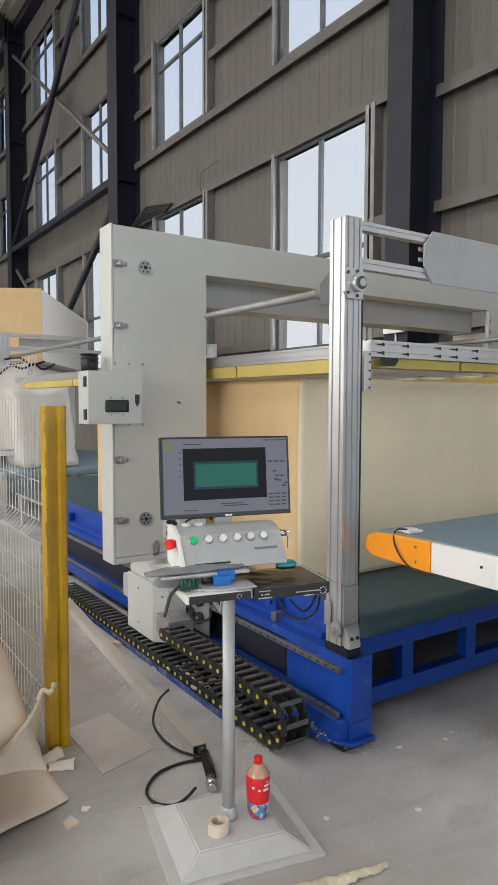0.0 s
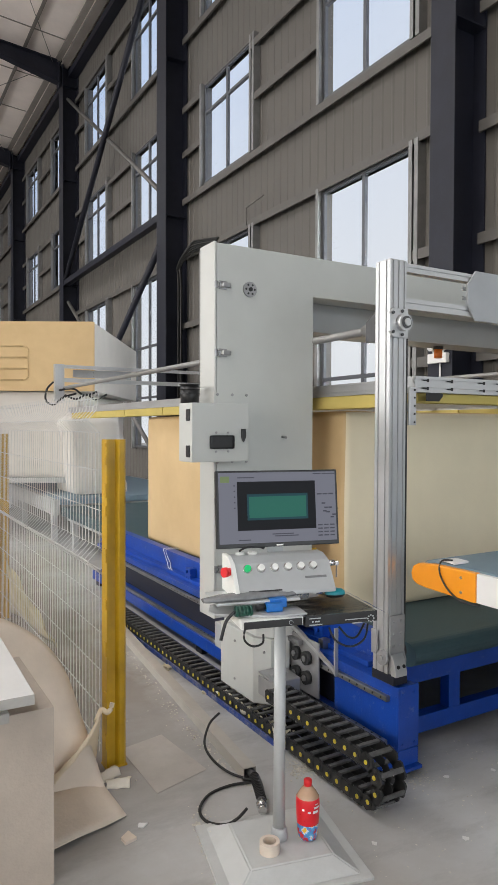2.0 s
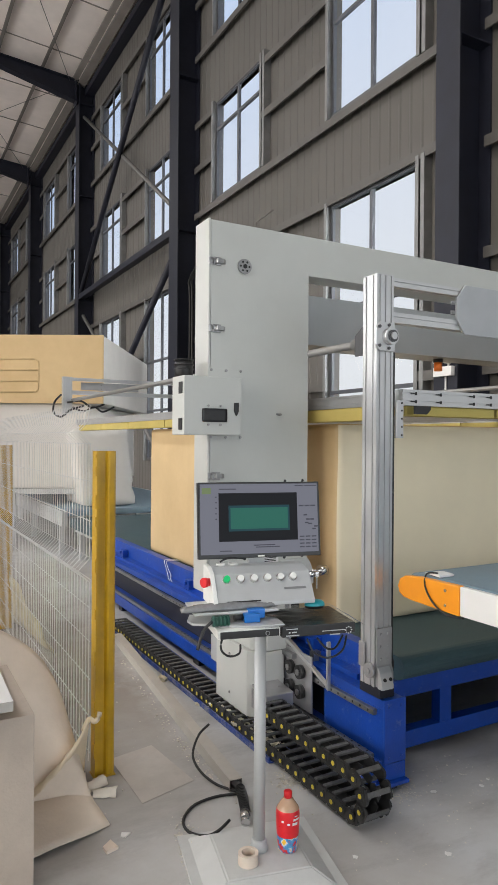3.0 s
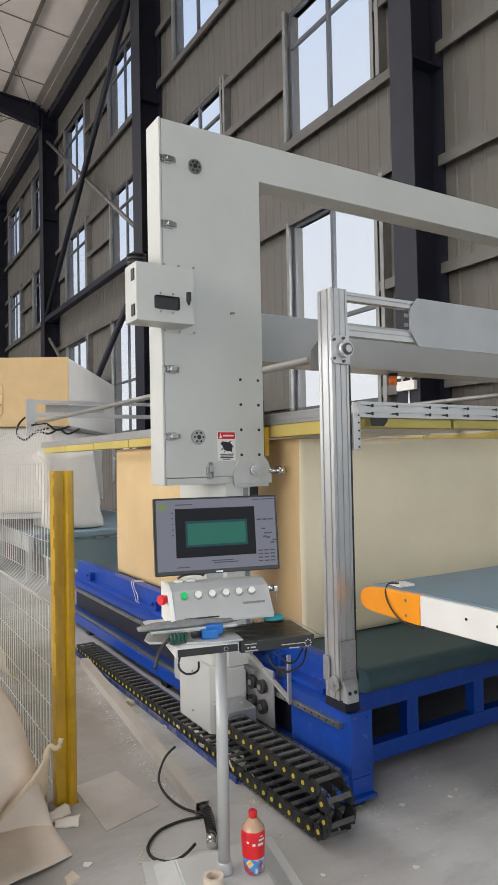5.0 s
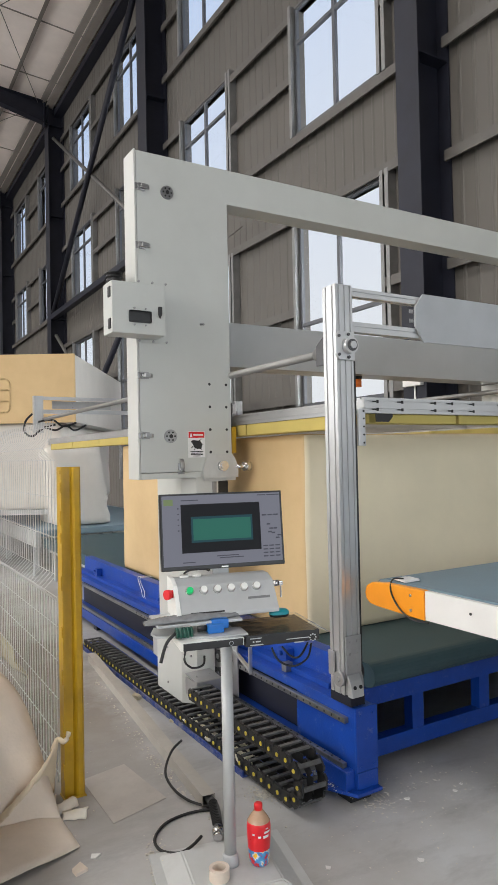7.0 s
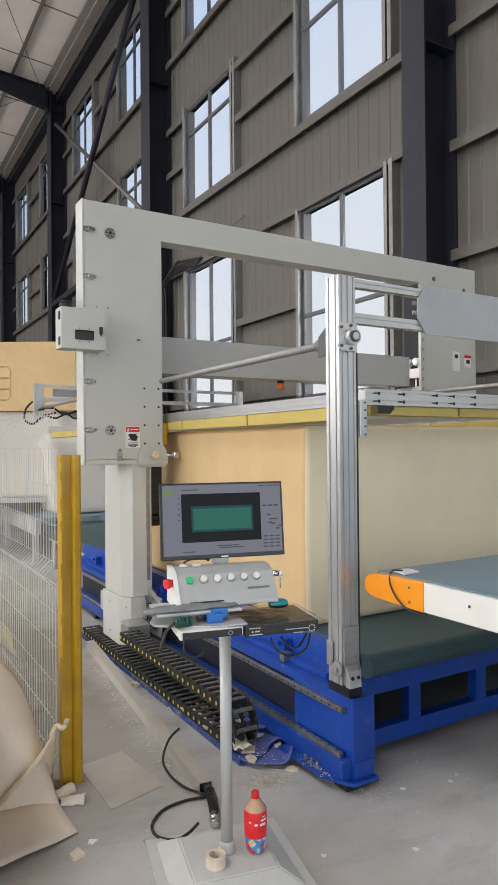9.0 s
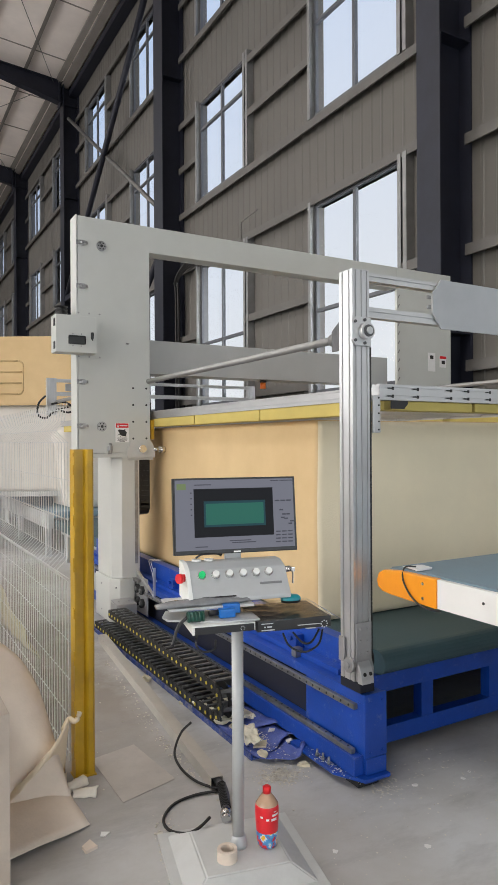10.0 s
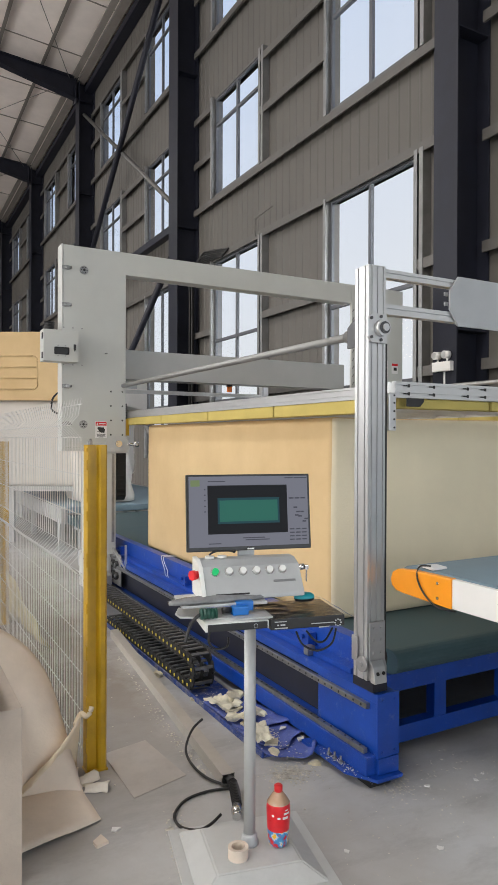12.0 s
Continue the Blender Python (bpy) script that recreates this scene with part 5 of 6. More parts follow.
def outfeed_conveyor():
    o = thing("outfeed_conveyor", "white conveyor with orange end caps and a blue grey belt", "conveyor", at=pose(0, 0, -0.022))
    for x0, x1 in ((2.05, 2.075), (4.62, 4.645)):
        bm = bmesh.new()
        box(bm, x0, x1, -1.6, 1.95, 0.955, 1.082, 0.003)
        side = part("side_panel", bm, M_BOARD, o, "white side panel")
        bm = bmesh.new()
        prism(bm, ((1.952, 0.953), (1.952, 1.084), (2.20, 1.080), (2.29, 1.070), (2.325, 1.05), (2.338, 1.015), (2.33, 0.985), (2.30, 0.968), (2.25, 0.962)), "x", x0 - 0.006, x1 + 0.002, 0.006)
        cap = part("end_cap", bm, M_ORANGE, o, "orange plastic end cap")
        for y, z in ((2.03, 0.985), (2.03, 1.05)):
            bm = bmesh.new()
            tube(bm, (x0 - 0.006, y, z), (x0 - 0.009, y, z), 0.007, 10)
            part("screw", bm, M_CHROME, cap)
        for y in (1.55, 1.7):
            bm = bmesh.new()
            tube(bm, (x0, y, 1.03), (x0 - 0.003, y, 1.03), 0.006, 8)
            part("screw", bm, M_BLACK, side)
        for y in (-1.4, 0.2):
            bm = bmesh.new()
            box(bm, x0 + 0.03, x0 + 0.09, y, y + 0.06, 0.022, 0.98, 0.004)
            part("leg", bm, M_BOARD, o)
    bm = bmesh.new()
    pts = [(2.25 + 0.055 * math.sin(a), 1.02 + 0.055 * math.cos(a)) for a in [math.pi * k / 8 for k in range(9)]]
    pts += [(-1.55 - 0.055 * math.sin(a), 1.02 - 0.055 * math.cos(a)) for a in [math.pi * k / 8 for k in range(9)]]
    prism(bm, pts, "x", 2.085, 4.61)
    bmesh.ops.translate(bm, verts=bm.verts, vec=(0, 0, 0.012))
    part("belt", bm, M_BELTB, o, "blue grey belt")
    bm = bmesh.new()
    box(bm, 2.10, 4.6, -1.3, 0.9, 0.94, 0.972)
    part("pan", bm, M_BOARD, o)
    bm = bmesh.new()
    prism(bm, ((2.10, 1.09), (2.10, 1.10), (2.16, 1.102), (2.20, 1.096)), "x", 2.08, 2.17, 0.002)
    part("sensor", bm, M_TAPEW, o, "small white sensor")
    bm = bmesh.new()
    cable(bm, ((2.10, 2.13, 1.104), (2.06, 2.16, 1.10), (2.038, 2.15, 1.05), (2.037, 2.10, 0.985), (2.037, 2.02, 0.948), (2.06, 1.94, 0.945)), 0.004)
    part("sensor_cable", bm, M_BLACK, o, "thin black cable")


# ---- operator stand ----
def operator_stand():
    o = thing("operator_stand", "grey steel operator stand with a button console and pole", "operator stand", at=pose(1.188, 2.172, 0, 0, 0, -13))
    bm = bmesh.new()
    box(bm, -0.285, 0.285, -0.26, 0.25, 0.0, 0.012, 0.003)
    part("floor_plate", bm, M_STANDW, o)
    bm = bmesh.new()
    lo = [bm.verts.new(p) for p in ((-0.25, -0.235, 0.012), (0.25, -0.235, 0.012), (0.25, 0.225, 0.012), (-0.25, 0.225, 0.012))]
    hi = [bm.verts.new(p) for p in ((-0.165, -0.155, 0.058), (0.165, -0.155, 0.058), (0.165, 0.15, 0.058), (-0.165, 0.15, 0.058))]
    bm.faces.new(list(reversed(lo)))
    bm.faces.new(hi)
    for i in range(4):
        bm.faces.new((lo[i], lo[(i + 1) % 4], hi[(i + 1) % 4], hi[i]))
    bmesh.ops.bevel(bm, geom=list(bm.edges), offset=0.006, segments=2, affect="EDGES")
    part("base", bm, M_STANDW, o, "bevelled pale steel base")
    bm = bmesh.new()
    tube(bm, (0, 0, 0.058), (0, 0, 0.96), 0.0235, 22)
    tube(bm, (0, 0, 0.93), (0, 0, 0.966), 0.032, 22)
    part("pole", bm, M_STAND, o)
    bm = bmesh.new()
    lathe(bm, ((0.034, 0.058), (0.035, 0.072), (0.031, 0.080), (0.031, 0.098), (0.026, 0.104)), 22)
    part("collar", bm, M_STAND, o)
    # console
    bm = bmesh.new()
    prism(bm, ((-0.135, 1.06), (-0.135, 1.075), (-0.065, 1.172), (-0.01, 1.19), (0.05, 1.19), (0.05, 1.06)), "x", -0.205, 0.178, 0.005)
    con = part("console", bm, M_STAND, o, "sloping grey button console")
    bm = bmesh.new()
    prism(bm, ((-0.14, 1.055), (-0.14, 1.078), (-0.068, 1.176), (-0.012, 1.195), (0.055, 1.195), (0.055, 1.055)), "x", -0.222, -0.2055, 0.003)
    part("end_cheek", bm, M_WBTN, con, "white end cheek")
    # the sloping face: from (-0.135, 1.075) to (-0.06, 1.20)
    f0, f1 = Vector((0, -0.135, 1.075)), Vector((0, -0.065, 1.172))
    d = (f1 - f0).normalized()
    nrm = Vector((0, -d.z, d.y))
    def on_face(x, t, out):
        p = f0 + (f1 - f0) * t + nrm * out
        return (x, p.y, p.z)
    for k, x in enumerate((-0.161, -0.107, -0.053, 0.001, 0.053, 0.104)):
        bm = bmesh.new()
        tube(bm, on_face(x, 0.80, -0.002), on_face(x, 0.80, 0.006), 0.0165, 18)
        tube(bm, on_face(x, 0.80, 0.006), on_face(x, 0.80, 0.016), 0.0125, 18, mi=1)
        part("push_button", bm, (M_CHROME, M_GREEN if k == 0 else M_WBTN), con, "lit green push button" if k == 0 else "white push button")
    bm = bmesh.new()
    box(bm, 0.062, 0.150, -0.0012, 0.0012, -0.004, 0.004, m=Matrix.Translation(on_face(0, 0.42, 0.002)) @ Matrix.Rotation(radians(-31), 4, "X"))
    part("engraving", bm, M_INK, con)
    bm = bmesh.new()
    box(bm, -0.17, -0.04, -0.0012, 0.0012, -0.0025, 0.0025, m=Matrix.Translation(on_face(0, 0.05, 0.002)) @ Matrix.Rotation(radians(-31), 4, "X"))
    part("engraving", bm, M_BLACK, con)
    for x in (-0.16, -0.11):
        bm = bmesh.new()
        tube(bm, (x, 0.02, 1.1905), (x, 0.02, 1.199), 0.018, 18)
        part("blank_plug", bm, M_WBTN, con)
    bm = bmesh.new()
    tube(bm, (-0.2225, -0.06, 1.145), (-0.236, -0.065, 1.145), 0.015, 16)
    tube(bm, (-0.236, -0.065, 1.145), (-0.250, -0.072, 1.145), 0.0185, 20)
    part("emergency_stop", bm, M_RED, con, "red emergency stop button")
    bm = bmesh.new()
    tube(bm, (0.178, -0.06, 1.155), (0.20, -0.065, 1.157), 0.012, 14)
    box(bm, 0.20, 0.215, -0.08, -0.05, 1.147, 1.165, 0.003)
    box(bm, 0.206, 0.209, -0.08, -0.068, 1.10, 1.148, 0.002)
    part("key_switch", bm, M_CHROME, con, "key switch with keys")
    # monitor
    mon = pose(0.012, 0.065, 1.362, -6.5, 0, -1)
    bm = bmesh.new()
    box(bm, -0.256, 0.256, -0.012, 0.018, -0.152, 0.152, 0.004)
    box(bm, -0.17, 0.17, 0.018, 0.045, -0.11, 0.09, 0.012)
    monitor = part("monitor", bm, M_BLACK, o, "black flat monitor showing cutting software", at=mon)
    bm = bmesh.new()
    box(bm, -0.247, 0.247, -0.0128, -0.0122, -0.135, 0.144)
    part("screen", bm, M_SCREEN, monitor)
    bm = bmesh.new()
    box(bm, -0.172, 0.158, -0.0138, -0.0130, -0.085, 0.108)
    part("canvas", bm, M_SCREENB, monitor, "dark drawing area")
    bm = bmesh.new()
    box(bm, -0.132, 0.124, -0.0148, -0.0140, -0.045, 0.058)
    drawing = part("part_drawing", bm, M_SCREENT, monitor, "green part on the screen")
    bm = bmesh.new()
    box(bm, -0.124, 0.116, -0.0158, -0.0150, -0.036, 0.048)
    part("part_fill", bm, M_SCREENG, monitor)
    bm = bmesh.new()
    def bar(x0, x1, z0, z1):
        box(bm, x0, x1, -0.0138, -0.0130, z0, z1)
    for k in range(3):
        bar(0.166 + 0.025 * k, 0.186 + 0.025 * k, 0.050, 0.056)
    for k, (x, z) in enumerate(((0.185, 0.012), (0.196, -0.006), (0.214, -0.006), (0.204, -0.024), (0.19, -0.02), (0.23, -0.035), (0.222, -0.045))):
        bar(x, x + 0.016, z, z + 0.006)
    for r in range(4):
        for c in range(3):
            bar(0.166 + 0.026 * c, 0.186 + 0.026 * c, -0.075 - 0.014 * r, -0.070 - 0.014 * r)
    bar(-0.03, 0.06, -0.104, -0.100)
    bar(-0.02, 0.08, -0.112, -0.108)
    bar(-0.17, -0.12, -0.124, -0.120)
    for k in range(5):
        bar(-0.186, -0.180, 0.09 - 0.022 * k, 0.095 - 0.022 * k)
    bar(0.15, 0.185, 0.134, 0.138)
    bar(0.19, 0.245, 0.134, 0.138)
    bar(-0.17, -0.10, 0.122, 0.126)
    tagged(part("screen_text", bm, M_SCREENL, monitor), kind="stuff")
    bm = bmesh.new()
    box(bm, -0.240, -0.203, -0.0138, -0.0130, 0.105, 0.130)
    part("screen_icon", bm, M_SCREENY, monitor)
    bm = bmesh.new()
    box(bm, -0.014, 0.014, -0.0135, -0.0122, -0.1485, -0.1425)
    part("maker_badge", bm, M_WBTN, monitor)
    bm = bmesh.new()
    box(bm, -0.034, 0.034, 0.060, 0.075, 1.15, 1.30, 0.004)
    box(bm, -0.034, 0.034, 0.0505, 0.060, 1.15, 1.18, 0.003)
    part("monitor_arm", bm, M_STAND, o)
    bm = bmesh.new()
    cable(bm, ((-0.16, 0.03, 1.202), (-0.13, 0.035, 1.214), (-0.07, 0.045, 1.212), (-0.05, 0.058, 1.204), (-0.04, 0.08, 1.23)), 0.004)
    part("monitor_cable", bm, M_BLACK, o, "black cable")
    # shelf with two black fronted boxes
    bm = bmesh.new()
    box(bm, -0.30, 0.02, -0.165, 0.02, 1.045, 1.055, 0.003)
    prism(bm, ((-0.315, -0.10), (-0.305, -0.15), (-0.10, -0.235), (0.02, -0.235), (0.02, -0.13), (-0.29, -0.02)), "z", 1.008, 1.016, 0.002)
    part("shelf", bm, M_STAND, o)
    bm = bmesh.new()
    box(bm, -0.232, 0.0, -0.245, -0.02, 0.978, 1.0075, 0.003)
    part("panel_box", bm, M_WBTN, o, "white box with a black front")
    bm = bmesh.new()
    box(bm, -0.224, -0.006, -0.252, -0.2455, 0.980, 1.005, 0.002)
    tube(bm, (-0.05, -0.252, 0.992), (-0.05, -0.253, 0.992), 0.008, 16, mi=1)
    tube(bm, (-0.05, -0.253, 0.992), (-0.05, -0.2538, 0.992), 0.0066, 16, mi=0)
    part("panel_front", bm, (M_BLACK, M_STAND), o, "black front panel")
    bm = bmesh.new()
    box(bm, 0.006, 0.292, -0.252, 0.0, 0.970, 1.010, 0.004)
    part("terminal", bm, M_BLACK, o, "black terminal under plastic film")
    bm = bmesh.new()
    box(bm, 0.02, 0.065, -0.2536, -0.2525, 0.998, 1.001)
    box(bm, 0.03, 0.036, -0.2536, -0.2525, 0.985, 0.990)
    box(bm, 0.042, 0.060, -0.2536, -0.2525, 0.985, 0.990)
    box(bm, 0.02, 0.07, -0.2536, -0.2525, 0.974, 0.978)
    box(bm, 0.16, 0.25, -0.2536, -0.2525, 0.983, 0.986)
    box(bm, 0.19, 0.23, -0.2536, -0.2525, 0.968, 0.972)
    for k in range(8):
        a = math.pi * k / 4
        tube(bm, (0.265 + 0.012 * math.cos(a), -0.2525, 0.982 + 0.012 * math.sin(a)), (0.265 + 0.012 * math.cos(a), -0.2536, 0.982 + 0.012 * math.sin(a)), 0.003, 6)
    part("terminal_marks", bm, M_STAND, o)
    # crumpled film over the terminal
    bm = bmesh.new()
    N = 36
    g = [[None] * (N + 1) for _ in range(N + 1)]
    for i in range(N + 1):
        for j in range(N + 1):
            x, y = -0.06 + 0.395 * i / N, -0.262 + 0.29 * j / N
            edge = max(0.0, (x - 0.30) / 0.035)
            z = 1.012 + 0.005 * abs(noise.noise((x * 11, y * 30, 3))) + 0.0012 * noise.noise((x * 70, y * 40, 1)) - 0.02 * edge
            g[i][j] = bm.verts.new((x, y, max(z, 1.008) if edge == 0 else z))
    for i in range(N):
        for j in range(N):
            bm.faces.new((g[i][j], g[i + 1][j], g[i + 1][j + 1], g[i][j + 1])).smooth = True
    part("plastic_film", bm, M_FILM, o, "crumpled clear plastic film")
    bm = bmesh.new()
    for k, pts in enumerate((((0.12, -0.20, 0.945), (0.14, -0.22, 0.90), (0.19, -0.24, 0.88), (0.25, -0.23, 0.90), (0.28, -0.20, 0.945)), ((0.16, -0.20, 0.945), (0.19, -0.22, 0.91), (0.23, -0.21, 0.905), (0.27, -0.19, 0.945)))):
        cable(bm, pts, 0.004)
    part("terminal_cable", bm, M_BLACK, o, "black cables under the terminal")
    bm = bmesh.new()
    cable(bm, ((-0.20, -0.20, 0.99), (-0.215, -0.22, 0.94), (-0.19, -0.235, 0.915), (-0.15, -0.23, 0.92), (-0.14, -0.21, 0.945)), 0.004)
    part("panel_cable", bm, M_BLACK, o)
    return o


def loose_on_stand():
    B = pose(1.188, 2.172, 0, 0, 0, -13)
    bm = bmesh.new()
    tube(bm, (-0.24, -0.19, 1.03), (-0.18, -0.19, 1.03), 0.018, 14)
    for k in range(5):
        tube(bm, (-0.238 + 0.013 * k, -0.19, 1.03), (-0.231 + 0.013 * k, -0.19, 1.03), 0.0200, 14)
    bm.transform(B)
    solid("green_connector", bm, mat("dark_green_plastic", (0.01, 0.07, 0.05), 0.35, var=0.2, scale=20), "dark green round plug lying on the grey shelf", "plug")
    bm = bmesh.new()
    tube(bm, (-0.155, -0.17, 1.032), (-0.12, -0.17, 1.034), 0.011, 12, mi=1)
    box(bm, -0.12, -0.06, -0.195, -0.15, 1.017, 1.048, 0.005)
    box(bm, -0.10, -0.035, -0.17, -0.135, 1.025, 1.060, 0.005)
    bm.transform(B)
    solid("blue_connector", bm, (M_BPLUG, M_BLACK), "bright blue plug with a black neck on the grey shelf", "plug")
    bm = bmesh.new()
    cable(bm, ((-0.24, -0.19, 1.03), (-0.275, -0.20, 1.0), (-0.30, -0.22, 0.94)), 0.006)
    bm.transform(B)
    solid("plug_cable", bm, M_BLACK, "short black cable hanging from the green plug", "cable")
    bm = bmesh.new()
    lathe(bm, ((0.048, 0.0, 1), (0.053, 0.012, 0), (0.05, 0.026, 0), (0.036, 0.036, 0), (0.012, 0.040, 0)), 22)
    for v in bm.verts:
        v.co.y *= 0.68
    bm.transform(B @ pose(0.185, -0.11, 1.036) @ Matrix.Scale(0.78, 4))
    solid("computer_mouse", bm, (M_TEAL, M_BLACK), "glossy teal computer mouse on clear plastic film", "mouse")
    # long bent handle lying on the shelf
    bm = bmesh.new()
    nu, nv = 26, 12
    rows = []
    for i in range(nu + 1):
        u = i / nu
        half = 0.006 + 0.034 * math.sin(math.pi * min(1.0, 0.12 + u * 0.85)) ** 0.7
        tall = 0.007 + 0.013 * math.sin(math.pi * u) ** 0.6
        ring = []
        for j in range(nv):
            a = 2 * math.pi * j / nv
            k = 1 + 0.30 * noise.noise((u * 9, math.cos(a) * 2, math.sin(a) * 2))
            ring.append(bm.verts.new((-0.345 + 0.53 * u, -0.135 + 0.05 * u + half * k * math.cos(a), max(1.0565, 1.062 + 0.004 * u + tall * k * math.sin(a)))))
        rows.append(ring)
    for p, q in zip(rows, rows[1:]):
        for j in range(nv):
            bm.faces.new((p[j], p[(j + 1) % nv], q[(j + 1) % nv], q[j])).smooth = True
    bm.faces.new(rows[0])
    bm.faces.new(rows[-1])
    bm.transform(B)
    solid("plastic_bag", bm, mat("grey_plastic_bag", (0.21, 0.215, 0.22), 0.22, var=0.25, scale=18, bump=0.4, bscale=50), "rolled grey plastic bag lying on the console shelf", "plastic bag")
    # drink bottle
    bm = bmesh.new()
    lathe(bm, ((0.030, 0.0, 2), (0.038, 0.006, 2), (0.042, 0.04, 2), (0.0435, 0.062, 2), (0.044, 0.066, 0), (0.046, 0.10, 0), (0.0475, 0.145, 0), (0.045, 0.168, 3), (0.034, 0.185, 3), (0.019, 0.205, 3), (0.015, 0.208, 1), (0.0165, 0.209, 1), (0.0165, 0.232, 1), (0.010, 0.236, 1)), 28)
    o = thing("drink_bottle", "red and blue plastic drink bottle with a red cap", "bottle", at=pose(1.288, 2.118, 0.0585, 0, 0, 25))
    part("bottle_body", bm, (M_JUICE, M_RED, M_JBLUE, M_JLIQ), o)
    def patch(a0, a1, z0, z1, mi, r=0.0480):
        bm = bmesh.new()
        n = 5
        lo, hi = [], []
        for k in range(n + 1):
            a = radians(a0 + (a1 - a0) * k / n)
            lo.append(bm.verts.new((r * math.cos(a), r * math.sin(a), z0)))
            hi.append(bm.verts.new((r * math.cos(a), r * math.sin(a), z1)))
        for k in range(n):
            bm.faces.new((lo[k], lo[k + 1], hi[k + 1], hi[k]))
        part("label_print", bm, M_JYEL if mi else M_TAPEW, o)
    patch(-125, -95, 0.118, 0.128, 0)
    patch(-120, -85, 0.135, 0.143, 0)
    patch(-178, -166, 0.128, 0.136, 0)
    patch(-150, -136, 0.120, 0.128, 0)
    patch(-112, -96, 0.150, 0.154, 0)
    # tape roll
    bm = bmesh.new()
    seg = 28
    prof = ((0.026, 0.0), (0.039, 0.0), (0.039, 0.043), (0.026, 0.043))
    rings = [[bm.verts.new((r * math.cos(2 * math.pi * k / seg), r * math.sin(2 * math.pi * k / seg), z)) for k in range(seg)] for r, z in prof]
    for i in range(4):
        for k in range(seg):
            bm.faces.new((rings[i][k], rings[i][(k + 1) % seg], rings[(i + 1) % 4][(k + 1) % seg], rings[(i + 1) % 4][k]))
    solid("tape_roll", bm, M_TAPE, "roll of pale masking tape on the stand base", "tape roll", at=pose(1.108, 2.115, 0.0585))


# ---- fence ----
def fence():
    o = thing("fence", "white welded wire mesh fence on yellow steel posts", "fence")
    y_a, y_b, xf = 3.215, 6.06, 0.79
    for k, y in enumerate((3.13, 6.10)):
        bm = bmesh.new()
        pts = ((0.80, y), (0.811, y), (0.813, y + 0.022), (0.850, y + 0.022), (0.858, y + 0.006), (0.868, y), (0.890, y), (0.90, y + 0.010), (0.90, y + 0.075), (0.80, y + 0.075))
        prism(bm, pts, "z", 0.008, 1.625)
        z = 0.1
        i = 0
        while z < 1.6:
            box(bm, 0.7945, 0.8005, y + 0.001, y + 0.03, z, min(1.61, z + (0.05 if i % 2 else 0.07)), 0.002)
            z += (0.16, 0.09)[i % 2] if z > 1.1 else 0.23
            i += 1
        box(bm, 0.795, 0.905, y - 0.004, y + 0.08, 0.0, 0.008, 0.002)
        part("post", bm, M_YELLOW, o, "yellow painted steel post with notches")
    # wires, bent outward at the top and in the middle
    prof = [(0.0, 0.06), (0.0, 0.96), (-0.06, 1.02), (0.0, 1.08), (0.0, 1.66), (-0.06, 1.72), (-0.015, 1.77), (0.0, 1.86)]
    bm = bmesh.new()
    rings = []
    r = 0.0024
    for i, (dx, z) in enumerate(prof):
        rings.append([bm.verts.new((dx + r * math.cos(a), r * math.sin(a), z)) for a in [2 * math.pi * k / 5 for k in range(5)]])
    for i in range(len(rings) - 1):
        for k in range(5):
            bm.faces.new((rings[i][k], rings[i][(k + 1) % 5], rings[i + 1][(k + 1) % 5], rings[i + 1][k]))
    bm.faces.new(rings[0])
    bm.faces.new(rings[-1])
    wire = mesh_of("upright_wire", bm, M_WIRE)
    n = 50
    for k in range(n):
        same("upright_wire", wire, o, pose(xf, y_a + (y_b - y_a) * k / (n - 1), 0))
    bm = bmesh.new()
    tube(bm, (0, y_a, 0), (0, y_b, 0), 0.0024, 6)
    hw = mesh_of("cross_wire", bm, M_WIRE)
    for dx, z in ((0.005, 0.10), (0.005, 0.28), (0.005, 0.47), (0.005, 0.66), (0.005, 0.83), (0.005, 0.975), (-0.055, 1.02), (0.005, 1.085), (0.005, 1.27), (0.005, 1.47), (0.005, 1.66), (-0.055, 1.72), (0.005, 1.83)):
        same("cross_wire", hw, o, pose(xf + dx, 0, z))


# ---- packaging, boards and floor things ----
def sheet(bm, fn, nu, nv, thick):
    """A thin curved sheet: fn(u, v) gives its surface."""
    top = [[bm.verts.new(fn(i / nu, j / nv)) for j in range(nv + 1)] for i in range(nu + 1)]
    low = [[bm.verts.new(Vector(fn(i / nu, j / nv)) - Vector((0, 0, thick))) for j in range(nv + 1)] for i in range(nu + 1)]
    for i in range(nu):
        for j in range(nv):
            bm.faces.new((top[i][j], top[i + 1][j], top[i + 1][j + 1], top[i][j + 1])).smooth = True
            bm.faces.new((low[i][j], low[i][j + 1], low[i + 1][j + 1], low[i + 1][j])).smooth = True
    for i in range(nu):
        bm.faces.new((top[i][0], low[i][0], low[i + 1][0], top[i + 1][0]))
        bm.faces.new((top[i][nv], top[i + 1][nv], low[i + 1][nv], low[i][nv]))
    for j in range(nv):
        bm.faces.new((top[0][j], top[0][j + 1], low[0][j + 1], low[0][j]))
        bm.faces.new((top[nu][j], low[nu][j], low[nu][j + 1], top[nu][j + 1]))


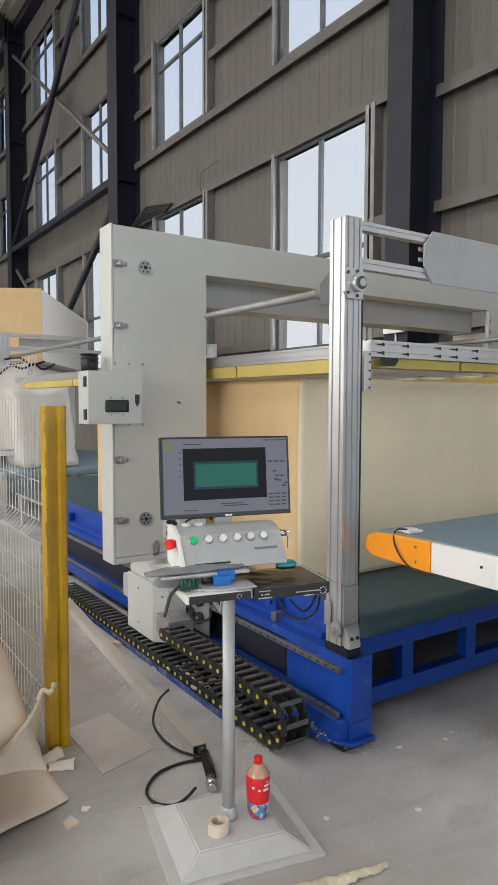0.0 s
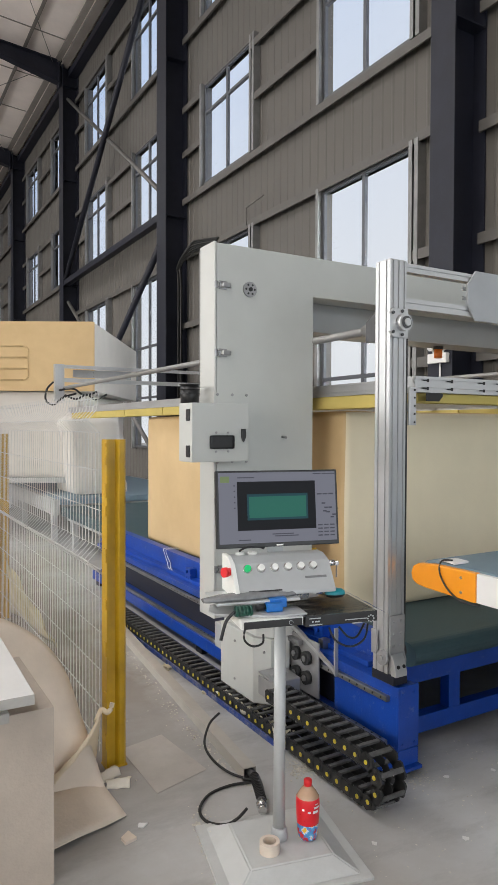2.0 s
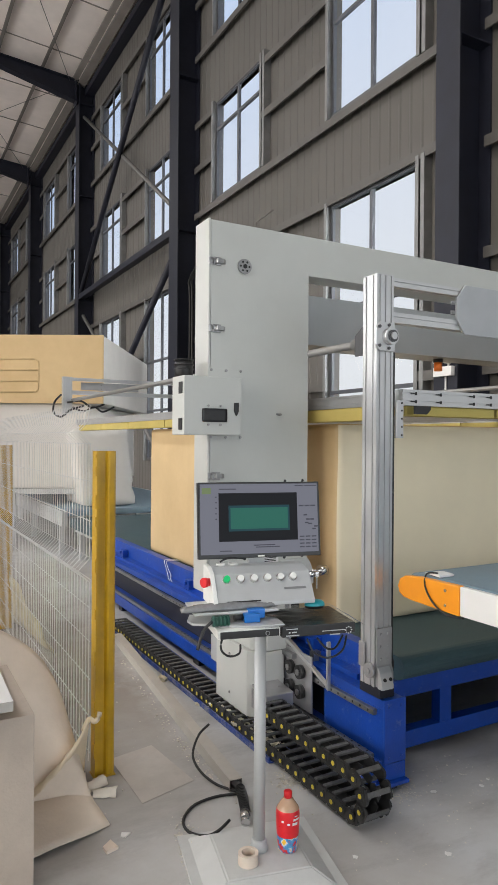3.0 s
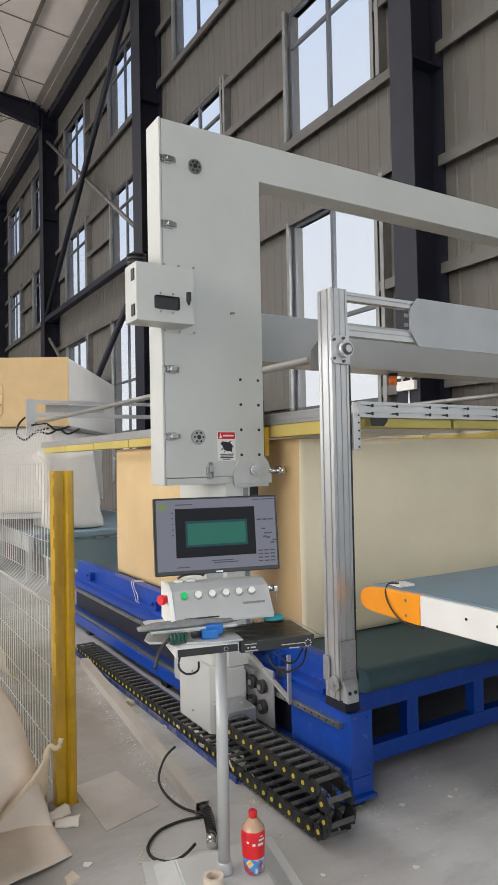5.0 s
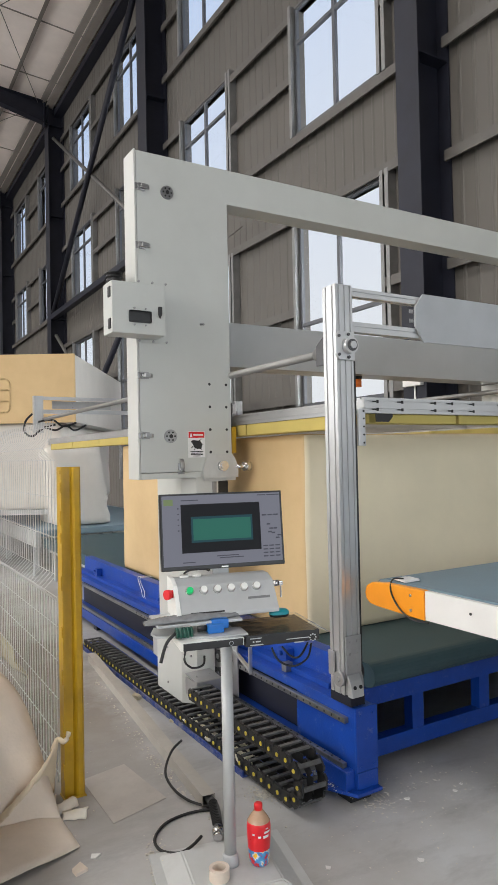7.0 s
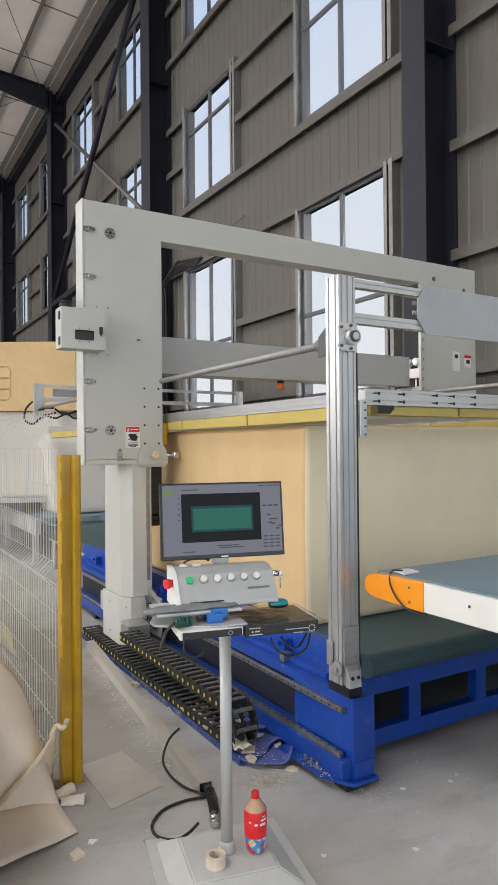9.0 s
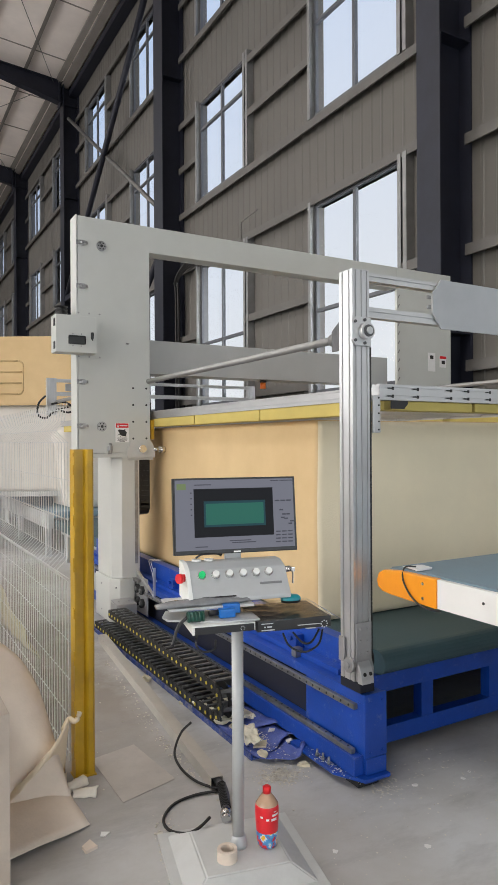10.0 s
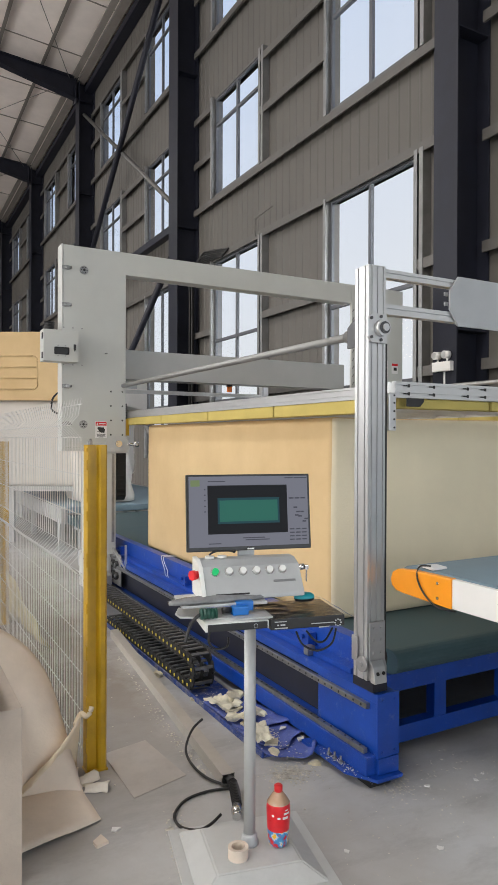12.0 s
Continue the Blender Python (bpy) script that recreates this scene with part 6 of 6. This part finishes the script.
def packaging():
    # tall beige block of stacked board by the fence
    bm = bmesh.new()
    box(bm, -0.75, 0.37, 2.43, 3.05, 0.0, 0.66, 0.006)
    solid("packing_block", bm, M_CARDB, "beige packing board block standing on the floor", "packing block")
    for k, (x0, x1, y0, y1, rz, z) in enumerate(((-0.7, 0.20, 2.36, 3.0, 3, 0.662), (-0.75, 0.12, 2.40, 3.3, 6, 0.700), (-0.75, 0.27, 2.29, 3.75, -1, 0.738))):
        bm = bmesh.new()
        box(bm, x0, x1, y0, y1, 0, 0.036, 0.003)
        bmesh.ops.rotate(bm, cent=(x1, y0, 0), matrix=Matrix.Rotation(radians(rz), 3, "Z"), verts=bm.verts)
        for f in bm.faces:
            f.material_index = 0 if f.normal.z > 0.7 else 1
        bm.normal_update()
        for f in bm.faces:
            f.material_index = 0 if f.normal.z > 0.7 else 1
        solid("white_panel", bm, (M_BOARD, M_BOARDE), "white faced board with a grey edge on the stack", "board", group="white boards", at=pose(0, 0, z))
    # curled sheet leaning towards the fence
    bm = bmesh.new()
    def curl(u, v):
        a = math.pi / 2 * (1 - u)
        x = 0.05 + 0.68 * math.cos(a) ** 0.85
        arc = 0.80 * math.sin(a) ** 0.9 + 0.02
        y = 3.10 + 0.22 * v - 0.22 * (1 - v) * (0.4 + 0.6 * u)
        z = arc * v ** 0.6 + 0.012 * noise.noise((u * 4, v * 4, 0))
        return (x, y, max(0.012, z))
    sheet(bm, curl, 16, 14, 0.006)
    solid("curled_sheet", bm, M_CARD, "large curled sheet of beige packing board", "cardboard")
    bm = bmesh.new()
    def flat(u, v):
        x = 0.20 + (0.545 - 0.035 * math.sin(math.pi * v)) * u + 0.03 * v
        y = 2.57 + 0.50 * v + 0.13 * u - 0.03 * math.sin(math.pi * u) * (1 - v)
        z = 0.012 + 0.055 * math.sin(math.pi * v) * (1 - 0.5 * u) + 0.02 * math.sin(math.pi * u) * (1 - v) + 0.008 * noise.noise((u * 3, v * 3, 5))
        return (x, y, max(0.010, z))
    sheet(bm, flat, 14, 12, 0.005)
    solid("flat_sheet", bm, M_CARD, "beige packing board lying on the floor with a lifted edge", "cardboard")
    # torn kraft strip standing up against the post
    bm = bmesh.new()
    def torn(u, v):
        foot = Vector((0.46 + 0.30 * u, 3.02 + 0.16 * u, 0.03))
        r = 4 * u * (1 - u)
        rim = Vector((0.46 + 0.29 * u - 0.01 * r, 3.01 + 0.05 * u - 0.085 * r, 0.05 + 0.275 * u ** 0.75 + 0.05 * max(0.0, u - 0.8)))
        p = foot.lerp(rim, v)
        bow = 0.03 * math.sin(math.pi * v) * math.sin(math.pi * u)
        k = 0.008 * v * noise.noise((u * 11, v * 4, 7))
        return (p.x + bow + k, p.y + bow + k, max(0.02, p.z + k))
    sheet(bm, torn, 24, 6, 0.004)
    # rolled upper rim and the twisted tip that hooks round the post
    rim = [torn(k / 8, 1.0) for k in range(9)]
    def fold(u, v):
        p = torn(u, 1.0)
        w = 0.050 * (1 - 0.35 * u) * (1 + 0.15 * noise.noise((u * 9, 0, 4)))
        return (p[0] - 0.25 * w * v, p[1] - 0.8 * w * v, p[2] + 0.35 * w * math.sin(math.pi * v) - 0.3 * w * v)
    sheet(bm, fold, 24, 6, 0.006)
    e = rim[-1]
    cable(bm, (rim[-2], e, (e[0] + 0.018, e[1] - 0.03, e[2] - 0.006), (e[0] + 0.036, e[1] - 0.03, e[2] + 0.008), (e[0] + 0.046, e[1] - 0.025, e[2] + 0.034)), 0.012, 8, 4)
    solid("torn_paper", bm, M_PAPER, "torn strip of kraft paper leaning against the yellow post", "paper")
    rnd = random.Random(8)
    for cx, cy, s, turn, k in ((0.775, 3.06, 0.070, 20, 1), (0.80, 2.965, 0.066, -25, 2)):
        bm = bmesh.new()
        def flap(u, v):
            ragged = 1 + 0.25 * noise.noise((u * 9, v * 2, k))
            a = 2.6 * v
            return ((u - 0.5) * 1.7 * s * ragged, s * (0.9 * v - 0.5) * ragged, 0.010 + 0.45 * s * math.sin(a) * (0.5 + 0.5 * u) + 0.006 * noise.noise((u * 5, v * 5, k)))
        sheet(bm, flap, 12, 8, 0.004)
        zmin = min(v.co.z for v in bm.verts)
        solid("torn_flap", bm, M_PAPERW, "small curled flap of torn kraft paper at the post foot", "paper", group="torn paper flaps", at=pose(cx, cy, -zmin + 0.001, 0, 0, turn))
    # ragged strip of torn yellow foam on the floor in front of the stand
    bm = bmesh.new()
    def ragged_strip(u, v):
        x, y = 1.20 + 0.35 * u, 1.80 - 0.10 * u
        w = 0.075 * (1 - 0.75 * u) * (1 + 0.5 * noise.noise((u * 14, 0, 1)))
        r = 0.006 * noise.noise((u * 40, v * 6, 2))
        return (x + r - 0.3 * w * v, y - w * v + r + 0.012 * noise.noise((u * 12, 0, 5)), 0.010 + 0.012 * math.sin(math.pi * v) + 0.006 * noise.noise((u * 18, v * 6, 3)))
    sheet(bm, ragged_strip, 40, 6, 0.006)
    solid("torn_foam_strip", bm, M_SCRAP, "ragged strip of torn yellowish foam lying on the concrete floor", "scrap")
    # yellowed film standing crumpled behind the fence
    bm = bmesh.new()
    def drape(u, v):
        y = 5.08 + 1.35 * u
        x = 1.05 - 0.10 * u + 0.05 * noise.noise((u * 5, v * 2, 3)) - 0.10 * v
        h = 0.16 + 0.42 * u ** 0.7
        return (x, y, 0.006 + h * v + 0.02 * v * noise.noise((u * 8, 0, 6)))
    sheet(bm, drape, 24, 8, 0.004)
    solid("yellowed_film", bm, M_YFILM, "crumpled yellowed plastic film standing on the floor behind the fence", "plastic film")
    # square sheet on the floor
    bm = bmesh.new()
    prism(bm, ((0.929, 3.293), (1.178, 3.345), (1.226, 2.887), (0.931, 2.805)), "z", 0.001, 0.0035)
    solid("square_sheet", bm, mat("dusty_card", (0.50, 0.465, 0.425), 0.85, var=0.08, scale=6, stains=0.25), "dusty square sheet of card lying flat on the floor", "cardboard")


def floor_duct():
    o = thing("cable_duct", "grey steel floor cable duct with a hose leaving its end", "cable duct")
    bm = bmesh.new()
    a, b = Vector((1.362, 2.70, 0)), Vector((1.612, 5.3, 0))
    d = (b - a).normalized()
    n = Vector((d.y, -d.x, 0))
    w, h, t = 0.032, 0.06, 0.003
    prof = ((-w, 0.0), (-w, h), (w, h), (w, 0.0), (w - t, 0.0), (w - t, h - t), (-w + t, h - t), (-w + t, 0.0))
    ra = [bm.verts.new(a + n * u + Vector((0, 0, z))) for u, z in prof]
    rb = [bm.verts.new(b + n * u + Vector((0, 0, z))) for u, z in prof]
    for i in range(8):
        bm.faces.new((ra[i], ra[(i + 1) % 8], rb[(i + 1) % 8], rb[i]))
    part("duct_cover", bm, mat("duct_paint", (0.47, 0.44, 0.395), 0.45, var=0.08, scale=6, stains=0.3), o)
    bm = bmesh.new()
    cable(bm, ((1.375, 2.80, 0.028), (1.372, 2.68, 0.028), (1.35, 2.60, 0.03), (1.31, 2.51, 0.03), (1.28, 2.455, 0.032)), 0.020, 12)
    part("hose", bm, M_COPPER, o, "grey ribbed hose")
    for k in range(16):
        u = k / 15
        p = Vector((1.37, 2.67, 0.03)).lerp(Vector((1.295, 2.48, 0.032)), u)
        bm = bmesh.new()
        dd = Vector((-0.43, -0.9, 0)).normalized()
        tube(bm, p, p + dd * 0.006, 0.0225, 12)
        part("hose_rib", bm, M_BLACK, o)
    bm = bmesh.new()
    tube(bm, (1.282, 2.458, 0.032), (1.262, 2.42, 0.032), 0.025, 8)
    tube(bm, (1.262, 2.42, 0.032), (1.252, 2.40, 0.032), 0.019, 16)
    part("hose_fitting", bm, M_CHROME, o, "bright steel hose fitting")
    bm = bmesh.new()
    cable(bm, ((1.425, 3.13, 0.15), (1.36, 3.12, 0.11), (1.28, 3.02, 0.065), (1.262, 2.90, 0.04), (1.29, 2.78, 0.02), (1.35, 2.69, 0.012), (1.39, 2.655, 0.01)), 0.0065)
    solid("loose_cable", bm, M_RUBBER, "stiff black cable end curving up from the floor", "cable", group="loose cables")
    bm = bmesh.new()
    cable(bm, ((1.35, 2.665, 0.009), (1.25, 2.69, 0.008), (1.13, 2.67, 0.008), (1.04, 2.585, 0.008), (1.025, 2.49, 0.008), (1.075, 2.42, 0.014), (1.13, 2.41, 0.028), (1.19, 2.43, 0.045)), 0.0065)
    solid("loose_cable", bm, M_RUBBER, "black cable looping on the floor by the stand", "cable", group="loose cables")


def torn_film():
    """Three overlapping plates of the torn tray lining, each lifted at its front edge."""
    for k, (ya, yb, x0, x1) in enumerate(((2.735, 3.02, 1.655, 1.912), (2.905, 3.25, 1.66, 1.915), (3.12, 3.62, 1.66, 1.915))):
        bm = bmesh.new()
        def plate(u, v):
            x = x0 + (x1 - x0) * u
            y = ya + (yb - ya) * v + (1 - v) * (0.035 * math.sin(u * 7 + k * 2) - 0.05 * u * (k > 0) + 0.10 * (1 - min(1, u * 4)) ** 2)
            low = 0.020 + 0.005 * k
            lift = (0.012 + 0.05 * max(0.0, u - 0.5)) * (1 - v) ** 2
            z = low + lift + 0.045 * max(0.0, u - 0.62) + 0.010 * max(0.0, u - 0.5) * noise.noise((u * 6, v * 7, k)) * 3
            return (x, y, min(z, 0.034) if x < 1.815 else min(max(z, 0.0), 0.034 + (x - 1.815) * 0.8))
        sheet(bm, plate, 12, 16, 0.004)
        solid("torn_plastic_sheet", bm, M_BFILM, "torn dusty blue plastic sheet lying in the cable tray", "plastic sheet", group="torn blue sheets")


def torn_scraps():
    """Crumpled cream skins cut off the foam, lying over the torn lining of the tray."""
    for k, (x, y, w, d, turn, z) in enumerate(((1.735, 3.50, 0.13, 0.20, 15, 0.036), (1.725, 3.02, 0.09, 0.24, -20, 0.046), (1.80, 3.24, 0.07, 0.13, 30, 0.05), (1.70, 3.26, 0.08, 0.12, 60, 0.04))):
        bm = bmesh.new()
        def skin(u, v):
            ragged = 1 + 0.22 * noise.noise((u * 7, v * 5, k * 3.1)) + 0.1 * noise.noise((u * 19, v * 17, k))
            lift = 0.5 + noise.noise((u * 3.2, v * 3.6, k * 1.7 + 9))
            return ((u - 0.5) * w * ragged, (v - 0.5) * d * ragged, 0.006 + 0.034 * lift * (0.4 + 0.6 * abs(2 * u - 1)))
        sheet(bm, skin, 12, 16, 0.005)
        low = min(v.co.z for v in bm.verts)
        solid("foam_skin", bm, M_SKIN, "crumpled cream foam skin lying in the blue cable tray", "scrap", group="foam skins", at=pose(x, y, z - low, 0, 0, turn))


def chip(rnd, s):
    bm = bmesh.new()
    n = rnd.randint(4, 6)
    pts = [(s * rnd.uniform(0.5, 1.2) * math.cos(2 * math.pi * k / n), s * rnd.uniform(0.35, 0.9) * math.sin(2 * math.pi * k / n)) for k in range(n)]
    prism(bm, pts, "z", 0, s * rnd.uniform(0.15, 0.6))
    for v in bm.verts:
        v.co.z = max(0.0, v.co.z + (s * rnd.uniform(-0.1, 0.35) if v.co.z > 0.001 else 0))
    return bm


def debris():
    rnd = random.Random(4)
    # single scraps that stand out
    for x, y, s, m, lb in ((0.775, 2.605, 0.035, M_BOARD, "white"), (0.69, 2.545, 0.05, M_TAPE, "beige"), (1.90, 1.86, 0.020, M_BOARD, "white"), (1.55, 2.02, 0.022, M_BOARD, "white"), (2.45, 2.18, 0.016, M_BOARD, "white"),
                        (2.53, 2.21, 0.014, M_BOARD, "white"), (1.735, 2.93, 0.07, M_SCRAP, "cream"), (1.70, 2.84, 0.05, M_SCRAP, "cream"), (1.85, 3.30, 0.06, M_SCRAP, "cream"), (1.84, 3.56, 0.075, M_SCRAP, "cream"), (1.76, 3.42, 0.07, M_SCRAP, "cream"), (1.87, 3.02, 0.035, M_FOAMW, "white"), (1.88, 2.86, 0.03, M_FOAMW, "white"), (1.80, 3.14, 0.035, M_FOAMW, "white"), (1.845, 2.68, 0.032, M_SCRAP, "cream"), (1.73, 3.20, 0.05, M_SCRAP, "cream"), (1.66, 3.75, 0.05, M_SCRAP, "cream"),
                        (1.02, 2.40, 0.028, M_SCRAP, "cream"), (1.60, 4.25, 0.045, M_SCRAP, "cream"), (2.20, 2.25, 0.018, M_BOARD, "white")):
        flat = 0.35 if (1.64 < x < 1.95 and y > 2.72) or m is M_BOARD or m is M_TAPE else 1.0
        bit = chip(rnd, s)
        for v in bit.verts:
            v.co.z *= flat
        ob = solid("foam_scrap", bit, m, lb + " scrap of foam lying on the concrete floor", "scrap", group="floor scraps", at=pose(x, y, 0.034 if 1.66 < x < 1.81 and y > 2.75 else 0.05 if 1.81 <= x < 1.9 and y > 2.75 else 0.0005, 0, 0, rnd.uniform(0, 360)))
    # crumbs and dust
    bm = bmesh.new()
    def crumbs(n, cx, cy, sx, sy, s0, s1, heap=0.0, base=0.0004):
        for _ in range(n):
            x, y = rnd.gauss(cx, sx), rnd.gauss(cy, sy)
            s = rnd.uniform(s0, s1)
            a = rnd.uniform(0, 3.14)
            box(bm, -s, s, -s * 0.6, s * 0.6, 0, s * 0.6, m=pose(x, y, base + heap * rnd.random() * math.exp(-((x - cx) / sx) ** 2 - ((y - cy) / sy) ** 2), rnd.uniform(-12, 12), 0, math.degrees(a)))
    crumbs(420, 1.69, 2.655, 0.055, 0.04, 0.0015, 0.006, 0.016)
    crumbs(160, 1.74, 2.70, 0.10, 0.07, 0.0012, 0.004)
    crumbs(120, 1.905, 2.55, 0.02, 0.11, 0.0012, 0.004, 0.0, 0.061)
    crumbs(160, 1.78, 3.0, 0.06, 0.16, 0.0012, 0.0045, 0.0, 0.034)
    crumbs(260, 1.77, 3.35, 0.05, 0.25, 0.0015, 0.006, 0.0, 0.030)
    crumbs(90, 2.06, 2.30, 0.05, 0.04, 0.0012, 0.005)
    crumbs(70, 2.35, 2.25, 0.30, 0.16, 0.0012, 0.005)
    crumbs(90, 1.33, 3.0, 0.02, 0.35, 0.0012, 0.006)
    crumbs(60, 1.03, 2.43, 0.03, 0.10, 0.0012, 0.006)
    for k in range(14):
        u = k / 13
        crumbs(16, 0.985 - 0.065 * u, 2.50 - 0.30 * u, 0.010, 0.015, 0.0015, 0.007, 0.004)
    for k in range(10):
        crumbs(10, 1.30 + 0.02 * k, 2.85 + 0.22 * k, 0.014, 0.07, 0.0015, 0.007)
    crumbs(160, 2.3, 2.1, 0.45, 0.25, 0.001, 0.004)
    crumbs(110, 1.5, 2.2, 0.6, 0.6, 0.001, 0.003)
    crumbs(50, 1.15, 4.0, 0.2, 0.9, 0.0015, 0.005)
    solid("crumbs", bm, M_SAW, "pale foam crumbs and dust scattered on the floor", kind="stuff")


def emergency_light():
    o = thing("emergency_light", "white twin head emergency light on the steel column", "emergency light")
    bm = bmesh.new()
    box(bm, 5.985, 6.048, 5.86, 6.17, 2.50, 2.62, 0.01)
    part("lamp_case", bm, M_BOARD, o)
    for y in (5.93, 6.09):
        bm = bmesh.new()
        tube(bm, (6.01, y, 2.62), (6.01, y, 2.66), 0.012, 10)
        tube(bm, (5.955, y + 0.01, 2.70), (6.035, y - 0.005, 2.70), 0.048, 20)
        tube(bm, (5.954, y + 0.01, 2.70), (5.948, y + 0.01, 2.70), 0.041, 20, mi=1)
        part("lamp_head", bm, (M_BOARD, M_ALU), o, "round lamp head")
    bm = bmesh.new()
    tube(bm, (6.035, 6.0, 1.2), (6.035, 6.0, 2.50), 0.012, 8)
    part("conduit", bm, M_BOARD, o, "thin white conduit")


def wall_cables():
    bm = bmesh.new()
    for k in range(7):
        dx, up = 0.025 * (k % 4), 0.05 * k
        cable(bm, ((6.42 - dx, 14.72 - 0.03 * k, 1.0), (6.42 - dx, 14.70 - 0.03 * k, 4.9), (6.36 - dx, 14.58 - 0.02 * k, 5.40 + 0.5 * up), (6.38 - dx, 14.15 - 0.05 * k, 5.66 + 0.7 * up), (6.42 - dx, 13.6, 5.70 + 0.6 * up), (6.44, 13.05 - 0.05 * k, 5.66 + 0.3 * up)), 0.021, 6)
    solid("wall_cables", bm, M_RUBBER, "bundle of black cables running up the column and wall", "cable", kind="structure")
    bm = bmesh.new()
    tube(bm, (6.44, 11.55, 5.7), (6.44, 11.55, 6.05), 0.012, 8)
    tube(bm, (6.44, 11.55, 6.05), (6.44, 10.9, 6.1), 0.012, 8)
    solid("wall_conduit", bm, M_GIRT, "thin bent conduit on the wall girt", "conduit", kind="structure")


rear_blocks()
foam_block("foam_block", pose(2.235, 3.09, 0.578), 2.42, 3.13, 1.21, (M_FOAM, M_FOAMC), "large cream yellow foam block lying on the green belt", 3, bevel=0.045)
infeed_conveyor()
outfeed_conveyor()
operator_stand()
loose_on_stand()
fence()
packaging()
floor_duct()
torn_film()
torn_scraps()
debris()
emergency_light()
wall_cables()


# ---- what moves ----
# seconds, gantry's place along the bed, height of the head below its upper stop
GANTRY_ROWS = (
    (0.0, 3.848, -0.872), (0.2, 3.730, -0.872), (0.5, 3.555, -0.872), (0.7, 3.433, -0.874), (1.0, 3.298, -0.876), (1.2, 3.248, -0.877), (1.5, 3.214, -0.878), (2.0, 3.177, -0.880), (2.5, 3.151, -0.880),
    (2.8, 3.148, -0.80), (3.3, 3.150, -0.45), (3.8, 3.155, -0.11), (4.1, 3.158, -0.015),
    (4.5, 3.168, 0.0), (5.0, 3.196, 0.0), (5.5, 3.234, 0.0), (6.0, 3.289, 0.0), (6.5, 3.414, 0.0), (7.0, 3.67, 0.0), (7.5, 3.96, 0.0), (8.0, 4.26, 0.0),
    (8.5, 4.557, 0.0), (9.0, 4.845, 0.0), (9.5, 5.128, 0.0), (10.0, 5.410, 0.0), (10.5, 5.705, 0.0), (11.0, 5.990, 0.0), (11.5, 6.257, 0.0), (12.0, 6.503, 0.0))


def gantry_at(t):
    for (t0, y0, z0), (t1, y1, z1) in zip(GANTRY_ROWS, GANTRY_ROWS[1:]):
        if t <= t1:
            return y0 + (y1 - y0) * (t - t0) / (t1 - t0)
    return GANTRY_ROWS[-1][1]


def motions():
    walk(GANTRY, [(t, pose(0.012 * (y - 3.25), y, 0)) for t, y, z in GANTRY_ROWS])
    walk(HEAD, [(t, pose(-0.02, 0, z - 0.006)) for t, y, z in GANTRY_ROWS])
    times = [0.25 * k for k in range(49)]
    for ob, s in LINKS:
        rows = [(t, chain_pose(s, gantry_at(t))) for t in times]
        if any((m.translation - rows[0][1].translation).length > 0.001 for t, m in rows):
            walk(ob, rows)


motions()
